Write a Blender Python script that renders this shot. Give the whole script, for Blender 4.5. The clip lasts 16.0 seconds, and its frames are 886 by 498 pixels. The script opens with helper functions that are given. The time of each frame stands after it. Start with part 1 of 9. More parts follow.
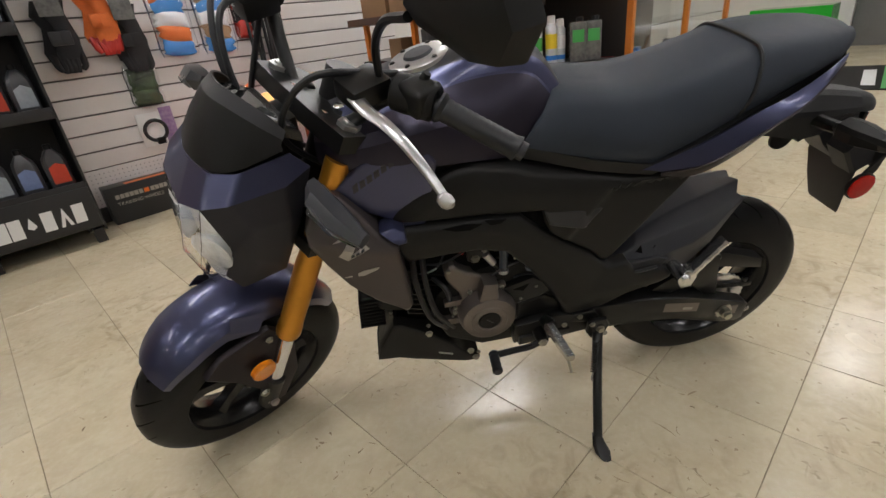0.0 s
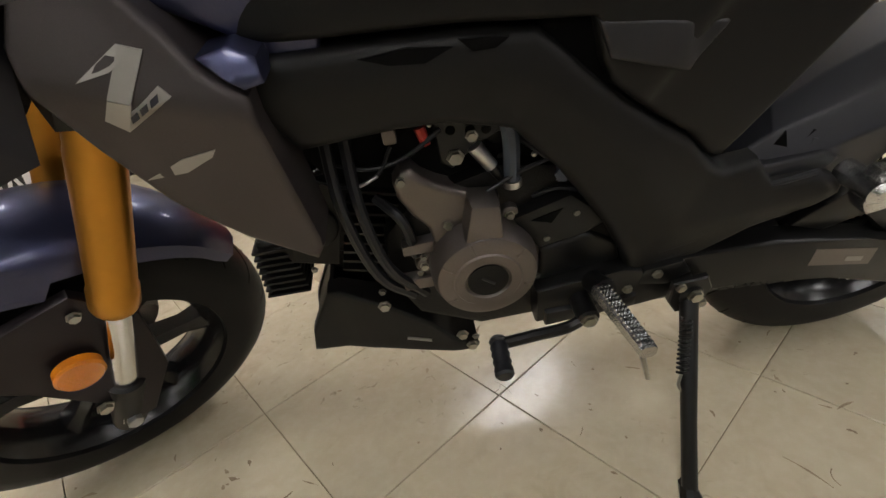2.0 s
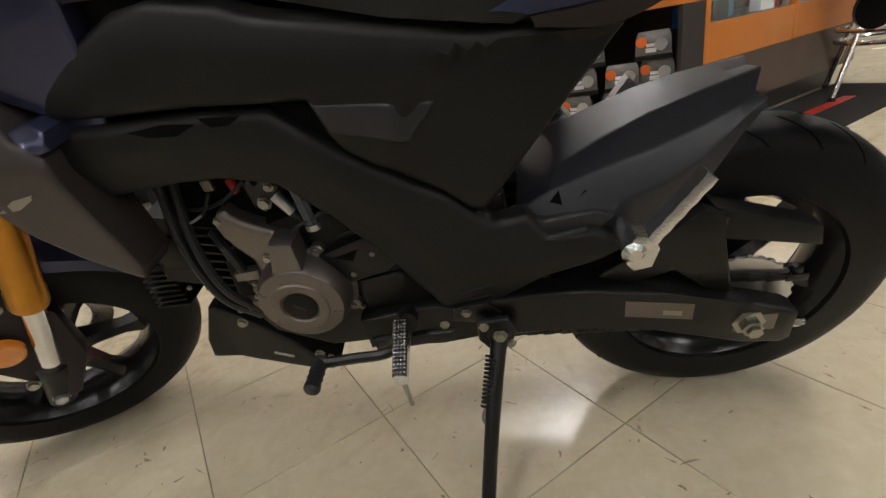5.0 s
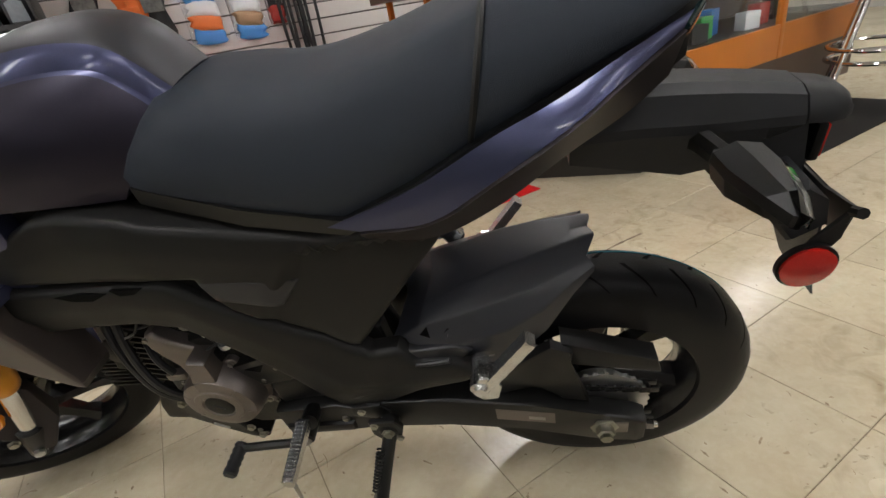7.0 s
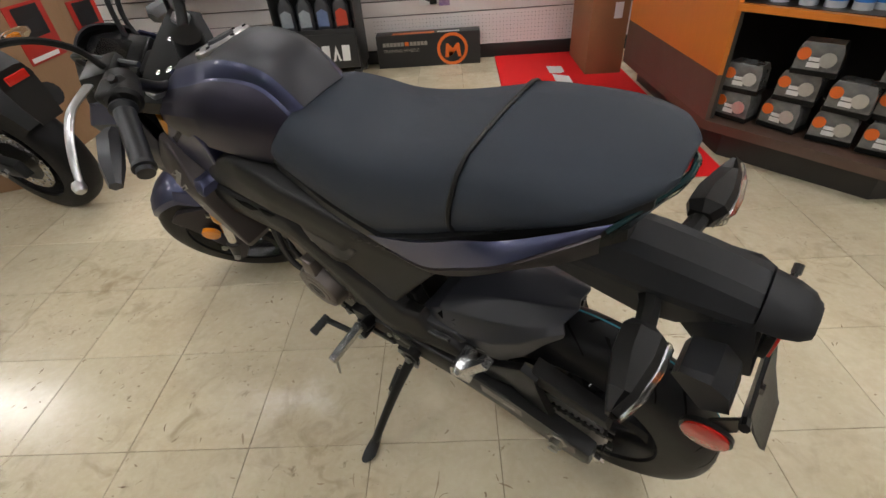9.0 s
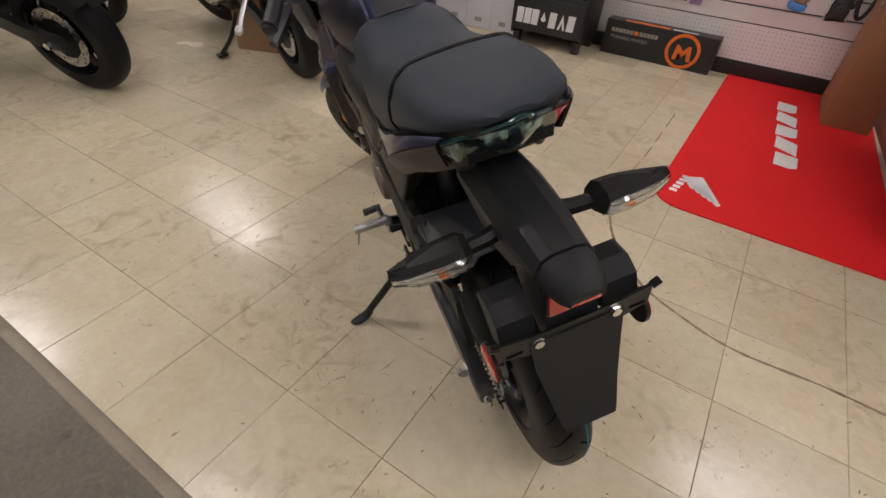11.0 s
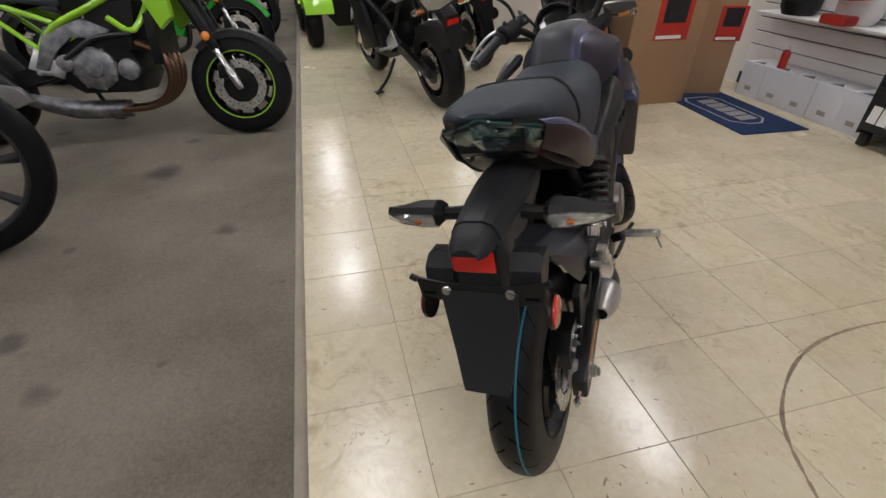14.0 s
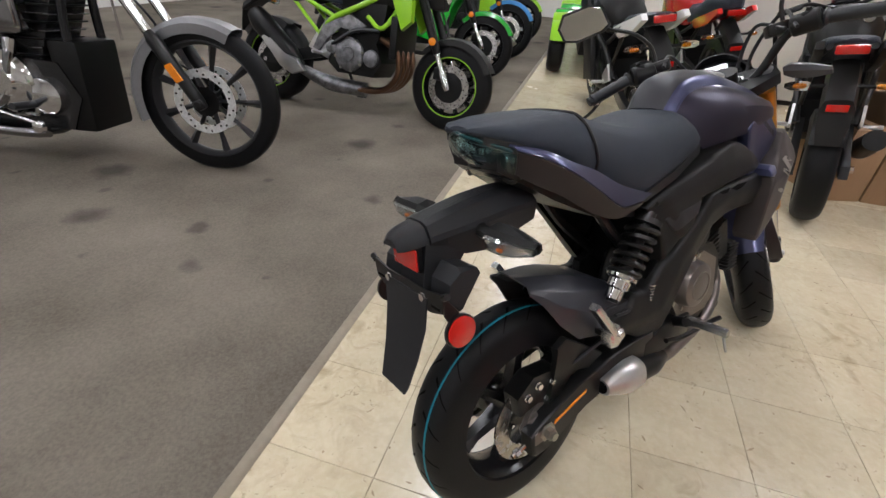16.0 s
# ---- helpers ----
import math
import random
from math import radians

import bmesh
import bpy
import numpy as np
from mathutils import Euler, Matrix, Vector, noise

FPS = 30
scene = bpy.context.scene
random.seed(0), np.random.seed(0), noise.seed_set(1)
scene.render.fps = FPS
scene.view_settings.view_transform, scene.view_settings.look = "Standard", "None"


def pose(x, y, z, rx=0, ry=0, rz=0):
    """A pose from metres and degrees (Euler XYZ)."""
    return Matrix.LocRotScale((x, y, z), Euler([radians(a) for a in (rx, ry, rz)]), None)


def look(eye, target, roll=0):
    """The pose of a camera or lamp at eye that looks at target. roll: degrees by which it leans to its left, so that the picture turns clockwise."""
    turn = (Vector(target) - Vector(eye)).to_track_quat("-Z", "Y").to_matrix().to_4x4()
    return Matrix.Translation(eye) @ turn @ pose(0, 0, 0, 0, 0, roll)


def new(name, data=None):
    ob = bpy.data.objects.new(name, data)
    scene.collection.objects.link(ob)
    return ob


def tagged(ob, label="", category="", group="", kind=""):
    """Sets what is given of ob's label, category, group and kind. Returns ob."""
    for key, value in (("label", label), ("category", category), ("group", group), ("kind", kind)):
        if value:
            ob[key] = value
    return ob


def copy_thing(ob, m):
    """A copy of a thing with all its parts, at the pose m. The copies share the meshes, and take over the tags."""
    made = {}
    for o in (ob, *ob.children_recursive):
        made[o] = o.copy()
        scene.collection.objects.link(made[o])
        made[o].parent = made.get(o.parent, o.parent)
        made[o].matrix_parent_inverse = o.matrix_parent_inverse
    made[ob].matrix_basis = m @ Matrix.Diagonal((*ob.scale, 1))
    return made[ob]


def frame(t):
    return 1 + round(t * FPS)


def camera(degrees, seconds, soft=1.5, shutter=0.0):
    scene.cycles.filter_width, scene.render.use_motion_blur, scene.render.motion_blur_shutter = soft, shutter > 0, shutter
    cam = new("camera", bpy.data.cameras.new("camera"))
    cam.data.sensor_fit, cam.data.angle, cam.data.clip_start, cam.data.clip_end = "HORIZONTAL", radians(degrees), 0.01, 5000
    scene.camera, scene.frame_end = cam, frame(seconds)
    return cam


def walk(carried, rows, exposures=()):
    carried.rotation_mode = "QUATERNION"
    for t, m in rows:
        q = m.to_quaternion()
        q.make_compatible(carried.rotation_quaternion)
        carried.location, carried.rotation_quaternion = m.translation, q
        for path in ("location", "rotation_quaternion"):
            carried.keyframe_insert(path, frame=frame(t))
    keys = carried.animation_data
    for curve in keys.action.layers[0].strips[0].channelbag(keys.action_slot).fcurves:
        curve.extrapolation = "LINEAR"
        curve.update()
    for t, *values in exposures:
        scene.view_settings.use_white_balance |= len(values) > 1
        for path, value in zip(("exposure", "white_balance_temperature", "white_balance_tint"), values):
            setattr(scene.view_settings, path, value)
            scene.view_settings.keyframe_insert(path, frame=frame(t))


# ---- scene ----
cam = camera(86.6, 16.0)
PATH = [
    (0, (-1.028, -0.056, 0.92), (0.192, 1.265, 0.044), -6.6),
    (0.5, (-0.914, 0.018, 0.835), (0.28, 1.349, -0.062), -7.4),
    (1, (-0.838, 0.082, 0.751), (0.323, 1.415, -0.185), -8.3),
    (1.5, (-0.775, 0.134, 0.679), (0.339, 1.506, -0.257), -8.9),
    (2, (-0.718, 0.173, 0.622), (0.375, 1.56, -0.317), -9.5),
    (2.5, (-0.683, 0.197, 0.59), (0.4, 1.581, -0.366), -9.2),
    (3, (-0.67, 0.196, 0.572), (0.395, 1.599, -0.376), -8.6),
    (3.5, (-0.657, 0.151, 0.571), (0.363, 1.607, -0.346), -8.8),
    (3.7, (-0.641, 0.128, 0.575), (0.355, 1.606, -0.332), -9.0),
    (5.8, (-0.457, -0.154, 0.67), (0.417, 1.483, -0.076), -10.4),
    (6, (-0.459, -0.149, 0.687), (0.493, 1.443, -0.059), -8.6),
    (6.5, (-0.374, -0.181, 0.755), (0.538, 1.403, -0.055), -9.0),
    (7, (-0.313, -0.199, 0.825), (0.48, 1.409, -0.061), -10.3),
    (7.5, (-0.257, -0.203, 0.901), (0.364, 1.416, -0.096), -9.6),
    (8, (-0.212, -0.231, 0.969), (0.263, 1.368, -0.135), -8.5),
    (8.5, (-0.136, -0.276, 1.029), (0.09, 1.327, -0.146), -6.9),
    (9, (-0.068, -0.303, 1.06), (-0.145, 1.275, -0.167), -4.5),
    (9.2, (-0.036, -0.308, 1.066), (-0.222, 1.25, -0.174), -3.1),
    (11.3, (0.419, -0.387, 1.055), (-0.449, 0.875, -0.231), 4.1),
    (11.5, (0.462, -0.39, 1.051), (-0.463, 0.835, -0.231), 4.2),
    (12, (0.56, -0.355, 1.04), (-0.481, 0.773, -0.242), 4.2),
    (12.5, (0.665, -0.297, 1.053), (-0.495, 0.706, -0.23), 3.6),
    (13, (0.728, -0.251, 1.059), (-0.58, 0.62, -0.179), 2.0),
    (13.5, (0.813, -0.191, 1.079), (-0.658, 0.47, -0.105), 1.1),
    (14, (0.857, -0.14, 1.088), (-0.742, 0.277, -0.038), 0.5),
    (14.5, (0.878, -0.031, 1.087), (-0.787, 0.15, -0.006), 0.6),
    (15, (0.886, 0.084, 1.09), (-0.793, 0.005, 0.007), 1.2),
    (15.5, (0.886, 0.162, 1.087), (-0.786, -0.129, 0.028), 2.4),
    (16, (0.91, 0.29, 1.094), (-0.721, -0.141, 0.02), 4.4),
]
EXPOSURE = [(0, -0.15, 6450, 10), (3.5, -0.12, 6500, 10), (9, -0.08, 6400, 9), (11.5, -0.38, 6600, 17), (12.7, -0.46, 6450, 15.5), (13.5, -0.29, 6250, 10.5), (14.5, -0.06, 6150, 12), (16, 0.22, 6050, 12)]
walk(cam, [(t, look(eye, target, roll)) for t, eye, target, roll in PATH], EXPOSURE)

# ---- light ----
world = bpy.data.worlds.new("world")
scene.world = world
world.use_nodes = True
world.node_tree.nodes["Background"].inputs[0].default_value = (0.75, 0.8, 0.9, 1)
world.node_tree.nodes["Background"].inputs[1].default_value = 0.02
TUBE_STRENGTH = 25.5

# ---- materials ----


def material(name, base, rough=0.5, metal=0.0, second=None, big=3.0, small=60.0, mix=0.5, bump=0.0, bump_scale=None,
             coat=0.0, vary=0.0, speck=None, speck_scale=9.0, speck_cut=0.62, rough_vary=0.0, spec=0.5, stretch=None, placed=False):
    m = bpy.data.materials.new(name)
    m.use_nodes = True
    nt = m.node_tree
    n, l = nt.nodes, nt.links
    b = n["Principled BSDF"]
    b.inputs["Roughness"].default_value = rough
    b.inputs["Metallic"].default_value = metal
    b.inputs["Coat Weight"].default_value = coat
    b.inputs["Specular IOR Level"].default_value = spec
    co = n.new("ShaderNodeNewGeometry").outputs["Position"] if placed else n.new("ShaderNodeTexCoord").outputs["Object"]
    if stretch:
        mp = n.new("ShaderNodeMapping")
        mp.inputs["Scale"].default_value = stretch
        l.new(co, mp.inputs[0])
        co = mp.outputs[0]

    def noise_at(scale, detail=4.0):
        t = n.new("ShaderNodeTexNoise")
        t.inputs["Scale"].default_value = scale
        t.inputs["Detail"].default_value = detail
        l.new(co, t.inputs["Vector"])
        return t.outputs["Fac"]

    def ramp(fac, lo, hi):
        r = n.new("ShaderNodeMapRange")
        r.inputs[1].default_value, r.inputs[2].default_value = lo, hi
        l.new(fac, r.inputs[0])
        return r.outputs[0]

    def blend(fac, a, c):
        x = n.new("ShaderNodeMix")
        x.data_type = "RGBA"
        for sock, v in ((x.inputs[6], a), (x.inputs[7], c)):
            if isinstance(v, tuple):
                sock.default_value = (*v[:3], 1)
            else:
                l.new(v, sock)
        if isinstance(fac, float):
            x.inputs[0].default_value = fac
        else:
            l.new(fac, x.inputs[0])
        return x.outputs[2]

    second = second or tuple(c * 0.75 for c in base)
    mul = n.new("ShaderNodeMath")
    mul.operation = "MULTIPLY_ADD"
    l.new(ramp(noise_at(big), 0.3, 0.7), mul.inputs[0])
    mul.inputs[1].default_value = mix
    half = n.new("ShaderNodeMath")
    half.operation = "MULTIPLY"
    fine = ramp(noise_at(small, 3.0), 0.3, 0.7)
    l.new(fine, half.inputs[0])
    half.inputs[1].default_value = mix * 0.5
    l.new(half.outputs[0], mul.inputs[2])
    col = blend(mul.outputs[0], base, second)
    if speck:
        col = blend(ramp(noise_at(speck_scale, 6.0), speck_cut, speck_cut + 0.06), col, speck)
    if vary:
        info = n.new("ShaderNodeObjectInfo")
        hs = n.new("ShaderNodeHueSaturation")
        r = n.new("ShaderNodeMapRange")
        r.inputs[3].default_value, r.inputs[4].default_value = 1 - vary, 1 + vary
        l.new(info.outputs["Random"], r.inputs[0])
        l.new(r.outputs[0], hs.inputs["Value"])
        l.new(col, hs.inputs["Color"])
        col = hs.outputs[0]
    l.new(col, b.inputs["Base Color"])
    if rough_vary:
        r = n.new("ShaderNodeMapRange")
        r.inputs[3].default_value, r.inputs[4].default_value = max(0.02, rough - rough_vary), rough + rough_vary
        l.new(noise_at(big * 2.3), r.inputs[0])
        l.new(r.outputs[0], b.inputs["Roughness"])
    if bump:
        bp = n.new("ShaderNodeBump")
        bp.inputs["Strength"].default_value = bump
        bp.inputs["Distance"].default_value = 0.002
        l.new(noise_at(bump_scale or small * 3), bp.inputs["Height"])
        l.new(bp.outputs[0], b.inputs["Normal"])
    return m


def glass(name, tint=(1, 1, 1), rough=0.03):
    m = bpy.data.materials.new(name)
    m.use_nodes = True
    b = m.node_tree.nodes["Principled BSDF"]
    b.inputs["Base Color"].default_value = (*tint, 1)
    b.inputs["Transmission Weight"].default_value = 1
    b.inputs["Roughness"].default_value = rough
    b.inputs["IOR"].default_value = 1.45
    return m


def glow(name, colour, strength):
    m = bpy.data.materials.new(name)
    m.use_nodes = True
    b = m.node_tree.nodes["Principled BSDF"]
    b.inputs["Emission Color"].default_value = (*colour, 1)
    b.inputs["Emission Strength"].default_value = strength
    return m


def floor_tile(name):
    """Waxed cream vinyl: cloudy stains, mottling, hairline scuffs and a few chips."""
    m = bpy.data.materials.new(name)
    m.use_nodes = True
    n, l = m.node_tree.nodes, m.node_tree.links
    b = n["Principled BSDF"]
    pos = n.new("ShaderNodeNewGeometry").outputs["Position"]

    def noise_at(scale, detail, warp):
        t = n.new("ShaderNodeTexNoise")
        t.inputs["Scale"].default_value, t.inputs["Detail"].default_value, t.inputs["Distortion"].default_value = scale, detail, warp
        l.new(pos, t.inputs["Vector"])
        return t.outputs["Fac"]

    def ranged(v, a, c, lo=0.0, hi=1.0):
        r = n.new("ShaderNodeMapRange")
        for i, x in enumerate((a, c, lo, hi)):
            r.inputs[i + 1].default_value = x
        l.new(v, r.inputs[0])
        return r.outputs[0]

    def maths(op, a, c):
        x = n.new("ShaderNodeMath")
        x.operation = op
        for i, v in enumerate((a, c)):
            if isinstance(v, float):
                x.inputs[i].default_value = v
            else:
                l.new(v, x.inputs[i])
        return x.outputs[0]

    def blend(f, a, c):
        x = n.new("ShaderNodeMix")
        x.data_type = "RGBA"
        l.new(f, x.inputs[0])
        for sock, v in ((x.inputs[6], a), (x.inputs[7], c)):
            if isinstance(v, tuple):
                sock.default_value = (*v, 1)
            else:
                l.new(v, sock)
        return x.outputs[2]

    cloud = ranged(noise_at(0.9, 2.0, 0.0), 0.25, 0.80, 0.0, 0.42)
    col = blend(cloud, (0.665, 0.597, 0.440), (0.555, 0.462, 0.300))
    col = blend(ranged(noise_at(4.5, 4.0, 0.6), 0.35, 0.80, 0.0, 0.42), col, (0.45, 0.350, 0.205))
    # soft mottling of the vinyl itself
    col = blend(ranged(noise_at(22.0, 4.0, 0.8), 0.35, 0.75, 0.0, 0.30), col, (0.45, 0.36, 0.225))
    col = blend(ranged(noise_at(60.0, 2.0, 0.0), 0.45, 0.80, 0.0, 0.22), col, (0.75, 0.70, 0.57))
    # brown smears that come in groups
    smear = maths("MULTIPLY", ranged(noise_at(11.0, 5.0, 1.6), 0.50, 0.74), ranged(noise_at(1.9, 2.0, 0.0), 0.42, 0.66, 0.0, 0.58))
    col = blend(smear, col, (0.27, 0.180, 0.092))
    spots = maths("MULTIPLY", ranged(noise_at(40.0, 3.0, 1.2), 0.64, 0.74), ranged(noise_at(3.1, 2.0, 0.0), 0.46, 0.62, 0.0, 0.60))
    col = blend(spots, col, (0.15, 0.098, 0.052))
    info = n.new("ShaderNodeObjectInfo")
    hs = n.new("ShaderNodeHueSaturation")
    l.new(ranged(info.outputs["Random"], 0.0, 1.0, 0.92, 1.05), hs.inputs["Value"])
    l.new(col, hs.inputs["Color"])
    l.new(hs.outputs[0], b.inputs["Base Color"])
    l.new(ranged(noise_at(3.0, 2.0, 0.0), 0.25, 0.75, 0.15, 0.28), b.inputs["Roughness"])
    bp = n.new("ShaderNodeBump")
    bp.inputs["Strength"].default_value, bp.inputs["Distance"].default_value = 0.08, 0.002
    l.new(noise_at(16.0, 5.0, 0.3), bp.inputs["Height"])
    l.new(bp.outputs[0], b.inputs["Normal"])
    return m


def stained_carpet(name):
    """Short grey loop carpet with fleck and round dark stains."""
    m = material(name, (0.232, 0.204, 0.168), 0.95, second=(0.112, 0.097, 0.078), big=1.6, small=110, mix=0.75, bump=0.9, bump_scale=300, spec=0.08)
    n, l = m.node_tree.nodes, m.node_tree.links
    b = n["Principled BSDF"]
    old = b.inputs["Base Color"].links[0].from_socket
    pos = n.new("ShaderNodeNewGeometry").outputs["Position"]
    nz = n.new("ShaderNodeTexNoise")
    nz.inputs["Scale"].default_value = 9.0
    l.new(pos, nz.inputs["Vector"])
    ad = n.new("ShaderNodeVectorMath")
    ad.operation = "MULTIPLY_ADD"
    l.new(nz.outputs["Color"], ad.inputs[0])
    ad.inputs[1].default_value = (0.09, 0.09, 0)
    l.new(pos, ad.inputs[2])
    for scale, lim, mixf in ((1.25, 0.085, 0.75), (2.1, 0.08, 0.6), (3.7, 0.06, 0.4)):
        vo = n.new("ShaderNodeTexVoronoi")
        vo.inputs["Scale"].default_value = scale
        l.new(ad.outputs[0], vo.inputs["Vector"])
        r = n.new("ShaderNodeMapRange")
        r.inputs[1].default_value, r.inputs[2].default_value, r.inputs[3].default_value, r.inputs[4].default_value = lim * 0.8, lim * 1.7, mixf, 0.0
        l.new(vo.outputs["Distance"], r.inputs[0])
        x = n.new("ShaderNodeMix")
        x.data_type = "RGBA"
        l.new(r.outputs[0], x.inputs[0])
        l.new(old, x.inputs[6])
        x.inputs[7].default_value = (0.05, 0.046, 0.042, 1)
        old = x.outputs[2]
    l.new(old, b.inputs["Base Color"])
    return m


TILE = floor_tile("vinyl_tile")
JOINT = material("tile_joint", (0.34, 0.265, 0.165), 0.7, second=(0.15, 0.112, 0.070), big=1.3, small=7, mix=0.8, placed=True)
CARPET = stained_carpet("carpet_grey")
EDGING = material("edging_strip", (0.30, 0.255, 0.19), 0.42, second=(0.17, 0.14, 0.10), big=6, small=60, bump=0.2)
WALLPAINT = material("wall_paint", (0.72, 0.70, 0.66), 0.7, big=1.5, mix=0.2)
SLAT = material("slatwall_white", (0.74, 0.71, 0.70), 0.45, second=(0.66, 0.62, 0.6), mix=0.4)
PEG = material("pegboard_white", (0.76, 0.73, 0.72), 0.5, second=(0.68, 0.64, 0.63), mix=0.4)
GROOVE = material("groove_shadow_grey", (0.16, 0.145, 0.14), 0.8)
BASEB = material("baseboard_black", (0.015, 0.014, 0.014), 0.5, rough_vary=0.1)
CEIL = material("ceiling_tile", (0.75, 0.74, 0.70), 0.9, big=2, small=90, mix=0.2, bump=0.2)
TUBE = glow("diffuser_lit", (1.0, 0.978, 0.962), TUBE_STRENGTH)
ENAMEL = material("fixture_enamel", (0.8, 0.8, 0.78), 0.4)

PLASTIC = material("matte_black_plastic", (0.0115, 0.0110, 0.0105), 0.46, spec=0.26, second=(0.007, 0.007, 0.007), big=5, small=200, bump=0.12,
                   bump_scale=900, rough_vary=0.06)
TEXPL = material("textured_black_plastic", (0.0190, 0.0196, 0.0220), 0.46, spec=0.24, second=(0.0150, 0.0154, 0.0170), big=5, small=300, bump=0.2, bump_scale=1200, rough_vary=0.05)
GLOSSBLACK = material("gloss_black_paint", (0.012, 0.012, 0.013), 0.22, rough_vary=0.05, big=8)
SATIN = material("satin_black_metal", (0.009, 0.009, 0.009), 0.35, metal=0.3, rough_vary=0.08, big=9, bump=0.05)
GREYPL = material("dark_grey_plastic", (0.021, 0.021, 0.024), 0.42, spec=0.5, big=6, bump=0.1, bump_scale=700, rough_vary=0.06)
BLUE = material("midnight_blue_metallic", (0.074, 0.080, 0.155), 0.34, metal=0.8, second=(0.048, 0.053, 0.104), big=2, small=900,
                mix=0.5, coat=0.35, rough_vary=0.03)
PLUM = material("plum_grey_metallic", (0.042, 0.035, 0.038), 0.42, metal=0.7, second=(0.024, 0.020, 0.022), big=2, small=900, mix=0.5,
                rough_vary=0.03)
# lighter copy of PLUM: the stronger light on the shrouds is in the colour
SHROUDPL = material("plum_metallic_lit", (0.082, 0.071, 0.070), 0.40, metal=0.6, second=(0.056, 0.047, 0.047), big=2, small=900, mix=0.5, rough_vary=0.03)
# tank sides: the blue paint with the floor's reflection put into its colour
TANKSIDE = material("blue_metallic_floor_tinted", (0.036, 0.032, 0.050), 0.38, metal=0.7, second=(0.022, 0.019, 0.032), big=2, small=900, mix=0.5, rough_vary=0.03)
CHEEK = material("blue_black_metallic", (0.030, 0.031, 0.044), 0.34, metal=0.7, second=(0.017, 0.018, 0.028), big=2, small=900, rough_vary=0.03)
VINYL = material("seat_vinyl", (0.0355, 0.0430, 0.0565), 0.50, spec=0.18, second=(0.031, 0.037, 0.048), big=6, small=300, bump=0.35,
                 bump_scale=1300, rough_vary=0.05)
PIPING = material("seat_piping_black", (0.006, 0.006, 0.006), 0.5)
RUBBER = material("tyre_rubber", (0.0070, 0.0070, 0.0080), 0.45, spec=0.18, second=(0.0055, 0.0055, 0.006), big=7, small=150, bump=0.2,
                  bump_scale=500, rough_vary=0.08)
# near-black that paints the shade in grooves, gaps, slots and the engine bay
SHADEBLACK = material("shade_black", (0.003, 0.003, 0.003), 0.9, spec=0.1)
TEAL = material("tread_mark_teal", (0.0, 0.16, 0.22), 0.6)
GOLD = material("gold_anodised", (0.62, 0.28, 0.035), 0.3, metal=0.75, big=9, rough_vary=0.04)
CHROME = material("chrome", (0.75, 0.75, 0.76), 0.12, metal=1.0, big=9, mix=0.15, rough_vary=0.05)
ALLOY = material("cast_alloy", (0.66, 0.66, 0.67), 0.32, metal=0.95, big=9, bump=0.1, rough_vary=0.08)
ZINC = material("zinc_bolt", (0.42, 0.41, 0.36), 0.28, metal=1.0, big=20)
BRONZE = material("engine_bronze_grey", (0.20, 0.178, 0.165), 0.38, metal=0.8, second=(0.15, 0.13, 0.12), big=6, small=400, bump=0.12,
                  bump_scale=800)
CASTBLACK = material("cast_black", (0.0035, 0.0035, 0.0035), 0.40, spec=0.25, bump=0.2, bump_scale=500)
REDLENS = material("red_reflector", (0.55, 0.015, 0.01), 0.15, coat=0.6, bump=0.3, bump_scale=220, big=20)
AMBER = material("amber_reflector", (0.80, 0.24, 0.01), 0.2, coat=0.6, bump=0.3, bump_scale=220, big=20)
HEADSIL = material("bright_reflector", (0.86, 0.87, 0.88), 0.28, metal=0.45, second=(0.55, 0.57, 0.58), big=60, small=300, mix=0.7, bump=0.5, bump_scale=140)
CLEAR = glass("clear_lens", (0.95, 0.97, 0.97), 0.05)
SMOKE = glass("smoked_lens", (0.35, 0.5, 0.5), 0.06)
CANSIL = material("silver_muffler", (0.62, 0.61, 0.6), 0.35, metal=0.9, big=9)
DISC = material("brake_disc_steel", (0.50, 0.48, 0.47), 0.26, metal=1.0, big=20, rough_vary=0.08)
HOSE = material("rubber_hose", (0.012, 0.013, 0.016), 0.45)
HOSEBL = material("blue_grey_hose", (0.06, 0.075, 0.1), 0.45)
WHITE = material("white_print", (0.78, 0.78, 0.78), 0.5, mix=0.2)
SILVERD = material("silver_decal", (0.38, 0.36, 0.33), 0.4, metal=0.5)
REDP = material("red_plastic", (0.5, 0.03, 0.02), 0.4)
STEELD = material("dull_zinc", (0.26, 0.26, 0.24), 0.32, metal=1.0, big=20)
YELLOWMARK = material("yellow_paint_mark", (0.70, 0.60, 0.04), 0.5)
DARKTXT = material("dark_print", (0.02, 0.02, 0.03), 0.5)

# ---- mesh helpers ----
from mathutils.geometry import delaunay_2d_cdt


def finish(bm, sharp=38.0):
    bmesh.ops.remove_doubles(bm, verts=bm.verts, dist=1e-6)
    bmesh.ops.recalc_face_normals(bm, faces=bm.faces)
    lim = radians(sharp)
    for f in bm.faces:
        f.smooth = True
    for e in bm.edges:
        e.smooth = not (len(e.link_faces) == 2 and e.calc_face_angle(0) > lim)
    return bm


def part(name, bm, mats, parent=None, label="", m=None, sharp=38.0):
    """Links a bmesh as one mesh object, under parent if given."""
    if m is not None:
        bm.transform(m)
    finish(bm, sharp)
    me = bpy.data.meshes.new(name)
    bm.to_mesh(me)
    bm.free()
    for x in (mats if isinstance(mats, (list, tuple)) else [mats]):
        me.materials.append(x)
    ob = new(name, me)
    if parent:
        ob.parent = parent
    if label:
        ob["label"] = label
    return ob


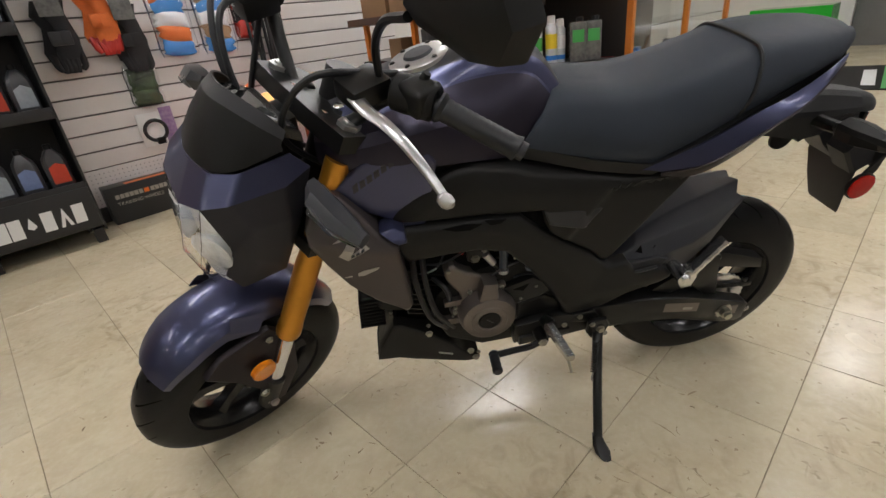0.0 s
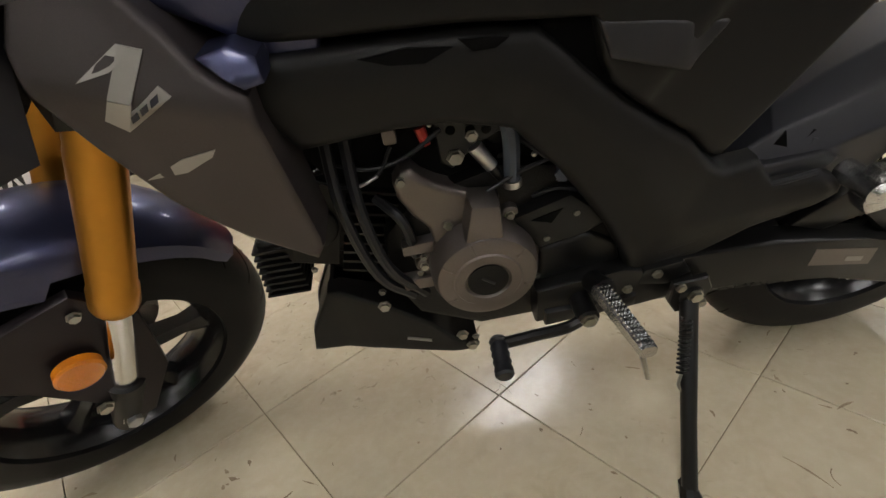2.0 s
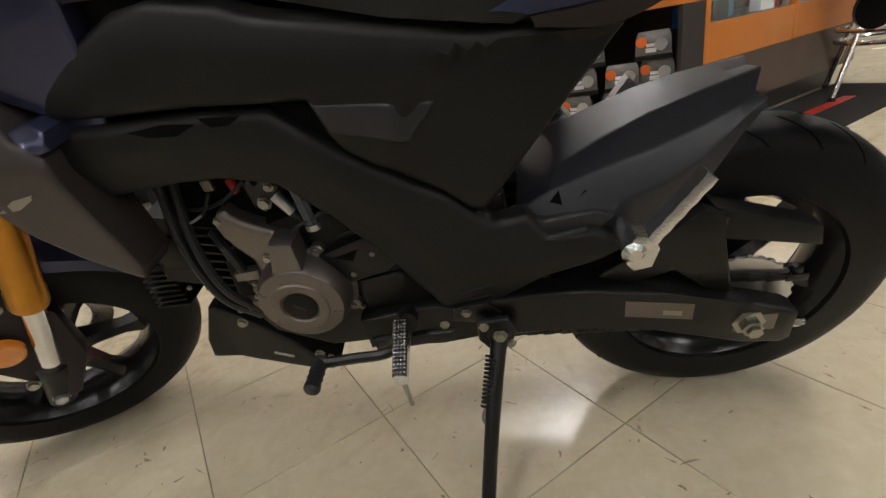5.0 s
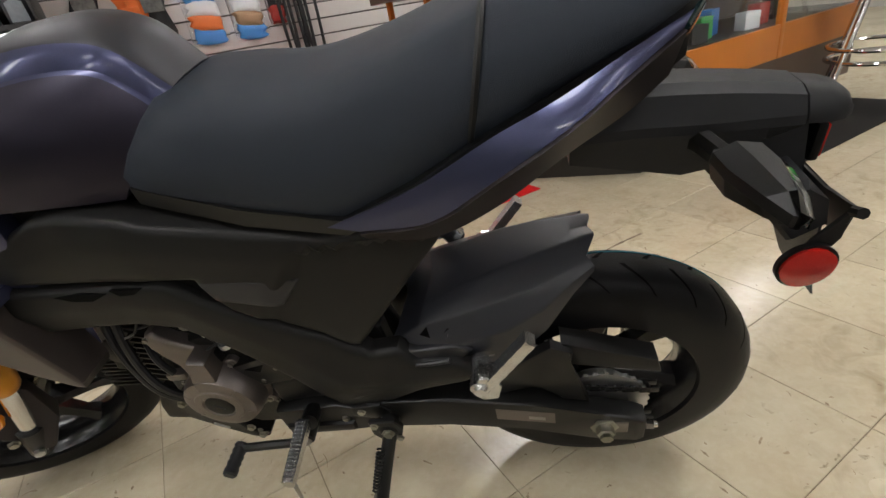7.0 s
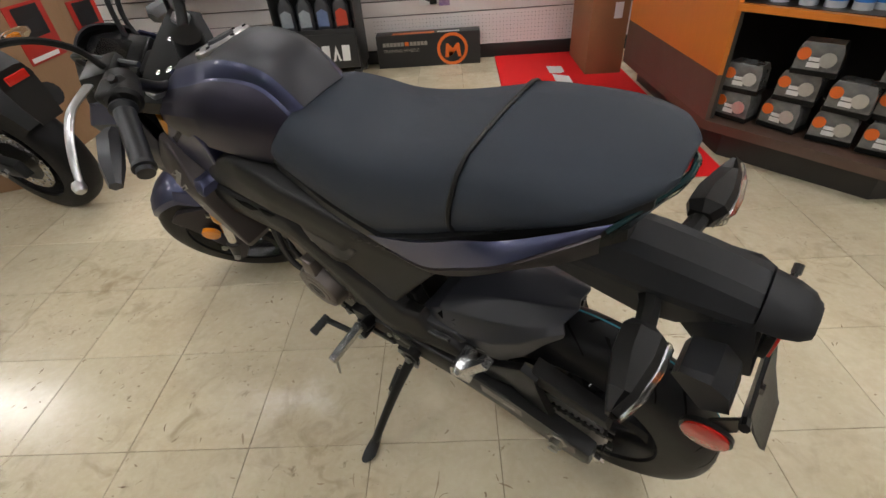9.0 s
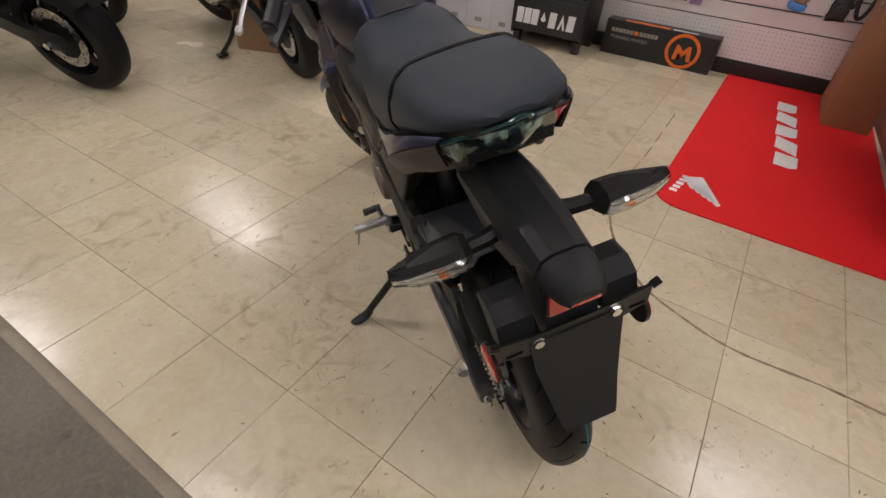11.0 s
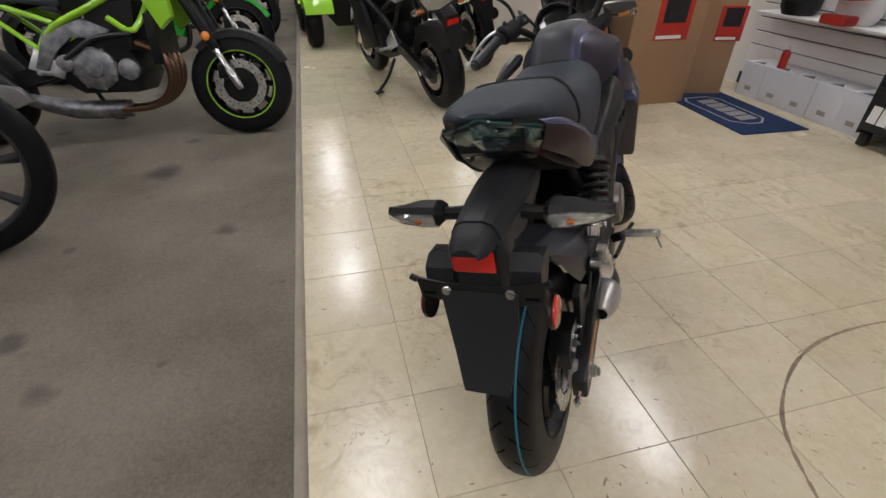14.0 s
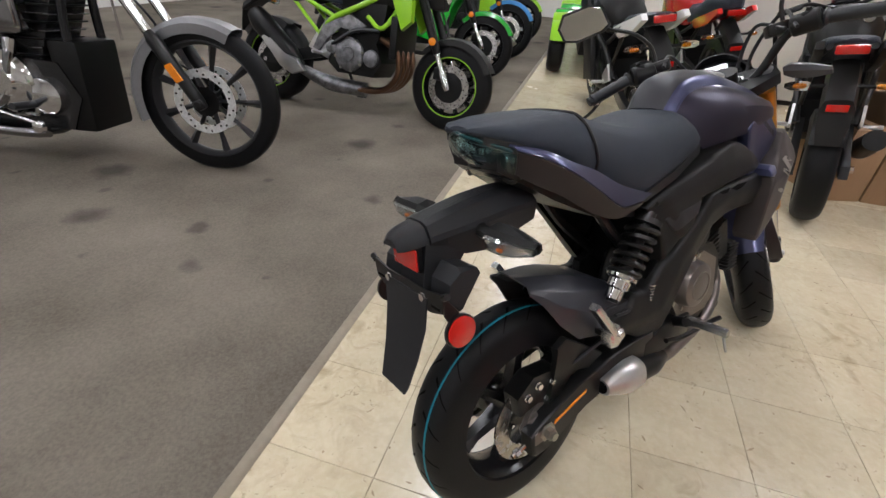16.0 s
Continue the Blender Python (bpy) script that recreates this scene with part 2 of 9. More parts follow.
def thing(name, m, label, category, group="", kind=""):
    ob = new(name)
    ob.empty_display_size = 0.05
    ob.matrix_world = m
    return tagged(ob, label, category, group, kind)


def bevel(bm, w, seg=2, ang=30):
    es = [e for e in bm.edges if len(e.link_faces) == 2 and e.calc_face_angle(0) > radians(ang)]
    bmesh.ops.bevel(bm, geom=es, offset=w, segments=seg, profile=0.6, affect="EDGES", clamp_overlap=True)
    return bm


def box(x0, y0, z0, x1, y1, z1, bev=0.0, seg=2, bm=None, mi=0):
    b = bmesh.new()
    bmesh.ops.create_cube(b, size=1, matrix=Matrix.Translation(((x0 + x1) / 2, (y0 + y1) / 2, (z0 + z1) / 2)) @ Matrix.Diagonal((x1 - x0, y1 - y0, z1 - z0, 1)))
    if bev:
        bevel(b, bev, seg)
    for f in b.faces:
        f.material_index = mi
    return add(bm, b)


def add(bm, b):
    """Adds b to bm (or returns b alone)."""
    if bm is None:
        return b
    vs = [bm.verts.new(v.co) for v in b.verts]
    b.verts.index_update()
    for f in b.faces:
        try:
            g = bm.faces.new([vs[v.index] for v in f.verts])
            g.material_index = f.material_index
        except ValueError:
            pass
    b.free()
    return bm


def loft(rings, caps=True, bm=None, mi=0, closed=True):
    """A skin over rings of points, all of one length."""
    b = bmesh.new()
    vs = [[b.verts.new(p) for p in r] for r in rings]
    k = len(rings[0])
    for r0, r1 in zip(vs, vs[1:]):
        for i in range(k if closed else k - 1):
            b.faces.new((r0[i], r0[(i + 1) % k], r1[(i + 1) % k], r1[i]))
    if caps and closed:
        b.faces.new(vs[0][::-1])
        b.faces.new(vs[-1])
    for f in b.faces:
        f.material_index = mi
    return add(bm, b)


def frame_of(d):
    d = Vector(d).normalized()
    u = d.cross(Vector((0, 0, 1)) if abs(d.z) < 0.95 else Vector((1, 0, 0))).normalized()
    return u, d.cross(u)


def rod(a, b_, r0, r1=None, n=12, bm=None, mi=0):
    """A round rod from a to b_, tapering."""
    r1 = r0 if r1 is None else r1
    a, b_ = Vector(a), Vector(b_)
    u, v = frame_of(b_ - a)
    rings = [[c + (u * math.cos(2 * math.pi * i / n) + v * math.sin(2 * math.pi * i / n)) * r for i in range(n)] for c, r in ((a, r0), (b_, r1))]
    return loft(rings, True, bm, mi)


def turned(a, axis, prof, n=24, bm=None, mi=0):
    """A turned solid: prof is a list of (along, radius) from a along axis."""
    a, d = Vector(a), Vector(axis).normalized()
    u, v = frame_of(d)
    rings = [[a + d * s + (u * math.cos(2 * math.pi * i / n) + v * math.sin(2 * math.pi * i / n)) * max(r, 0.0002) for i in range(n)] for s, r in prof]
    return loft(rings, True, bm, mi)


def hoop(a, axis, prof, n=48, bm=None, mi=0, arc=None):
    """A closed section prof [(along, radius)] swept round an axis (tyres, rims, rings)."""
    a, d = Vector(a), Vector(axis).normalized()
    u, v = frame_of(d)
    b = bmesh.new()
    rows = []
    for i in range(n):
        w = 2 * math.pi * i / n
        rows.append([b.verts.new(a + d * s + (u * math.cos(w) + v * math.sin(w)) * r) for s, r in prof])
    k = len(prof)
    for i in range(n):
        r0, r1 = rows[i], rows[(i + 1) % n]
        for j in range(k):
            b.faces.new((r0[j], r0[(j + 1) % k], r1[(j + 1) % k], r1[j]))
    for f in b.faces:
        f.material_index = mi
    return add(bm, b)


def smooth_path(pts, k=6):
    pts = [Vector(p) for p in pts]
    q = [pts[0] * 2 - pts[1]] + pts + [pts[-1] * 2 - pts[-2]]
    out = []
    for i in range(1, len(q) - 2):
        p0, p1, p2, p3 = q[i - 1:i + 3]
        for j in range(k):
            t = j / k
            out.append(0.5 * (2 * p1 + (p2 - p0) * t + (2 * p0 - 5 * p1 + 4 * p2 - p3) * t * t + (3 * p1 - p0 - 3 * p2 + p3) * t ** 3))
    return out + [pts[-1]]


def tube(pts, r, n=8, k=6, bm=None, mi=0):
    """A round tube along a smooth line through pts; r may be a list."""
    path = smooth_path(pts, k) if k > 1 else [Vector(p) for p in pts]
    u = None
    rings = []
    for i, p in enumerate(path):
        d = (path[min(i + 1, len(path) - 1)] - path[max(i - 1, 0)]).normalized()
        if u is None:
            u, _ = frame_of(d)
        u = (u - d * u.dot(d)).normalized()
        v = d.cross(u)
        rr = r if not isinstance(r, (list, tuple)) else np.interp(i / (len(path) - 1), np.linspace(0, 1, len(r)), r)
        rings.append([p + (u * math.cos(2 * math.pi * j / n) + v * math.sin(2 * math.pi * j / n)) * rr for j in range(n)])
    return loft(rings, True, bm, mi)


def coil(a, b_, radius, wire, turns, n=12, bm=None, mi=0):
    a, b_ = Vector(a), Vector(b_)
    u, v = frame_of(b_ - a)
    pts = []
    for i in range(int(turns * n) + 1):
        w = 2 * math.pi * i / n
        pts.append(a.lerp(b_, i / (turns * n)) + (u * math.cos(w) + v * math.sin(w)) * radius)
    return tube(pts, wire, 6, 1, bm, mi)


def plate(poly, y0, y1, bev=0.004, seg=2, plane="xz", bm=None, mi=0):
    """A flat shape with thickness, its rim rounded. y0, y1 may be functions of the two coordinates."""
    f0 = y0 if callable(y0) else (lambda a, c: y0)
    f1 = y1 if callable(y1) else (lambda a, c: y1)
    put = {"xz": lambda a, c, y: (a, y, c), "yz": lambda a, c, y: (y, a, c), "xy": lambda a, c, y: (a, c, y)}[plane]
    b = bmesh.new()
    lo = [b.verts.new(put(a, c, f0(a, c))) for a, c in poly]
    hi = [b.verts.new(put(a, c, f1(a, c))) for a, c in poly]
    b.faces.new(lo[::-1])
    top = b.faces.new(hi)
    k = len(poly)
    for i in range(k):
        b.faces.new((lo[i], lo[(i + 1) % k], hi[(i + 1) % k], hi[i]))
    if bev:
        bmesh.ops.bevel(b, geom=list(top.edges), offset=bev, segments=seg, profile=0.5, affect="EDGES", clamp_overlap=True)
    big = [f for f in b.faces if len(f.verts) > 4]
    bmesh.ops.triangulate(b, faces=big)
    for f in b.faces:
        f.material_index = mi
    return add(bm, b)


def moulded(poly, y_in, y_out, edge=0.012, step=0.009):
    """A moulded skin: outline poly in x and z, outer face y_out(x, z), its rim rounded over edge, a skirt back to y_in."""
    rim = []
    for (ax_, az), (bx, bz) in zip(poly, poly[1:] + poly[:1]):
        k = max(1, int(math.hypot(bx - ax_, bz - az) / step))
        rim += [(ax_ + (bx - ax_) * i / k, az + (bz - az) * i / k) for i in range(k)]
    ra = np.array(rim)
    rb = np.roll(ra, -1, axis=0)
    seg = rb - ra
    ln2 = np.maximum((seg ** 2).sum(1), 1e-12)

    def far(p):
        t = np.clip(((p - ra) * seg).sum(1) / ln2, 0, 1)
        return float(np.sqrt(((ra + seg * t[:, None] - p) ** 2).sum(1)).min())

    lo, hi = ra.min(0), ra.max(0)
    area = sum(a[0] * c[1] - c[0] * a[1] for a, c in zip(ra, rb))
    tang = rb - np.roll(ra, 1, axis=0)
    norm = np.stack([-tang[:, 1], tang[:, 0]], 1) / np.maximum(np.linalg.norm(tang, axis=1), 1e-9)[:, None] * (1 if area > 0 else -1)
    inner = []
    for q in (0.12, 0.35, 0.65, 1.0):
        for p in ra + norm * (edge * q):
            if abs(far(p) - edge * q) < edge * 0.06:
                inner.append(tuple(p))
    for i, x in enumerate(np.arange(lo[0], hi[0], step)):
        for z in np.arange(lo[1] + (i % 2) * step / 2, hi[1], step):
            p = np.array((x, z))
            odd = ((ra[:, 1] > z) != (rb[:, 1] > z)) & (x < (rb[:, 0] - ra[:, 0]) * (z - ra[:, 1]) / np.where(rb[:, 1] == ra[:, 1], 1e-9, rb[:, 1] - ra[:, 1]) + ra[:, 0])
            if odd.sum() % 2 and far(p) > edge + step * 0.6:
                inner.append((x, z))
    n = len(rim)
    pts, _, tris, _, _, _ = delaunay_2d_cdt([Vector(p) for p in rim + inner], [(i, (i + 1) % n) for i in range(n)], [], 1, 1e-6)
    b = bmesh.new()
    vs = []
    for p in pts:
        d = min(far(np.array(p)) / edge, 1.0)
        vs.append(b.verts.new((p.x, y_out(p.x, p.y) - edge * (1 - math.sqrt(max(0.0, 1 - (1 - d) ** 2))), p.y)))
    for t in tris:
        b.faces.new([vs[i] for i in t])
    bmesh.ops.recalc_face_normals(b, faces=b.faces)
    edges = [e for e in b.edges if len(e.link_faces) == 1]
    ext = bmesh.ops.extrude_edge_only(b, edges=edges)["geom"]
    for v in ext:
        if isinstance(v, bmesh.types.BMVert):
            v.co.y = y_in
    return b


def mirror(bm, axis=1):
    m = Matrix.Diagonal([-1 if i == axis else 1 for i in range(3)] + [1])
    b = bm.copy()
    b.transform(m)
    bmesh.ops.reverse_faces(b, faces=b.faces)
    return b


def bolt(p, axis, r=0.007, h=0.005, bm=None, mi=0):
    return turned(p, axis, [(0, r * 1.35), (h * 0.3, r * 1.35), (h * 0.3, r), (h, r), (h, r * 0.6)], 6 if r > 0.004 else 6, bm, mi)


def text_part(name, words, size, m, mat_, parent=None, depth=0.0006, bold=False):
    cu = bpy.data.curves.new(name, "FONT")
    cu.body = words
    cu.size = size
    cu.extrude = depth
    cu.align_x = "CENTER"
    cu.align_y = "CENTER"
    if bold:
        cu.offset = size * 0.018
    ob = bpy.data.objects.new("tmp", cu)
    scene.collection.objects.link(ob)
    bpy.context.view_layer.update()
    me = bpy.data.meshes.new_from_object(ob.evaluated_get(bpy.context.evaluated_depsgraph_get()))
    bpy.data.objects.remove(ob)
    bpy.data.curves.remove(cu)
    me.transform(m)
    me.name = name
    me.materials.clear()
    me.materials.append(mat_)
    o = new(name, me)
    if parent:
        o.parent = parent
    return o

# ---- the shop: floor, walls, ceiling ----
T = 0.3048
WALL_Y, EAST, WEST, SOUTH, HIGH = 3.41, 8.0, -10.5, -7.0, 3.0
EDGE_Y = -0.292

floor = tagged(part("floor", box(WEST, EDGE_Y - 0.030, -0.12, EAST, WALL_Y, -0.003), JOINT), "worn cream vinyl tile floor with brown scuffs", "floor", kind="structure")
carpet = tagged(part("carpet", box(WEST, SOUTH, -0.12, EAST, EDGE_Y - 0.030, 0.004), CARPET), "dark grey stained commercial carpet", "carpet", kind="structure")
strip = tagged(part("trim", plate([(EDGE_Y - 0.036, -0.002), (EDGE_Y + 0.004, -0.002), (EDGE_Y - 0.003, 0.005), (EDGE_Y - 0.014, 0.008), (EDGE_Y - 0.030, 0.008)], WEST, EAST, 0, plane="yz"), EDGING),
               "worn brown edging strip between carpet and tiles", "trim", kind="structure")


def wall(name, x0, y0, x1, y1, mat_=WALLPAINT, label="off-white painted shop wall"):
    return tagged(part(name, box(x0, y0, -0.1, x1, y1, HIGH), mat_), label, "wall", kind="structure")


wall("wall_north", WEST, WALL_Y + 0.02, EAST, WALL_Y + 0.15)
wall("wall_south", WEST, SOUTH - 0.15, EAST, SOUTH)
wall("wall_west", WEST - 0.15, SOUTH - 0.15, WEST, WALL_Y + 0.15)
wall("wall_east", EAST, SOUTH - 0.15, EAST + 0.15, WALL_Y + 0.15)
tagged(part("ceiling", box(WEST, SOUTH, HIGH, EAST, WALL_Y, HIGH + 0.1), CEIL), "white ceiling with rows of lit panels", "ceiling", kind="structure")

# slat wall: boards with a lip; the groove shade is a dark grey panel behind
SL0, SL1 = -2.6, 1.9
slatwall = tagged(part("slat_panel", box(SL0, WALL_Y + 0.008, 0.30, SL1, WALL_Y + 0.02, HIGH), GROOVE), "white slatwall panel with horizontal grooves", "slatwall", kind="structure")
me_slat = None
z = 0.325
while z < 2.6:
    if me_slat is None:
        ob = part("slat", box(SL0, WALL_Y - 0.006, 0, SL1, WALL_Y + 0.008, 0.0925, 0.003, 1), SLAT, slatwall)
        me_slat = ob.data
    else:
        ob = new("slat", me_slat)
        ob.parent = slatwall
    ob.location.z = z
    z += 0.1016
peg = part("pegboard", box(SL0, WALL_Y - 0.004, 0.095, SL1, WALL_Y + 0.02, 0.318), PEG)
tagged(peg, "white perforated pegboard below the slatwall", "pegboard", kind="structure")
# holes are flat hexagons; the shade inside them is the dark grey colour
holes = bmesh.new()
for i in range(int((1.2 + 0.62) / 0.0254)):
    for j in range(8):
        x, zz = -0.62 + i * 0.0254, 0.115 + j * 0.0254
        r = 0.003
        holes.faces.new([holes.verts.new((x + r * math.cos(k * math.pi / 3), WALL_Y - 0.0046, zz + r * math.sin(k * math.pi / 3))) for k in range(6)])
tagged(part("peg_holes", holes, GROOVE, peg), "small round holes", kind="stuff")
tagged(part("baseboard", box(SL0, WALL_Y - 0.014, -0.01, SL1, WALL_Y + 0.019, 0.092, 0.004), BASEB), "black vinyl baseboard", "baseboard", kind="structure")

# ceiling lights
def light(x, y, turn=0):
    ob = thing("ceiling_light", pose(x, y, HIGH, 0, 0, turn), "long white ceiling light with lit diffuser", "ceiling light", "ceiling lights")
    fr = bmesh.new()
    box(-0.62, -0.17, -0.06, 0.62, -0.15, 0, 0, 1, fr)
    box(-0.62, 0.15, -0.06, 0.62, 0.17, 0, 0, 1, fr)
    box(-0.62, -0.15, -0.06, -0.6, 0.15, 0, 0, 1, fr)
    box(0.6, -0.15, -0.06, 0.62, 0.15, 0, 0, 1, fr)
    part("frame", fr, ENAMEL, ob)
    part("diffuser", box(-0.6, -0.15, -0.05, 0.6, 0.15, -0.03), TUBE, ob)
    return ob


first = None
for gx in (-8.0, -4.75, -1.5, 1.75, 5.0):
    for gy in (-5.3, -2.7, -0.1, 2.5):
        if first is None:
            first = light(gx, gy)
        else:
            copy_thing(first, pose(gx, gy, HIGH))

# ---- the small motorcycle in the middle ----
# local axes: x forward, y to its left, z up; rear axle over the origin
BIKE = Matrix.Translation((0.2037, 0.3199, -0.0018)) @ pose(0, 0, 0, 0, 0, 142.7) @ pose(0, 0, 0, -13.7)
WB, RW = 1.167, 0.246
RAKE, STEER = radians(26), radians(36.4)
AXIS_AT = Vector((WB - 0.051, 0, RW))
AXIS_DIR = Vector((-math.sin(RAKE), 0, math.cos(RAKE)))
TURNED = Matrix.Translation(AXIS_AT) @ Matrix.Rotation(STEER, 4, AXIS_DIR) @ Matrix.Translation(-AXIS_AT)

bike = thing("motorcycle", BIKE, "small dark blue and black motorcycle leaning on its side stand", "motorcycle")


def both(bm):
    b = mirror(bm)
    return add(bm, b)


def sided(name, make, mats, parent=None, label="", m=None, sharp=38):
    """The same part on the left and on the right."""
    a = part(name, make(), mats, parent or bike, label, m, sharp)
    b = part(name, mirror(make()), mats, parent or bike, label, m, sharp)
    return a, b


def tyre_profile(r, w, bead):
    pts = []
    for i in range(15):
        a = math.pi * (i / 14) - math.pi / 2
        s = math.sin(a)
        pts.append((w / 2 * (1 if abs(s) > 1 else math.copysign(abs(s) ** 0.85, s)), bead + (r - bead) * (math.cos(a) ** 0.55 if math.cos(a) > 1e-6 else 0)))
    pts.append((w * 0.34, bead - 0.006))
    pts.append((-w * 0.34, bead - 0.006))
    return pts


def small_wheel(name, cx, m, teal):
    c = (cx, 0, RW)
    rim = bmesh.new()
    hoop(c, (0, 1, 0), [(-0.042, 0.166), (-0.046, 0.157), (-0.036, 0.150), (-0.016, 0.138), (0.016, 0.138), (0.036, 0.150), (0.046, 0.157), (0.042, 0.166), (0.02, 0.146), (-0.02, 0.146)], 48, rim)
    wheel = part(name, rim, GLOSSBLACK, bike, "gloss black six-spoke alloy wheel", m, 45)
    part("hub", turned((cx, -0.046, RW), (0, 1, 0), [(0, 0.03), (0.005, 0.034), (0.087, 0.034), (0.092, 0.03)], 24), GLOSSBLACK, wheel, "black hub", m)
    for k in range(6):
        a = k * math.pi / 3 + 0.3
        rings = []
        for rr, wx, wy in ((0.028, 0.016, 0.030), (0.06, 0.013, 0.024), (0.11, 0.011, 0.020), (0.143, 0.018, 0.026)):
            e = Vector((math.cos(a), 0, math.sin(a)))
            t = Vector((-math.sin(a), 0, math.cos(a)))
            p = Vector(c) + e * rr
            rings.append([p + t * wx + Vector((0, wy * 0.6, 0)), p + Vector((0, wy, 0)), p - t * wx + Vector((0, wy * 0.6, 0)),
                          p - t * wx - Vector((0, wy * 0.6, 0)), p - Vector((0, wy, 0)), p + t * wx - Vector((0, wy * 0.6, 0))])
        part("spoke", loft(rings), GLOSSBLACK, wheel, "", m, 45)
    ty = bmesh.new()
    hoop(c, (0, 1, 0), tyre_profile(RW, 0.104, 0.160), 72, ty)
    part("tyre", ty, RUBBER, wheel, "black tyre with slanted tread grooves", m)
    # slanted grooves laid on the tread, their shade painted near-black
    gr = bmesh.new()
    for k in range(22):
        for sgn in (-1, 1):
            a0 = 2 * math.pi * (k + (0.5 if sgn < 0 else 0)) / 22
            prev = None
            for j in range(7):
                f = j / 6
                s = sgn * (0.006 + 0.038 * f)
                a = a0 + 0.20 * f ** 1.3
                u = s / 0.052
                r = 0.160 + (RW - 0.160) * (math.cos(math.asin(min(1, abs(u) ** (1 / 0.85)))) ** 0.55) + 0.0006
                wd = 0.016 * (1 - 0.6 * f)
                p = [Vector((cx + r * math.cos(a + q), s, RW + r * math.sin(a + q))) for q in (-wd, wd)]
                if prev:
                    gr.faces.new([gr.verts.new(x) for x in (prev[0], prev[1], p[1], p[0])])
                prev = p
    tagged(part("tread_pattern", gr, SHADEBLACK, wheel, "", m), "dark slanted tread grooves", kind="stuff")
    if teal:
        st = bmesh.new()
        hoop(c, (0, 1, 0), [(-0.0205, RW - 0.0021), (-0.0240, RW - 0.0032), (-0.0240, RW - 0.006), (-0.0205, RW - 0.006)], 90, st)
        part("colour_stripe", st, TEAL, wheel, "thin teal factory stripe", m)
    # brake disc
    for ys, sh in ((-0.066, 1),):
        d = bmesh.new()
        hoop((cx, ys, RW), (0, 1, 0), [(-0.002, 0.062), (-0.002, 0.098), (0.002, 0.098), (0.002, 0.062)], 48, d)
        part("brake_disc", d, DISC, wheel, "steel brake disc", m)
    return wheel


small_wheel("rear_wheel", 0.0, None, True)
small_wheel("front_wheel", WB, TURNED, False)

# --- seat ---
def seat_ring(x, zb, wb, zt, wt, dome=0.012):
    r = []
    prof = [(-wb * 0.92, zb), (-wb, zb + (zt - zb) * 0.22), (-wb * 0.98, zb + (zt - zb) * 0.5), (-(wb * 0.45 + wt * 0.55), zb + (zt - zb) * 0.8), (-wt * 0.9, zt - dome * 0.35), (-wt * 0.5, zt - dome * 0.02),
            (0, zt + dome * 0.1)]
    prof = prof + [(-y, z) for y, z in prof[-2::-1]]
    return prof


def seat_loft(stations, k=5):
    """stations: (x, zb, wb, zt, wt, lean): lean moves the top along x."""
    arr = np.array(stations)
    n = len(arr)
    rings = []
    for i in range((n - 1) * k + 1):
        u = i / k
        a = min(int(u), n - 2)
        f = u - a
        p0, p1, p2, p3 = arr[max(a - 1, 0)], arr[a], arr[a + 1], arr[min(a + 2, n - 1)]
        v = 0.5 * (2 * p1 + (p2 - p0) * f + (2 * p0 - 5 * p1 + 4 * p2 - p3) * f * f + (3 * p1 - p0 - 3 * p2 + p3) * f ** 3)
        x, zb, wb, zt, wt, ln = v
        rings.append([(x + ln * (z - zb) / max(zt - zb, 1e-4), y, z) for y, z in seat_ring(x, zb, wb, zt, wt)])
    return rings


RIDER = [(0.535, 0.752, 0.098, 0.838, 0.066, -0.075), (0.50, 0.742, 0.108, 0.838, 0.078, -0.06), (0.42, 0.722, 0.116, 0.832, 0.088, -0.03), (0.34, 0.70, 0.120, 0.824, 0.092, -0.005),
         (0.285, 0.692, 0.120, 0.826, 0.094, 0.0), (0.235, 0.712, 0.118, 0.838, 0.092, -0.012), (0.18, 0.738, 0.116, 0.855, 0.088, -0.018), (0.138, 0.760, 0.114, 0.871, 0.084, -0.024)]
PILLION = [(0.137, 0.760, 0.113, 0.870, 0.082, -0.024), (0.128, 0.765, 0.114, 0.874, 0.085, -0.024), (0.08, 0.786, 0.113, 0.878, 0.086, -0.024), (0.02, 0.812, 0.106, 0.879, 0.080, -0.022), (-0.03, 0.832, 0.094, 0.878, 0.068, -0.012),
           (-0.064, 0.849, 0.074, 0.876, 0.054, -0.006), (-0.084, 0.856, 0.052, 0.873, 0.040, 0.0), (-0.093, 0.861, 0.034, 0.870, 0.028, 0.0)]
seat = part("rider_seat", loft(seat_loft(RIDER)), VINYL, bike, "black grained vinyl seat", sharp=60)
pill = part("pillion_seat", loft(seat_loft(PILLION)), VINYL, bike, "raised black vinyl rear seat", sharp=60)
seam = seat_loft(RIDER)[-1]
part("seam", tube([Vector(p) * 1.0 + Vector((0, 0, 0.0015)) for p in seam], 0.0035, 6, 3), PIPING, seat, "dark seam piping")
sb = bmesh.new()
loft([[(x, -w, z0), (x, -w, z1), (x, w, z1), (x, w, z0)] for x, w, z0, z1 in ((0.52, 0.10, 0.735, 0.756), (0.40, 0.116, 0.700, 0.722), (0.285, 0.121, 0.676, 0.696), (0.20, 0.119, 0.712, 0.73), (0.10, 0.114, 0.760, 0.78), (-0.04, 0.090, 0.822, 0.842), (-0.080, 0.052, 0.842, 0.860))], True, sb)
part("seat_base", sb, PIPING, bike, "black seat base edge")

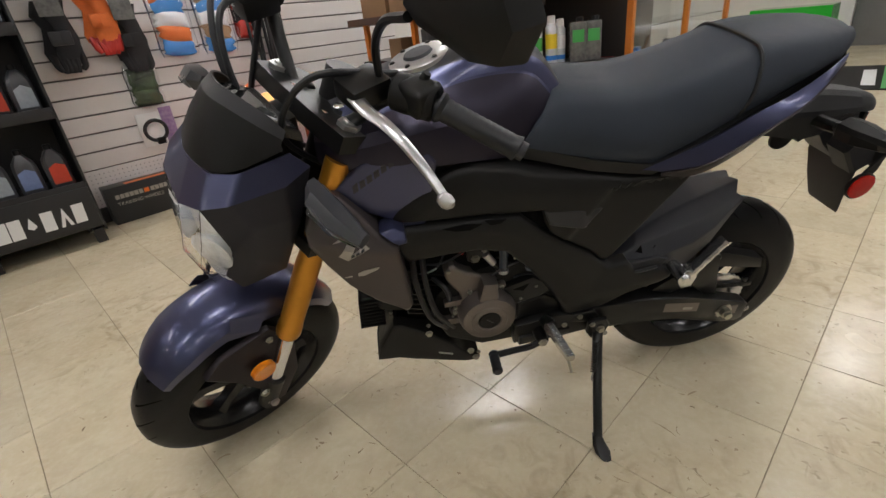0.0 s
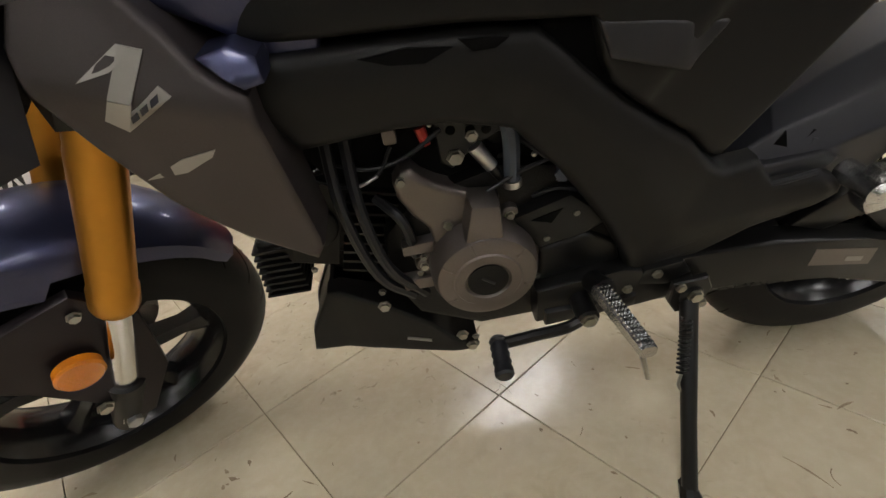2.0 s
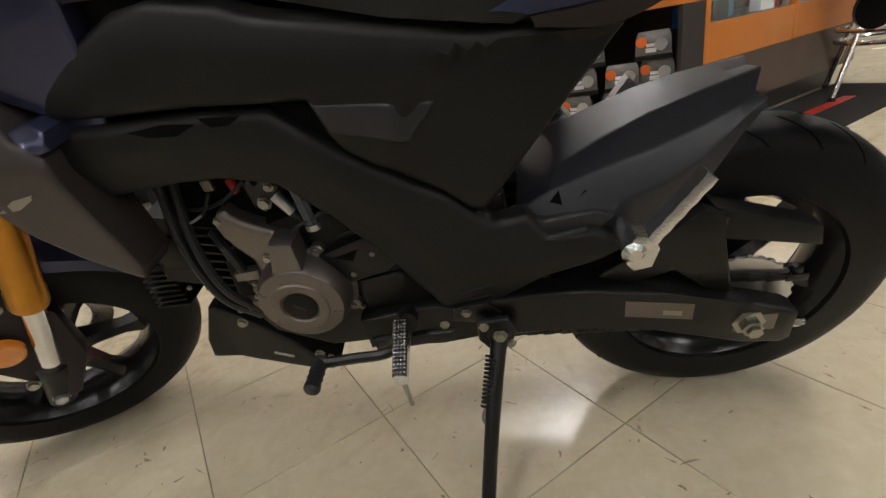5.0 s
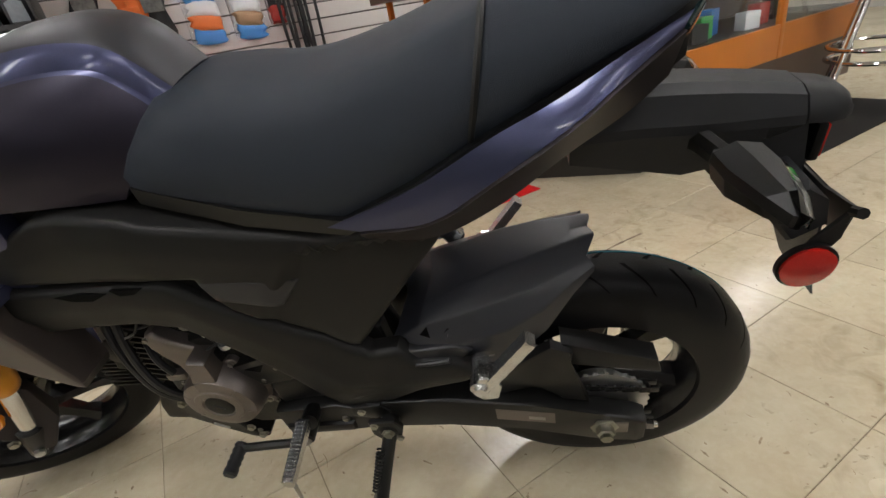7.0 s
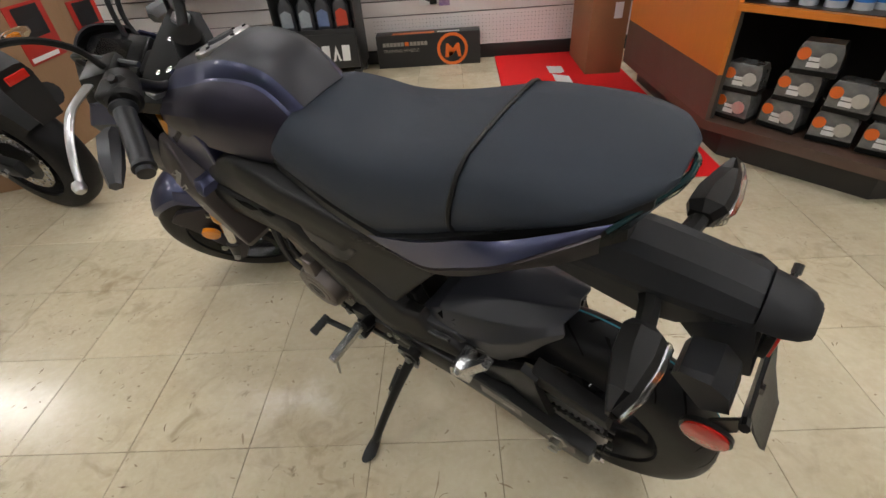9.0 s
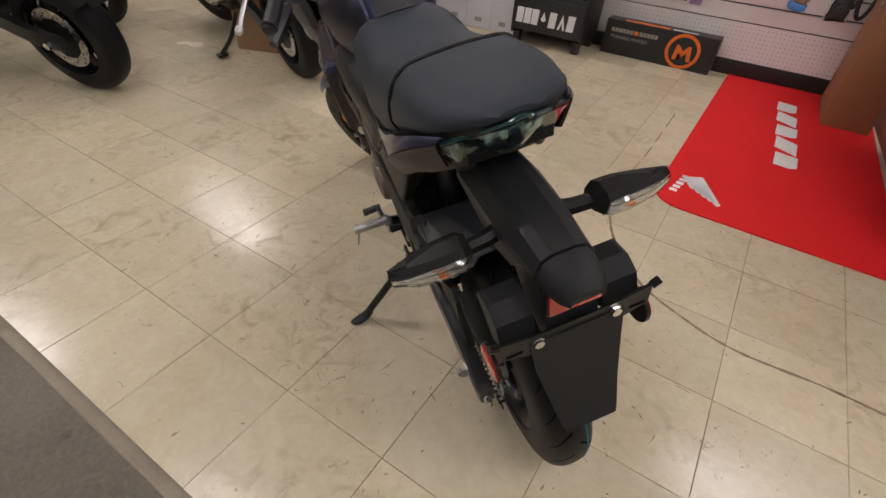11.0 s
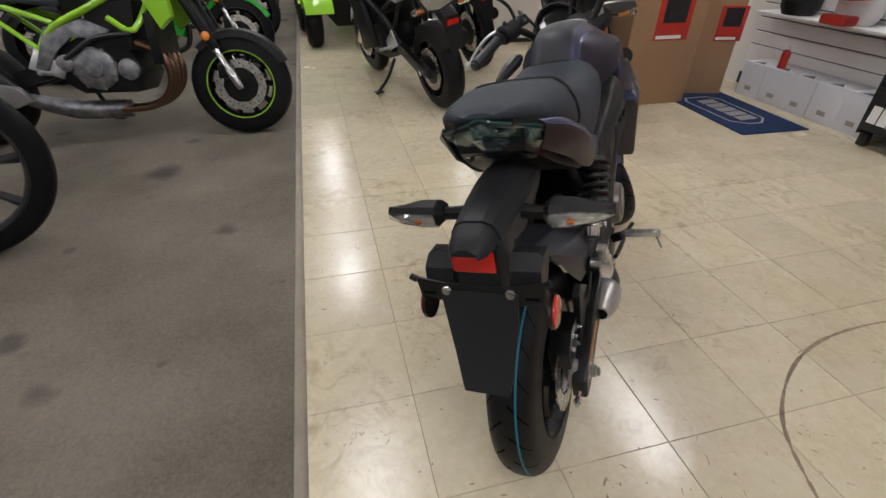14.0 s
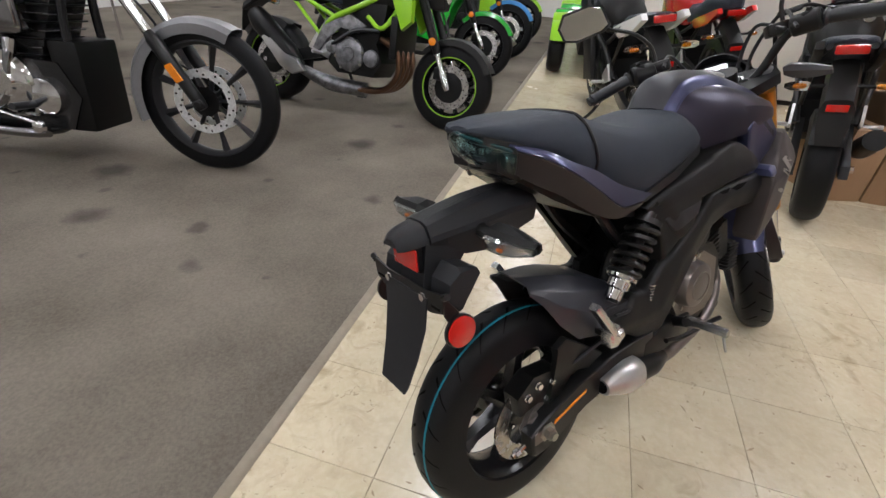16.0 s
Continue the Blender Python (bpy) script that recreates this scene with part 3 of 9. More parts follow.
# --- fuel tank ---
# stations: x at the base, lean of the top, then base, waist, band, ridge (half width, height) and crown height
GREYTOP = material("satin_grey_paint", (0.040, 0.040, 0.047), 0.48, metal=0.35, second=(0.042, 0.042, 0.048), big=4, small=900, rough_vary=0.03)
TANK = [(0.535, -0.092, 0.098, 0.742, 0.088, 0.785, 0.058, 0.824, 0.044, 0.838, 0.842), (0.575, -0.094, 0.110, 0.748, 0.102, 0.803, 0.060, 0.866, 0.048, 0.884, 0.894), (0.62, -0.09, 0.120, 0.755, 0.116, 0.818, 0.064, 0.878, 0.052, 0.900, 0.913),
        (0.675, -0.07, 0.127, 0.760, 0.126, 0.826, 0.074, 0.876, 0.056, 0.900, 0.914), (0.73, -0.045, 0.130, 0.762, 0.132, 0.822, 0.084, 0.860, 0.058, 0.884, 0.896), (0.79, -0.02, 0.126, 0.765, 0.130, 0.811, 0.088, 0.842, 0.056, 0.862, 0.874),
        (0.84, 0.0, 0.110, 0.768, 0.112, 0.802, 0.080, 0.824, 0.048, 0.840, 0.852), (0.865, 0.0, 0.085, 0.775, 0.085, 0.798, 0.06, 0.816, 0.035, 0.830, 0.842)]


def tank_ring(x, lean, yb, zb, ym, zm, yn, zn, yr, zr, zt):
    prof = [(yb, zb), (yb * 0.4 + ym * 0.6 + 0.004, zb * 0.5 + zm * 0.5), (ym, zm), (ym * 0.62 + yn * 0.38 + 0.004, zm * 0.6 + zn * 0.4 + 0.004), (yn + 0.005, zn - 0.003), (yn, zn), (yn * 0.5 + yr * 0.5 + 0.001, zn * 0.5 + zr * 0.5 + 0.002), (yr, zr), (yr * 0.93, zr + (zt - zr) * 0.22), (yr * 0.55, zr + (zt - zr) * 0.8), (0, zt)]
    full = prof + [(-y, z) for y, z in prof[-2::-1]]
    return [(x + lean * (z - zb) / max(zt - zb, 1e-3), y, z) for y, z in full]


tk = np.array(TANK)
rings = []
for i in range(7 * 5 + 1):
    u = i / 5
    a = min(int(u), 6)
    f = u - a
    p0, p1, p2, p3 = tk[max(a - 1, 0)], tk[a], tk[a + 1], tk[min(a + 2, 7)]
    rings.append(tank_ring(*(0.5 * (2 * p1 + (p2 - p0) * f + (2 * p0 - 5 * p1 + 4 * p2 - p3) * f * f + (3 * p1 - p0 - 3 * p2 + p3) * f ** 3))))
tb = loft(rings)
tb.faces.ensure_lookup_table()
per = len(rings[0])
for k, f in enumerate(tb.faces):
    s = k % per
    s = min(s, per - 2 - s)
    f.material_index = 1 if s < 4 else 0 if s < 7 else 2
tank = part("fuel_tank", tb, [BLUE, TANKSIDE, GREYTOP], bike, "dark blue metallic fuel tank with grey centre, sides tinted as if reflecting the floor", sharp=26)
cap = turned((0.674, 0, 0.886), (0.24, 0, 1), [(0, 0.053), (0.011, 0.053), (0.014, 0.049), (0.014, 0.038)], 40)
capo = part("filler_cap", cap, ALLOY, tank, "grey alloy fuel filler cap")
part("cap_lid", turned((0.677, 0, 0.898), (0.24, 0, 1), [(0, 0.038), (0.001, 0.037), (0.001, 0.026), (0.006, 0.023), (0.007, 0.0)], 32), GREYTOP, capo, "dark grey cap lid")
for k in range(6):
    a = k * math.pi / 3
    part("cap_bolt", bolt((0.677 + 0.044 * math.cos(a), 0.045 * math.sin(a), 0.899 - 0.0106 * math.cos(a)), (0.24, 0, 1), 0.004, 0.003), SATIN, capo, "small dark screw")

# --- side covers and frame covers ---
UPPER = [(0.768, 0.664), (0.757, 0.692), (0.70, 0.724), (0.645, 0.746), (0.609, 0.749), (0.545, 0.735), (0.515, 0.722), (0.42, 0.698), (0.327, 0.676), (0.25, 0.670), (0.175, 0.667), (0.19, 0.645), (0.225, 0.605), (0.275, 0.545), (0.315, 0.497), (0.335, 0.475), (0.350, 0.482),
         (0.377, 0.511), (0.422, 0.543), (0.470, 0.584), (0.481, 0.606), (0.490, 0.641), (0.53, 0.646), (0.60, 0.654), (0.70, 0.659)]
LOWER = [(0.772, 0.622), (0.769, 0.652), (0.743, 0.654), (0.60, 0.649), (0.535, 0.641), (0.515, 0.622), (0.478, 0.586), (0.42, 0.537), (0.374, 0.506), (0.343, 0.472), (0.325, 0.458), (0.285, 0.462), (0.262, 0.432), (0.205, 0.432), (0.172, 0.412), (0.175, 0.398), (0.20, 0.382), (0.27, 0.362), (0.332, 0.322), (0.372, 0.282), (0.395, 0.276),
         (0.405, 0.300), (0.420, 0.350), (0.455, 0.418), (0.510, 0.500), (0.558, 0.556), (0.615, 0.574), (0.66, 0.577), (0.745, 0.572)]
SPINE = [Vector(p) for p in ((0.76, 0.622), (0.60, 0.622), (0.53, 0.600), (0.44, 0.500), (0.375, 0.400), (0.30, 0.395), (0.19, 0.405))]


def off_spine(x, z):
    p = Vector((x, z))
    best = 9
    for a, c in zip(SPINE, SPINE[1:]):
        f = max(0, min(1, (p - a).dot(c - a) / (c - a).length_squared))
        best = min(best, (a.lerp(c, f) - p).length)
    return best


def lower_face(x, z):
    """The frame cover swells towards the front and falls away from its spine."""
    return 0.124 + 0.024 * min(1, max(0, (x - 0.25) / 0.40)) - 0.10 * max(0, 0.38 - z) - 0.16 * off_spine(x, z)


def upper_face(x, z):
    top = np.interp(x, [0.175, 0.327, 0.515, 0.609, 0.70, 0.77], [0.667, 0.676, 0.722, 0.749, 0.724, 0.664])
    y = 0.116 + 0.024 * min(1, max(0, (x - 0.2) / 0.35)) - 0.22 * max(0, z - (top - 0.034))
    rear = (0.41 - x) * 0.72 + (0.60 - z) * 0.55
    return y - 0.05 * max(0, z - 0.69) - 0.008 * min(1, max(0, rear / 0.012)) * (1 if z < 0.655 else 0)


UPPER_R = UPPER[:9] + [(0.29, 0.660), (0.33, 0.628), (0.37, 0.56)] + UPPER[17:]
part("side_cover", moulded(UPPER, 0.085, upper_face, 0.009), PLASTIC, bike, "matte black plastic side cover", None, 34)
part("side_cover", mirror(moulded(UPPER_R, 0.085, upper_face, 0.009)), PLASTIC, bike, "matte black plastic side cover", None, 34)
sided("frame_cover", lambda: moulded(LOWER, 0.088, lower_face, 0.011), PLASTIC, None, "matte black plastic frame cover", None, 34)


def facet():
    return moulded([(0.489, 0.641), (0.430, 0.631), (0.365, 0.618), (0.400, 0.583), (0.440, 0.596), (0.476, 0.608)], 0.110, lambda x, z: upper_face(x, 0.60) + 0.0035 + 0.10 * (0.606 - z), 0.004, 0.008)


def gap_panel():
    return plate([(0.532, 0.648), (0.488, 0.643), (0.478, 0.612), (0.469, 0.590), (0.438, 0.569), (0.398, 0.532), (0.350, 0.486), (0.345, 0.474), (0.374, 0.504), (0.42, 0.535), (0.478, 0.584), (0.515, 0.620), (0.534, 0.638)], 0.092, lambda x, z: 0.100 + 0.02 * min(1, max(0, (x - 0.34) / 0.15)), 0.001)


# shade between the covers, painted as a near-black sheet
sided("cover_gap", gap_panel, SHADEBLACK, None, "near-black sheet for the shade between the covers")
# this facet faces up; the light on it is put into a paler grey
sided("cover_insert", facet, GREYPL, None, "triangular cover facet, paler grey for the light it catches")


def vents():
    b = bmesh.new()
    for q in ([(0.678, 0.644), (0.655, 0.636), (0.628, 0.633), (0.605, 0.641), (0.640, 0.646)], [(0.600, 0.645), (0.590, 0.635), (0.572, 0.634), (0.560, 0.640), (0.58, 0.643)]):
        plate(q, lambda x, z: lower_face(x, z) - 0.006, lambda x, z: lower_face(x, z) + 0.0008, 0, bm=b)
    return b


# slots are thin plates; their depth is only painted shade
sided("vent_slot", vents, SHADEBLACK, None, "near-black plates for the shade in the vent slots")
for a, c in (((0.382, 0.357), (0.334, 0.368)), ((0.378, 0.338), (0.342, 0.344))):
    sided("cover_line", lambda: rod((a[0], lower_face(*a) - 0.0004, a[1]), (c[0], lower_face(*c) - 0.0004, c[1]), 0.0011, None, 6), GREYPL, None, "thin raised line")


def heel():
    return tube([(0.300, 0.1135, 0.425), (0.255, 0.1165, 0.428), (0.215, 0.1165, 0.434)], 0.0035, 8, 3)


sided("heel_strip", heel, GREYPL, None, "grey moulded strip")


def heel_guard():
    return moulded([(0.315, 0.452), (0.300, 0.410), (0.262, 0.418), (0.20, 0.424), (0.182, 0.440), (0.205, 0.452), (0.262, 0.446)], 0.085, lambda x, z: 0.106 + 0.10 * (0.45 - z), 0.004, 0.008)


sided("heel_guard", heel_guard, GREYPL, None, "grey moulded heel guard")

# --- tail panels, lamp ---
TAIL_TOP = smooth_path([(0.305, 0.1215, 0.690), (0.20, 0.1235, 0.728), (0.12, 0.124, 0.771), (0.06, 0.121, 0.797), (0.0, 0.111, 0.826), (-0.055, 0.085, 0.842)], 5)
TAIL_OUT = smooth_path([(0.27, 0.124, 0.682), (0.19, 0.131, 0.690), (0.12, 0.138, 0.734), (0.05, 0.139, 0.780), (-0.002, 0.121, 0.812), (-0.046, 0.0935, 0.831)], 5)
TAIL_LOW = smooth_path([(0.265, 0.118, 0.672), (0.195, 0.118, 0.664), (0.125, 0.113, 0.690), (0.05, 0.104, 0.738), (-0.002, 0.094, 0.766), (-0.040, 0.080, 0.790)], 5)


def strip_between(a, b, crown, thick, steps=4):
    """A smooth strip from one edge to another, crowned outwards."""
    bm = bmesh.new()
    rows = []
    for p, q in zip(a, b):
        row = []
        for k in range(steps + 1):
            f = k / steps
            c = Vector(p).lerp(Vector(q), f)
            row.append(c + Vector((0, 0.6, 0.8)) * (crown * math.sin(math.pi * f)))
        rows.append(row)
    loft(rows, False, bm, 0, False)
    bmesh.ops.recalc_face_normals(bm, faces=bm.faces)
    bmesh.ops.solidify(bm, geom=bm.faces[:], thickness=thick)
    return bm


sided("tail_panel", lambda: strip_between(TAIL_TOP, TAIL_OUT, 0.0015, 0.005), BLUE, None, "dark blue metallic tail panel", None, 50)
sided("tail_lower_panel", lambda: strip_between([p - Vector((0, 0.0015, 0.001)) for p in TAIL_OUT], TAIL_LOW, 0.003, 0.004), PLUM, None, "plum grey lower tail panel", None, 50)
ut = loft([[(x, -w, z0), (x, -w * 1.05, z1), (x, w * 1.05, z1), (x, w, z0)] for x, w, z0, z1 in ((0.28, 0.100, 0.64, 0.69), (0.16, 0.100, 0.668, 0.74), (0.05, 0.085, 0.725, 0.80), (-0.03, 0.070, 0.775, 0.835), (-0.062, 0.060, 0.795, 0.85))])
part("undertail", ut, PLASTIC, bike, "matte black undertail")
SIGSIL = material("signal_reflector_grey", (0.72, 0.73, 0.74), 0.25, metal=0.8, second=(0.30, 0.30, 0.31), big=70, small=300, mix=0.9, bump=0.6, bump_scale=140)
LAMPSIL = material("lamp_reflector_silver", (0.80, 0.86, 0.85), 0.22, metal=0.75, second=(0.05, 0.08, 0.085), big=28, small=120, mix=1.0, bump=0.4, bump_scale=160)


def lamp_x(y):
    """Plan of the lamp face: a blunt middle, straight sides swept forward."""
    return -0.096 + 0.048 * (max(0, abs(y) - 0.012) / 0.074) ** 1.1


def lamp_shell(grow, z_in):
    """The wrap-round face of the tail lamp: rows of points across."""
    rows = []
    for k in range(-10, 11):
        f = k / 10
        a = abs(f)
        y = 0.086 * f * (1 + grow * 3)
        x = lamp_x(y) - grow
        top = 0.859 - 0.031 * a ** 1.1 - z_in
        low = 0.802 - 0.026 * min(1, max(0, (a - 0.40) / 0.3)) + 0.018 * max(0, (a - 0.80) / 0.20) + z_in
        rows.append([Vector((x + 0.005 * q * (1 - q) * -4 + 0.034 * q, y * (1 - 0.10 * q), top + (low - top) * q)) for q in (0, 0.2, 0.4, 0.6, 0.8, 1)])
    return rows


lens_b = loft(lamp_shell(0.004, 0.0), False, None, 0, False)
bmesh.ops.recalc_face_normals(lens_b, faces=lens_b.faces)
bmesh.ops.solidify(lens_b, geom=lens_b.faces[:], thickness=0.002)
lampo = part("tail_lamp", lens_b, glass("tail_lens", (0.58, 0.77, 0.77), 0.03), bike, "clear tail lamp lens with a faint teal tint", None, 60)
lampo.visible_shadow = False
part("lamp_reflector", loft(lamp_shell(-0.008, 0.004), False, None, 0, False), LAMPSIL, lampo, "silver lamp reflector", None, 60)
for s in (-1, 1):
    for k in range(4):
        y = s * (0.016 + 0.0165 * k)
        x = lamp_x(y) + 0.016
        part("led_block", box(x - 0.004, y - 0.006, 0.828 - 0.006 * k, x + 0.006, y + 0.006, 0.841 - 0.007 * k, 0.0015, 1), CHROME, lampo, "bright square reflector cell")
    part("lamp_divider", plate([(s * 0.012, 0.820), (s * 0.072, 0.806), (s * 0.072, 0.801), (s * 0.012, 0.813)], lambda y, z: lamp_x(y) + 0.034, lambda y, z: lamp_x(y) + 0.020, 0, 1, "yz"), GREYPL, lampo, "dark divider rib")
part("lamp_surround", tube([r[0] + Vector((0.002, 0, 0.002)) for r in lamp_shell(0.004, 0.0)], 0.0036, 8, 2), material("dark_teal_lens_edge", (0.012, 0.045, 0.05), 0.12, coat=0.6, big=20), bike, "dark teal lamp edge")
part("tail_cowl", loft([[r[0] + Vector((0.006, 0, 0.0)), r[0] + Vector((0.008, 0, 0.004)), r[0] * 1.0 + Vector((0.034, -r[0].y * 0.06, 0.006)), r[0] + Vector((0.034, -r[0].y * 0.06, -0.006)), r[0] + Vector((0.008, 0, -0.006))] for r in lamp_shell(0.002, 0.0)]), PLASTIC, bike, "black cowl above the lamp", None, 40)
part("lamp_centre", plate([(-0.046, 0.772), (0.046, 0.772), (0.042, 0.786), (0.034, 0.802), (0.018, 0.814), (0.008, 0.819), (-0.008, 0.819), (-0.018, 0.814), (-0.034, 0.802), (-0.042, 0.786)], lambda y, z: lamp_x(y) + 0.05, lambda y, z: lamp_x(y) - 0.009 + 0.56 * (0.86 - z), 0.002, 1, "yz"), GLOSSBLACK, lampo, "dark centre of the lamp")
part("lamp_chin", tube([r[5] + Vector((0.004, 0, -0.004)) for r in lamp_shell(0.002, 0.0)], 0.006, 8, 2), PLASTIC, bike, "black lamp lower edge")

# --- rear fender, plate holder, signals ---
def fsec(x, zt, wt, ws, zm, zb):
    half = [(ws * 0.86, zb), (ws, zm - 0.010), (ws * 0.97, zm), (wt, zt - 0.006), (wt * 0.52, zt)]
    return [(x, -y, z) for y, z in half] + [(x, y, z) for y, z in half[::-1]]


fen = loft([fsec(*s) for s in ((0.04, 0.752, 0.030, 0.052, 0.722, 0.684), (-0.03, 0.754, 0.034, 0.054, 0.722, 0.668), (-0.08, 0.750, 0.035, 0.053, 0.718, 0.655), (-0.125, 0.744, 0.034, 0.050, 0.714, 0.660), (-0.16, 0.738, 0.033, 0.046, 0.711, 0.684), (-0.194, 0.731, 0.032, 0.043, 0.708, 0.692))])
part("rear_fender", bevel(fen, 0.002, 2, 14), TEXPL, bike, "matte black rear fender", None, 16)
tip = loft([fsec(*s) for s in ((-0.197, 0.729, 0.030, 0.040, 0.707, 0.694), (-0.222, 0.724, 0.028, 0.037, 0.704, 0.694), (-0.238, 0.718, 0.024, 0.031, 0.702, 0.695), (-0.248, 0.709, 0.016, 0.022, 0.701, 0.697))])
part("fender_tip", bevel(tip, 0.003, 2, 20), TEXPL, bike, "matte black fender end cap", None, 40)
arm = bmesh.new()
plate([(-0.09, 0.700), (-0.20, 0.705), (-0.218, 0.60), (-0.195, 0.590), (-0.15, 0.63)], -0.038, 0.038, 0.003, 2, bm=arm)
part("plate_arm", arm, TEXPL, bike, "black plate holder arm")


def side_block():
    return loft([[(-0.142, y, 0.640 + d), (-0.148, y, 0.660), (-0.182, y, 0.668 - d), (-0.203, y, 0.645), (-0.210, y, 0.606 + d), (-0.182, y, 0.588 + d)] for y, d in ((0.050, 0.0), (0.094, 0.0), (0.102, 0.008))])


sided("tool_block", side_block, TEXPL, None, "grey plastic block beside the plate holder", None, 25)
refl_bar = part("rear_reflector", box(-0.220, -0.040, 0.650, -0.210, 0.040, 0.694, 0.003), CASTBLACK, bike, "red rectangular reflector in a black frame")
part("reflector_lens", box(-0.2235, -0.037, 0.653, -0.2195, 0.037, 0.691, 0.0015), REDLENS, refl_bar, "red ribbed lens")
br = bmesh.new()
plate([(-0.112, 0.640), (-0.108, 0.604), (-0.075, 0.594), (0.075, 0.594), (0.108, 0.604), (0.112, 0.640), (0.060, 0.630), (-0.060, 0.630)], -0.2225, -0.2265, 0.001, 1, "yz", bm=br)
for s in (-1, 1):
    plate([(-0.224, 0.638), (-0.196, 0.600), (-0.186, 0.572), (-0.206, 0.566), (-0.224, 0.600)], s * 0.107, s * 0.111, 0.001, 1, bm=br)
    rod((-0.224, s * 0.110, 0.634), (-0.224, s * 0.122, 0.640), 0.006, None, 8, br)
bracket = part("plate_bracket", br, SATIN, bike, "black steel plate bracket")
for s in (-1, 1):
    part("plate_bolt", bolt((-0.2265, s * 0.056, 0.617), (-1, 0, 0), 0.0075, 0.006), CHROME, bracket, "bright bolt")
    for q in (0.090, 0.020):
        part("bracket_slot", box(-0.2272, s * q - 0.012, 0.607, -0.2262, s * q + 0.012, 0.612, 0.0), SHADEBLACK, bracket, "dark slot")
part("mud_flap", loft([[(x0, -w, z), (x0 + 0.003, -w, z), (x0 + 0.003, w, z), (x0, w, z)] for x0, w, z in ((-0.229, 0.068, 0.618), (-0.236, 0.064, 0.56), (-0.252, 0.054, 0.50), (-0.272, 0.044, 0.445), (-0.277, 0.040, 0.436))]), TEXPL, bike, "thin matte black mud flap")


def round_refl():
    return turned((-0.198, 0.110, 0.567), (0, 1, 0), [(0, 0.030), (0.006, 0.030), (0.006, 0.026)], 28)


def round_lens():
    return turned((-0.198, 0.1162, 0.567), (0, 1, 0), [(0, 0.027), (0.003, 0.027), (0.0045, 0.023), (0.005, 0)], 28)


REARSIG = Matrix.Translation((-0.107, 0, 0.704)) @ Matrix.Rotation(radians(-20), 4, "Y") @ Matrix.Translation((0.120, 0, -0.712)) @ Matrix.Diagonal((1, 0.965, 1, 1))
for s, mk in ((1, lambda b: b), (-1, mirror)):
    r = part("round_reflector", mk(round_refl()), SATIN, bike, "round red side reflector in black ring")
    part("lens", mk(round_lens()), REDLENS, r, "red reflector lens")
    st = tube([(-0.10, 0.03, 0.70), (-0.112, 0.06, 0.702), (-0.118, 0.10, 0.706)], [0.016, 0.013, 0.012], 8, 4)
    sig = part("turn_signal", mk(st), PLASTIC, bike, "black turn signal with clear lens", REARSIG)

    def sring(y, x0, x1, z0, z1):
        return [(x0, y, z0 + 0.004), (x0, y, z1 - 0.007), (x0 + 0.010, y, z1), (x1 - 0.014, y, z1 - 0.003), (x1, y, (z0 + z1) / 2 + 0.004), (x1 - 0.002, y, (z0 + z1) / 2 - 0.006), (x1 - 0.012, y, z0), (x0 + 0.006, y, z0)]
    hs = loft([sring(*q) for q in ((0.095, -0.132, -0.100, 0.697, 0.722), (0.108, -0.140, -0.093, 0.690, 0.734), (0.140, -0.141, -0.095, 0.690, 0.736), (0.185, -0.137, -0.107, 0.701, 0.732), (0.212, -0.129, -0.116, 0.711, 0.727))])
    part("housing", mk(bevel(hs, 0.0012, 1, 20)), PLASTIC, sig, "faceted black plastic housing", REARSIG, 14)

    def lring(y, xm, x0, z0, z1, g):
        zm = (z0 + z1) / 2
        return [Vector((xm, y, z1 - g)), Vector((x0 * 0.8 + xm * 0.2 + g, y, z1 - 0.002 - g)), Vector((x0 + 0.003 + g, y, zm + 0.004)), Vector((x0 + g, y, zm - 0.005)), Vector((x0 + 0.006 + g, y, z0 + 0.004 + g)), Vector((xm, y, z0 + g))]
    face = ((0.106, -0.140, -0.146, 0.693, 0.727), (0.112, -0.141, -0.150, 0.692, 0.729), (0.140, -0.1415, -0.151, 0.692, 0.730), (0.180, -0.138, -0.147, 0.702, 0.727), (0.211, -0.129, -0.136, 0.711, 0.724))
    ln = loft([lring(*q, 0) for q in face], False, None, 0, False)
    bmesh.ops.recalc_face_normals(ln, faces=ln.faces)
    bmesh.ops.solidify(ln, geom=ln.faces[:], thickness=0.0012)
    part("lens", mk(ln), CLEAR, sig, "clear signal lens", REARSIG, 40).visible_shadow = False
    part("bulb", mk(turned((-0.1455, 0.142, 0.711), (0, 1, 0), [(-0.007, 0.001), (-0.003, 0.0036), (0.005, 0.0036), (0.008, 0.001)], 10)), material("amber_bulb_glass", (0.45, 0.11, 0.02), 0.2, big=20), sig, "amber bulb", REARSIG)
    part("inner_reflector", mk(plate([(0.110, 0.697), (0.145, 0.696), (0.182, 0.706), (0.204, 0.714), (0.182, 0.723), (0.145, 0.727), (0.110, 0.724)], lambda y, z: -0.138 + 0.11 * max(0, y - 0.14), lambda y, z: -0.1428 + 0.11 * max(0, y - 0.14) + 0.0006 * math.sin(y * 900), 0, 1, "yz")), SIGSIL, sig, "silver reflector", REARSIG)

# --- hugger, swingarm, chain, shock ---
HUGPL = material("hugger_plastic", (0.028, 0.0295, 0.037), 0.38, spec=0.55, second=(0.022, 0.023, 0.029), big=6, small=300, bump=0.1, bump_scale=700, rough_vary=0.06)
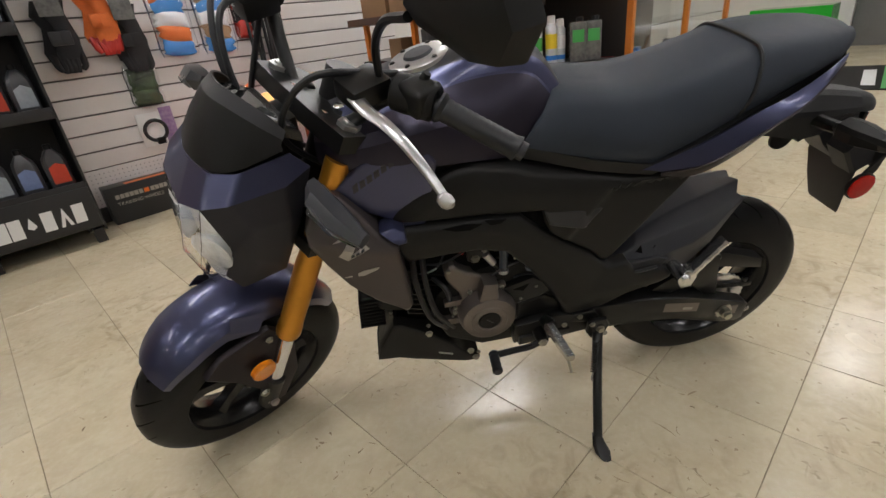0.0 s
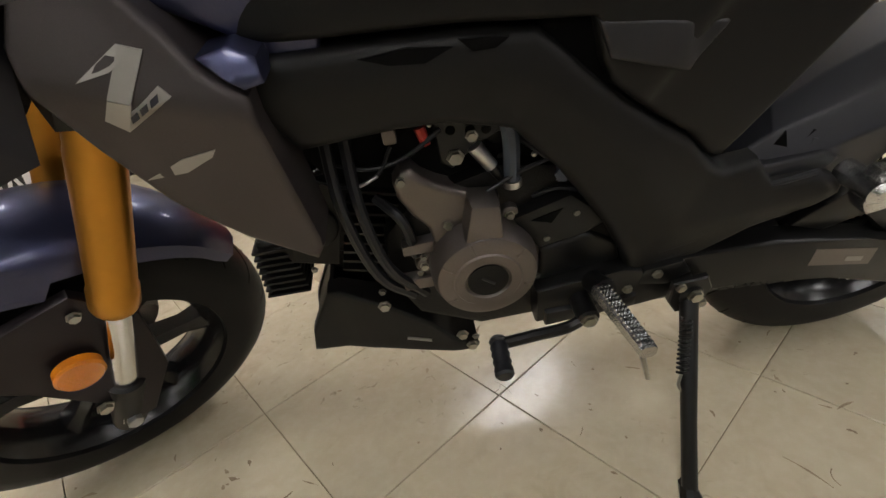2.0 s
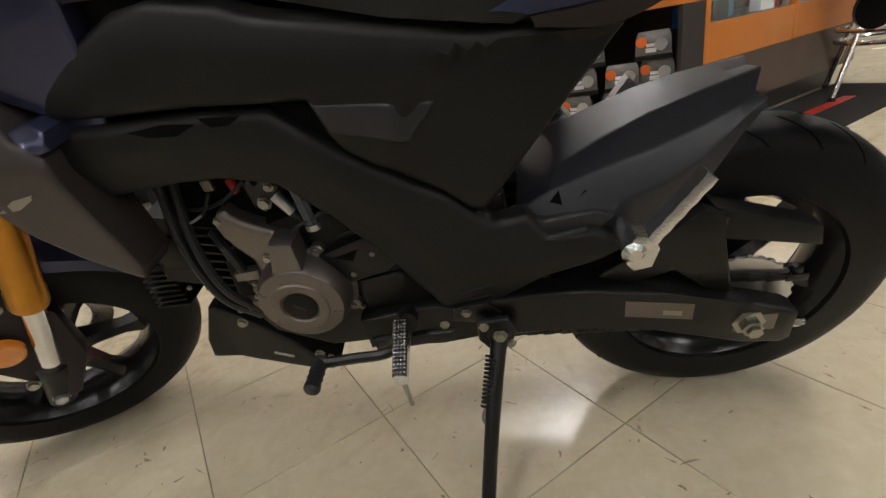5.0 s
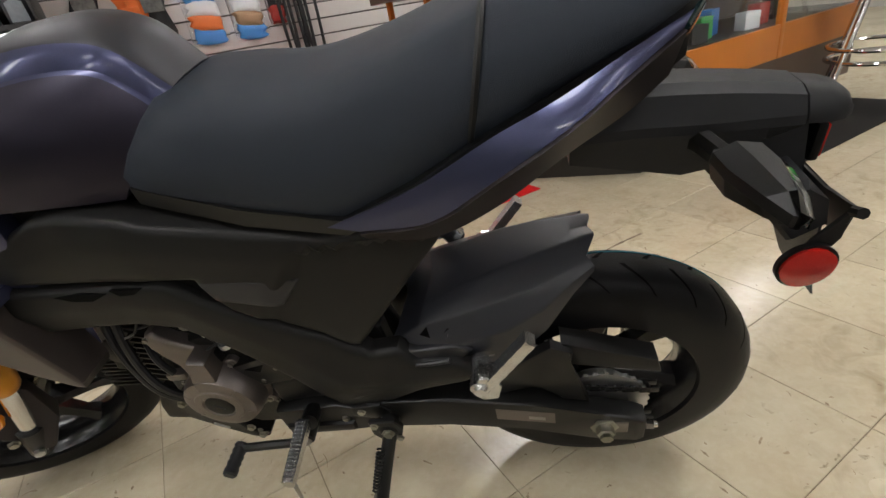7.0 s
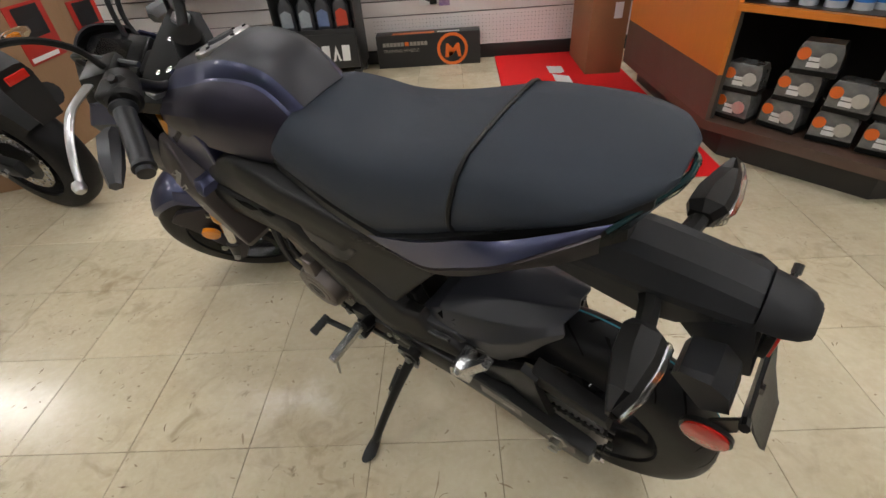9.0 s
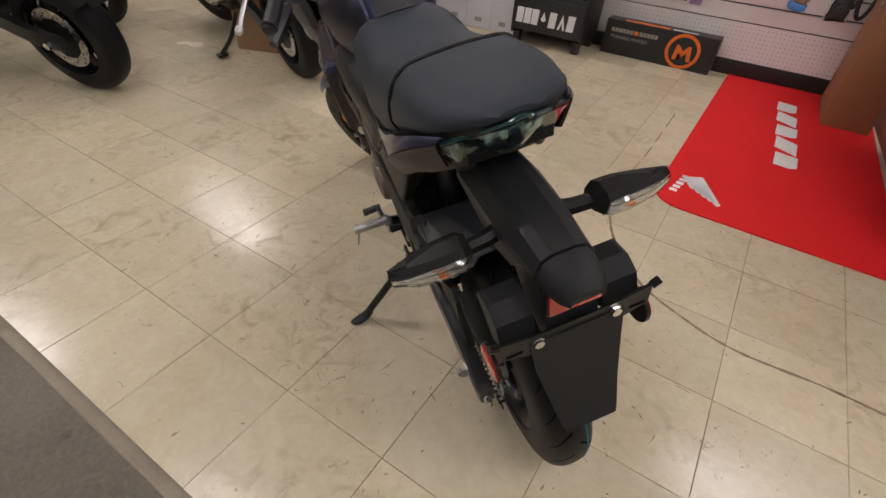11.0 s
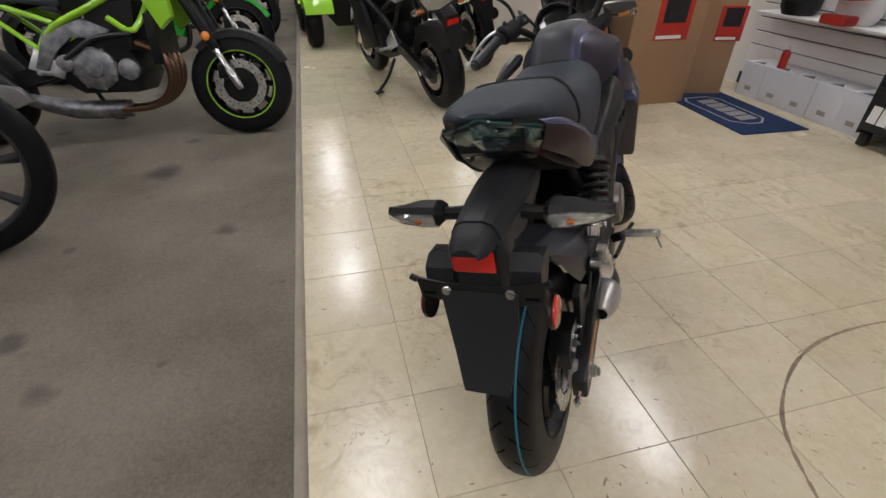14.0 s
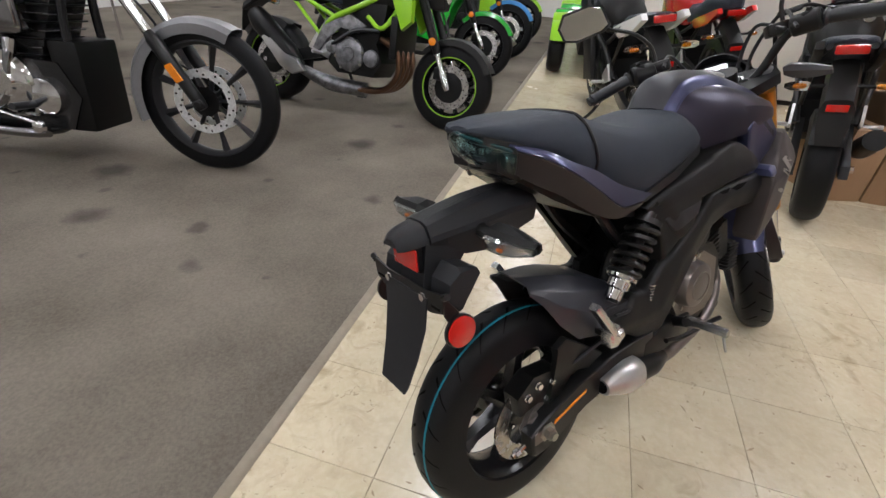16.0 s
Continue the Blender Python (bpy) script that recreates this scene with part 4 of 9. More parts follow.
# stations from the front back: low edge, side crease, shoulder, roof edge, roof middle
HUG = [((0.300, 0.088, 0.392), (0.306, 0.091, 0.425), (0.300, 0.080, 0.442), (0.292, 0.060, 0.448), (0.286, 0, 0.450)),
       ((0.250, 0.090, 0.382), (0.258, 0.096, 0.437), (0.254, 0.082, 0.470), (0.246, 0.058, 0.486), (0.238, 0, 0.490)),
       ((0.195, 0.090, 0.384), (0.200, 0.099, 0.450), (0.196, 0.080, 0.488), (0.190, 0.046, 0.510), (0.184, 0, 0.512)),
       ((0.125, 0.088, 0.402), (0.130, 0.096, 0.470), (0.128, 0.074, 0.506), (0.128, 0.040, 0.533), (0.124, 0, 0.534)),
       ((0.078, 0.081, 0.450), (0.080, 0.084, 0.494), (0.078, 0.066, 0.521), (0.076, 0.034, 0.546), (0.072, 0, 0.545)),
       ((0.040, 0.068, 0.505), (0.040, 0.068, 0.524), (0.038, 0.056, 0.535), (0.034, 0.026, 0.554), (0.034, 0, 0.551)),
       ((0.014, 0.058, 0.532), (0.012, 0.056, 0.539), (0.020, 0.044, 0.543), (0.006, 0.020, 0.559), (0.012, 0, 0.555))]
hug = bmesh.new()
loft([[Vector(p) for p in st] + [Vector((p[0], -p[1], p[2])) for p in st[-2::-1]] for st in HUG], False, hug, 0, False)
bmesh.ops.recalc_face_normals(hug, faces=hug.faces)
bmesh.ops.bevel(hug, geom=[e for e in hug.edges if len(e.link_faces) == 2 and e.calc_face_angle(0) > radians(14)], offset=0.0022, segments=2, profile=0.6, affect="EDGES", clamp_overlap=True)
bmesh.ops.solidify(hug, geom=hug.faces[:], thickness=-0.0035)
hugger = part("rear_hugger", hug, HUGPL, bike, "matte black inner fender over the rear tyre", None, 24)


def hug_y(x, z):
    """Half width of the hugger's side at a place along and up it."""
    xs = [0.04, 0.078, 0.125, 0.195, 0.25, 0.30]
    z0, z1, z2 = np.interp(x, xs, [0.505, 0.45, 0.402, 0.384, 0.382, 0.392]), np.interp(x, xs, [0.526, 0.496, 0.47, 0.45, 0.44, 0.432]), np.interp(x, xs, [0.54, 0.528, 0.516, 0.50, 0.486, 0.462])
    y0, y1, y2 = np.interp(x, xs, [0.068, 0.081, 0.088, 0.09, 0.09, 0.088]), np.interp(x, xs, [0.068, 0.084, 0.096, 0.099, 0.096, 0.091]), np.interp(x, xs, [0.056, 0.066, 0.074, 0.08, 0.082, 0.08])
    return float(np.interp(z, [z0, z1, z2], [y0, y1, y2]))


# vent recesses: plates just proud of the side, shade given by colour
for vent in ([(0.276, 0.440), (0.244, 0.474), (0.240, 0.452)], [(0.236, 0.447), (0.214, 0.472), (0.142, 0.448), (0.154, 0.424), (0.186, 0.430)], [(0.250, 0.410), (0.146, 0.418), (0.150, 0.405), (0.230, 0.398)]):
    part("vent_recess", plate(vent, lambda x, z: hug_y(x, z) - 0.006, lambda x, z: hug_y(x, z) + 0.0012, 0), SHADEBLACK, hugger, "near-black plate for the vent recess shade")
for k in range(7):
    x = 0.222 - 0.0105 * k
    zt = 0.466 - 0.0032 * k
    part("vent_rib", plate([(x, zt - 0.018), (x - 0.005, zt - 0.019), (x - 0.013, zt - 0.004), (x - 0.008, zt - 0.002)], lambda x_, z: hug_y(x_, z) - 0.004, lambda x_, z: hug_y(x_, z) + 0.003, 0), HUGPL, hugger, "slanted vent rib")
part("slot_rib", tube([(0.240, 0.0945, 0.405), (0.20, 0.0955, 0.409), (0.155, 0.0925, 0.412)], 0.0028, 6, 3), ALLOY, hugger, "bright strip in the slot")


def sw_arm(end=-0.064):
    b = bmesh.new()
    plate([(0.37, 0.335), (0.22, 0.335), (0.10, 0.312), (0.0, 0.280), (end + 0.014, 0.262), (end, 0.252), (end, 0.205), (end + 0.012, 0.196), (0.0, 0.202), (0.12, 0.246), (0.24, 0.272), (0.37, 0.262)], 0.088, 0.120, 0.006, 2, bm=b)
    return b


def sw_brace():
    b = bmesh.new()
    plate([(0.20, 0.34), (0.075, 0.430), (0.045, 0.415), (0.05, 0.385), (0.02, 0.29), (0.06, 0.30), (0.10, 0.345), (0.15, 0.322)], 0.086, 0.102, 0.004, 2, bm=b)
    return b


def axle():
    b = bmesh.new()
    turned((0, 0.118, RW), (0, 1, 0), [(0, 0.022), (0.004, 0.022), (0.004, 0.014), (0.016, 0.014), (0.018, 0.010), (0.024, 0.010)], 6, b)
    return b


def adjuster():
    b = bmesh.new()
    box(-0.036, 0.1185, 0.228, 0.018, 0.1215, 0.258, 0.003, 1, b)
    return b


def adjuster_bolt():
    b = rod((-0.05, 0.104, 0.226), (-0.085, 0.104, 0.219), 0.005, None, 8)
    turned((-0.066, 0.104, 0.223), (-1, 0, -0.17), [(0, 0.009), (0.012, 0.009)], 6, b)
    return b


sa = part("swingarm", sw_arm(), SATIN, bike, "satin black steel swingarm")
sb2 = part("swingarm", mirror(sw_arm(-0.044)), SATIN, bike, "satin black steel swingarm")
sided("swingarm_brace", sw_brace, SATIN, None, "black swingarm brace")
sided("axle_nut", axle, ZINC, None, "zinc axle nut")
sided("chain_adjuster", adjuster, BRONZE, None, "dull alloy chain adjuster")
sided("adjuster_bolt", adjuster_bolt, CHROME, None, "bright adjuster bolt")
part("swingarm_bridge", box(0.20, -0.09, 0.285, 0.26, 0.09, 0.335, 0.006), SATIN, bike, "black cross member")
part("warning_sticker", plate([(0.165, 0.309), (0.075, 0.291), (0.075, 0.262), (0.165, 0.280)], 0.1195, 0.1206, 0), BRONZE, bike, "small grey label")
part("decal", plate([(0.115, 0.285), (0.09, 0.28), (0.09, 0.272), (0.115, 0.277)], 0.1205, 0.1211, 0), SILVERD, bike, "tiny silver decal")
cg = plate([(0.06, 0.425), (-0.075, 0.375), (-0.082, 0.345), (0.05, 0.375)], 0.060, 0.092, 0.004)
part("chain_guard", cg, PLASTIC, bike, "black chain guard")
ch = bmesh.new()
for k in range(34):
    x0 = 0.34 - k * 0.0127
    for z0, dz in ((0.335, -0.0016), (0.225, -0.0009)):
        zc = z0 + dz * k
        box(x0 - 0.0085, 0.0655 if k % 2 else 0.064, zc - 0.006, x0 + 0.0085, 0.0685 if k % 2 else 0.067, zc + 0.006, 0.0035, 2, ch)
        box(x0 - 0.0085, 0.0785 if k % 2 else 0.080, zc - 0.006, x0 + 0.0085, 0.0815 if k % 2 else 0.083, zc + 0.006, 0.0035, 2, ch)
        rod((x0 + 0.0064, 0.063, zc), (x0 + 0.0064, 0.084, zc), 0.0032, None, 6, ch)
tagged(part("drive_chain", ch, SATIN, bike), "dark oiled drive chain", kind="stuff")
spk = bmesh.new()
hoop((0, 0.072, RW), (0, 1, 0), [(-0.003, 0.045), (-0.003, 0.075), (0.003, 0.075), (0.003, 0.045)], 40, spk)
for k in range(30):
    a = 2 * math.pi * k / 30
    rod((0.074 * math.cos(a), 0.070, RW + 0.074 * math.sin(a)), (0.074 * math.cos(a), 0.074, RW + 0.074 * math.sin(a)), 0.005, None, 6, spk)
turned((0, 0.045, RW), (0, 1, 0), [(0, 0.05), (0.022, 0.05), (0.026, 0.044)], 24, spk)
part("sprocket", spk, ALLOY, bike, "steel rear sprocket")
sh0, sh1 = Vector((0.315, -0.108, 0.625)), Vector((0.235, -0.108, 0.510))
sh = bmesh.new()
ax = (sh1 - sh0).normalized()
coil(sh0 + ax * 0.01, sh1 - ax * 0.012, 0.031, 0.0065, 6, 12, sh)
part("shock_spring", sh, SATIN, bike, "black coil spring")
sh = bmesh.new()
rod(sh0 - ax * 0.02, sh1 + ax * 0.05, 0.014, None, 12, sh)
turned(sh0 - ax * 0.004, ax, [(0, 0.033), (0.012, 0.033)], 20, sh)
part("shock_absorber", sh, SATIN, bike, "black shock absorber rod and seat")
part("shock_collar", turned(sh1 - ax * 0.012, ax, [(0, 0.033), (0.008, 0.033), (0.012, 0.024), (0.03, 0.024), (0.034, 0.018), (0.055, 0.018)], 20), CHROME, bike, "chrome shock collar")

# --- engine ---
eng = bmesh.new()
plate([(0.70, 0.43), (0.66, 0.475), (0.56, 0.50), (0.44, 0.475), (0.40, 0.42), (0.38, 0.31), (0.42, 0.25), (0.60, 0.245), (0.68, 0.29), (0.71, 0.36)], -0.095, 0.095, 0.012, 2, bm=eng)
engine = part("engine_case", eng, CASTBLACK, bike, "black cast engine case")
cov = bmesh.new()
turned((0.592, 0.092, 0.380), (0, 1, 0), [(0, 0.067), (0.010, 0.070), (0.014, 0.064), (0.034, 0.062), (0.046, 0.057), (0.049, 0.050), (0.049, 0.040), (0.051, 0.038), (0.051, 0.027), (0.048, 0.025), (0.048, 0.0)], 48, cov)
plate([(0.614, 0.430), (0.570, 0.428), (0.572, 0.474), (0.602, 0.478)], 0.09, lambda x, z: 0.137 - 0.10 * max(0, z - 0.43), 0.006, 2, bm=cov)
cover = part("generator_cover", cov, BRONZE, engine, "bronze grey round generator cover")
for a0 in (30, 75, 140, 200, 330):
    a = radians(a0)
    part("cover_rib", rod((0.592 + 0.044 * math.cos(a), 0.1405, 0.380 + 0.044 * math.sin(a)), (0.592 + 0.056 * math.cos(a), 0.1375, 0.380 + 0.056 * math.sin(a)), 0.0022, None, 6), BRONZE, cover)
for a0 in (5, 60, 120, 165, 215, 300):
    a = radians(a0)
    lug = turned((0.592 + 0.069 * math.cos(a), 0.092, 0.380 + 0.069 * math.sin(a)), (0, 1, 0), [(0, 0.011), (0.012, 0.010), (0.014, 0.008)], 14)
    part("cover_lug", lug, BRONZE, cover)
    part("cover_bolt", bolt((0.592 + 0.069 * math.cos(a), 0.105, 0.380 + 0.069 * math.sin(a)), (0, 1, 0), 0.0045, 0.005), ZINC, cover, "zinc cover bolt")
part("cover_plug", turned((0.592, 0.1395, 0.380), (0, 1, 0), [(0, 0.0235), (0.0022, 0.0235), (0.003, 0.021), (0.0025, 0.0)], 32), CASTBLACK, cover, "black plug")
part("plug_slot", rod((0.585, 0.1422, 0.374), (0.599, 0.1422, 0.386), 0.0016, None, 6), GREYPL, cover, "bright slot")
cov2 = moulded([(0.677, 0.500), (0.667, 0.513), (0.655, 0.515), (0.646, 0.503), (0.631, 0.492), (0.613, 0.483), (0.585, 0.472), (0.582, 0.42), (0.607, 0.412), (0.636, 0.408), (0.646, 0.420), (0.648, 0.438), (0.664, 0.458), (0.675, 0.480)], 0.06, lambda x, z: 0.103 + 0.10 * max(0, 0.47 - z), 0.008, 0.007)
part("engine_bracket", cov2, BRONZE, engine, "bronze grey engine mount casting")
part("case_tab", plate([(0.682, 0.408), (0.648, 0.408), (0.645, 0.425), (0.682, 0.422)], 0.085, 0.11, 0.003), BRONZE, engine)
part("case_tab", plate([(0.690, 0.352), (0.65, 0.352), (0.648, 0.37), (0.690, 0.37)], 0.085, 0.11, 0.003), BRONZE, engine)
spc = bmesh.new()
plate([(0.557, 0.437), (0.491, 0.458), (0.441, 0.413), (0.475, 0.399), (0.524, 0.384), (0.545, 0.412)], 0.085, 0.112, 0.006, 2, bm=spc)
plate([(0.535, 0.432), (0.500, 0.442), (0.512, 0.424)], 0.10, 0.1128, 0, 1, bm=spc, mi=1)
part("sprocket_cover", spc, [SATIN, SHADEBLACK], engine, "satin black sprocket cover")
plc = moulded([(0.522, 0.380), (0.458, 0.388), (0.424, 0.366), (0.408, 0.300), (0.522, 0.302)], 0.07, lambda x, z: 0.100 - 0.35 * max(0, 0.335 - z) + 0.12 * max(0, x - 0.47), 0.008, 0.009)
part("case_cover", plc, SATIN, engine, "satin black case cover")
d = Vector((0.96, 0, 0.28))
u = Vector((-0.28, 0, 0.96))
c0 = Vector((0.64, 0, 0.40))
cylinder = part("cylinder", loft([[c0 + d * e + u * a + Vector((0, w, 0)) for a, w in ((-0.05, -0.05), (0.05, -0.05), (0.05, 0.05), (-0.05, 0.05))] for e in (0, 0.115)]), CASTBLACK, engine, "black finned cylinder")
for k in range(9):
    c = c0 + d * 0.062 + u * (-0.058 + 0.0145 * k)
    v = [c + d * a + Vector((0, w, 0)) + u * e for e in (-0.0018, 0.0018) for a, w in ((-0.048, -0.076), (0.048, -0.076), (0.048, 0.076), (-0.048, 0.076))]
    part("fin", loft([v[:4], v[4:]]), SATIN, cylinder)
hd = bmesh.new()
c1 = c0 + d * 0.115
loft([[c1 + d * e + u * a + Vector((0, w, 0)) for a, w in ((-h, -q), (h, -q), (h, q), (-h, q))] for e, h, q in ((0, 0.058, 0.066), (0.055, 0.058, 0.066), (0.075, 0.045, 0.05))], True, hd)
turned(c1 + Vector((0.03, 0.064, 0.01)), (0, 1, 0), [(0, 0.03), (0.008, 0.03), (0.011, 0.026)], 20, hd)
part("cylinder_head", bevel(hd, 0.004, 1), CASTBLACK, engine, "black cylinder head")
cooler = part("oil_cooler", box(0.82, -0.07, 0.33, 0.86, 0.055, 0.42, 0.004, 1), CASTBLACK, bike, "black finned oil cooler")
for k in range(8):
    z0 = 0.335 + k * 0.0105
    part("fin", box(0.815, -0.075, z0, 0.872 - k * 0.001, 0.062, z0 + 0.004, 0.001, 1), CASTBLACK, cooler)
for x, y, z, r in ((0.599, 0.100, 0.466, 0.009), (0.668, 0.101, 0.503, 0.009), (0.484, 0.110, 0.432, 0.008), (0.517, 0.110, 0.402, 0.008), (0.66, 0.108, 0.402, 0.007), (0.667, 0.108, 0.378, 0.006), (0.721, 0.085, 0.335, 0.008), (0.61, 0.092, 0.205, 0.008),
                   (0.61, 0.098, 0.228, 0.008), (0.525, 0.104, 0.335, 0.007), (0.645, 0.11, 0.352, 0.006), (0.425, 0.12, 0.405, 0.007), (0.415, 0.118, 0.445, 0.006), (0.59, 0.09, 0.535, 0.010), (0.56, 0.08, 0.50, 0.006), (0.63, 0.08, 0.55, 0.005),
                   (0.80, 0.06, 0.37, 0.007), (0.528, 0.095, 0.505, 0.005), (0.50, 0.095, 0.51, 0.005)):
    part("bolt", bolt((x, y, z), (0, 1, 0), r * 0.5, r * 0.5), STEELD, engine, "zinc-plated bolt")
for pts, r, mt in (([(0.735, 0.07, 0.57), (0.735, 0.098, 0.48), (0.715, 0.112, 0.39), (0.68, 0.10, 0.335)], 0.0065, HOSE), ([(0.715, 0.07, 0.57), (0.716, 0.10, 0.48), (0.70, 0.114, 0.40), (0.665, 0.10, 0.335)], 0.0065, HOSE),
                   ([(0.70, 0.08, 0.475), (0.675, 0.105, 0.455), (0.668, 0.10, 0.40)], 0.006, HOSE), ([(0.66, 0.06, 0.575), (0.58, 0.085, 0.57), (0.555, 0.098, 0.545), (0.552, 0.095, 0.475)], 0.009, HOSEBL),
                   ([(0.70, 0.04, 0.55), (0.60, 0.06, 0.545), (0.50, 0.06, 0.55), (0.43, 0.06, 0.47)], 0.006, HOSE), ([(0.76, 0.05, 0.50), (0.68, 0.07, 0.53), (0.62, 0.07, 0.53)], 0.004, HOSE)):
    part("hose", tube(pts, r, 8, 8), mt, engine, "rubber hose")
ct = bmesh.new()
box(0.52, -0.05, 0.50, 0.62, 0.05, 0.56, 0.01, 2, ct)
turned((0.56, 0.045, 0.53), (0, 1, 0), [(0, 0.022), (0.03, 0.02), (0.034, 0.014)], 16, ct)
part("carburettor_body", ct, CASTBLACK, engine, "black throttle body")
part("red_cap", rod((0.640, 0.080, 0.548), (0.636, 0.084, 0.530), 0.006, 0.005, 8), REDP, engine, "small red cap")
hp = plate([(0.628, 0.556), (0.560, 0.548), (0.556, 0.532), (0.590, 0.520), (0.612, 0.496), (0.624, 0.505)], 0.078, 0.083, 0.002, 1)
hanger = part("engine_hanger", hp, SATIN, engine, "black steel hanger plate")
part("hanger_bolt", bolt((0.608, 0.083, 0.510), (0, 1, 0), 0.0072, 0.006), STEELD, hanger, "large zinc bolt")
for x, z in ((0.610, 0.541), (0.590, 0.538), (0.574, 0.536)):
    part("hanger_hole", turned((x, 0.0828, z), (0, 1, 0), [(0, 0.0052), (0.0008, 0.0052), (0.0008, 0)], 12), SHADEBLACK, hanger, "round hole")
inj = part("injector", rod((0.588, 0.088, 0.522), (0.572, 0.092, 0.497), 0.0085, 0.0075, 12), ALLOY, engine, "bright injector body")
part("injector_tip", rod((0.572, 0.092, 0.497), (0.562, 0.094, 0.480), 0.006, 0.005, 10), SATIN, inj, "dark injector tip")
plug = part("connector", box(0.568, 0.084, 0.444, 0.596, 0.106, 0.470, 0.004, 2), CASTBLACK, engine, "black wiring connector")
for x in (0.578, 0.583):
    part("yellow_mark", box(x, 0.1058, 0.4575, x + 0.0022, 0.1066, 0.4635), YELLOWMARK, plug, "tiny yellow mark")
part("connector", box(0.664, 0.068, 0.536, 0.678, 0.084, 0.552, 0.003, 2), BRONZE, engine, "grey connector")
part("connector", bolt((0.496, 0.092, 0.476), (0.3, 1, 0.2), 0.008, 0.012), HOSEBL, engine, "blue-grey plug")
part("hose_clip", hoop((0.552, 0.095, 0.476), (0, 0, 1), [(-0.004, 0.0092), (-0.004, 0.0108), (0.004, 0.0108), (0.004, 0.0092)], 16), ALLOY, engine, "steel hose clip")
for pts, r in (([(0.76, 0.06, 0.495), (0.722, 0.088, 0.498), (0.69, 0.092, 0.510), (0.672, 0.085, 0.535)], 0.0022), ([(0.74, 0.07, 0.52), (0.70, 0.086, 0.515), (0.66, 0.088, 0.522), (0.62, 0.085, 0.545)], 0.0026),
               ([(0.596, 0.095, 0.458), (0.575, 0.104, 0.478), (0.54, 0.10, 0.492), (0.50, 0.095, 0.50)], 0.0024), ([(0.56, 0.09, 0.54), (0.52, 0.095, 0.505), (0.49, 0.098, 0.478), (0.455, 0.10, 0.43)], 0.0032),
               ([(0.53, 0.095, 0.452), (0.50, 0.102, 0.462), (0.46, 0.10, 0.44), (0.43, 0.095, 0.40)], 0.0025)):
    part("wire", tube(pts, r, 6, 6), HOSE, engine, "thin black wire")
part("wire_clip", tube([(0.722, 0.092, 0.498), (0.706, 0.094, 0.503), (0.690, 0.094, 0.510)], 0.0018, 6, 4), ALLOY, engine, "bright wire clip")
fr = bmesh.new()
tube([(0.78, 0.0, 0.74), (0.66, 0.0, 0.63), (0.50, 0.0, 0.60), (0.38, 0, 0.50), (0.33, 0, 0.33)], 0.03, 10, 6, fr)
for s in (-1, 1):
    tube([(0.50, s * 0.05, 0.62), (0.36, s * 0.08, 0.66), (0.20, s * 0.08, 0.71), (0.02, s * 0.06, 0.76)], 0.014, 8, 5, fr)
    tube([(0.36, s * 0.07, 0.50), (0.25, s * 0.075, 0.60), (0.17, s * 0.07, 0.70)], 0.012, 8, 5, fr)
    plate([(0.39, 0.50), (0.31, 0.48), (0.30, 0.26), (0.38, 0.25)], s * 0.06, s * 0.085, 0.003, 1, bm=fr)
part("frame", fr, SATIN, bike, "black steel tube frame")
ab = bmesh.new()
loft([[(x, -w, z0), (x, -w, z1), (x, w, z1), (x, w, z0)] for x, w, z0, z1 in ((0.775, 0.045, 0.535, 0.70), (0.74, 0.075, 0.50, 0.72), (0.66, 0.078, 0.475, 0.72), (0.52, 0.078, 0.49, 0.70), (0.42, 0.072, 0.47, 0.67), (0.36, 0.06, 0.47, 0.64))], True, ab)
# the engine bay's shade is put into the airbox colour
part("airbox", bevel(ab, 0.012, 2), SHADEBLACK, bike, "black plastic airbox")


def belly():
    return moulded([(0.852, 0.196), (0.842, 0.240), (0.800, 0.318), (0.782, 0.322), (0.720, 0.292), (0.665, 0.254), (0.640, 0.222), (0.606, 0.200), (0.612, 0.188), (0.70, 0.188), (0.78, 0.190)], 0.03, lambda x, z: 0.050 + 0.042 * min(1, max(0, (0.80 - x) / 0.16)) + 0.06 * max(0, z - 0.22), 0.006, 0.010)


bp = part("belly_pan", belly(), PLASTIC, bike, "matte black belly pan", None, 34)
part("belly_side", mirror(belly()), PLASTIC, bp, "matte black belly pan side", None, 34)
part("belly_floor", loft([[(x, -w, z), (x, -w, z + 0.006), (x, w, z + 0.006), (x, w, z)] for x, w, z in ((0.852, 0.034, 0.196), (0.76, 0.058, 0.189), (0.612, 0.084, 0.188))]), PLASTIC, bp, "belly pan floor")
part("belly_front", loft([[(x, -w, z), (x, w, z), (x - 0.006, w, z), (x - 0.006, -w, z)] for x, w, z in ((0.850, 0.036, 0.196), (0.838, 0.040, 0.24), (0.798, 0.050, 0.318))]), PLASTIC, bp, "belly pan nose")
part("belly_mark", rod((0.705, 0.0890, 0.238), (0.672, 0.0955, 0.232), 0.0022, None, 6), ALLOY, bp, "small bright clip")
for x, y, z in ((0.722, 0.094, 0.318), (0.616, 0.094, 0.205), (0.628, 0.094, 0.232)):
    part("belly_bolt", bolt((x, y, z), (0, 1, 0), 0.0065, 0.006), ZINC, bp, "zinc bolt")

# --- foot controls, stand ---
def mount():
    b = bmesh.new()
    plate([(0.53, 0.322), (0.42, 0.335), (0.335, 0.312), (0.33, 0.27), (0.42, 0.262), (0.53, 0.262)], 0.095, 0.122, 0.006, 2, bm=b)
    rod((0.46, 0.12, 0.325), (0.455, 0.15, 0.338), 0.014, None, 10, b)
    return b


PEGAL = material("bright_cast_alloy", (0.72, 0.73, 0.74), 0.24, metal=1.0, second=(0.5, 0.5, 0.52), big=30, small=300, bump=0.25, bump_scale=400)


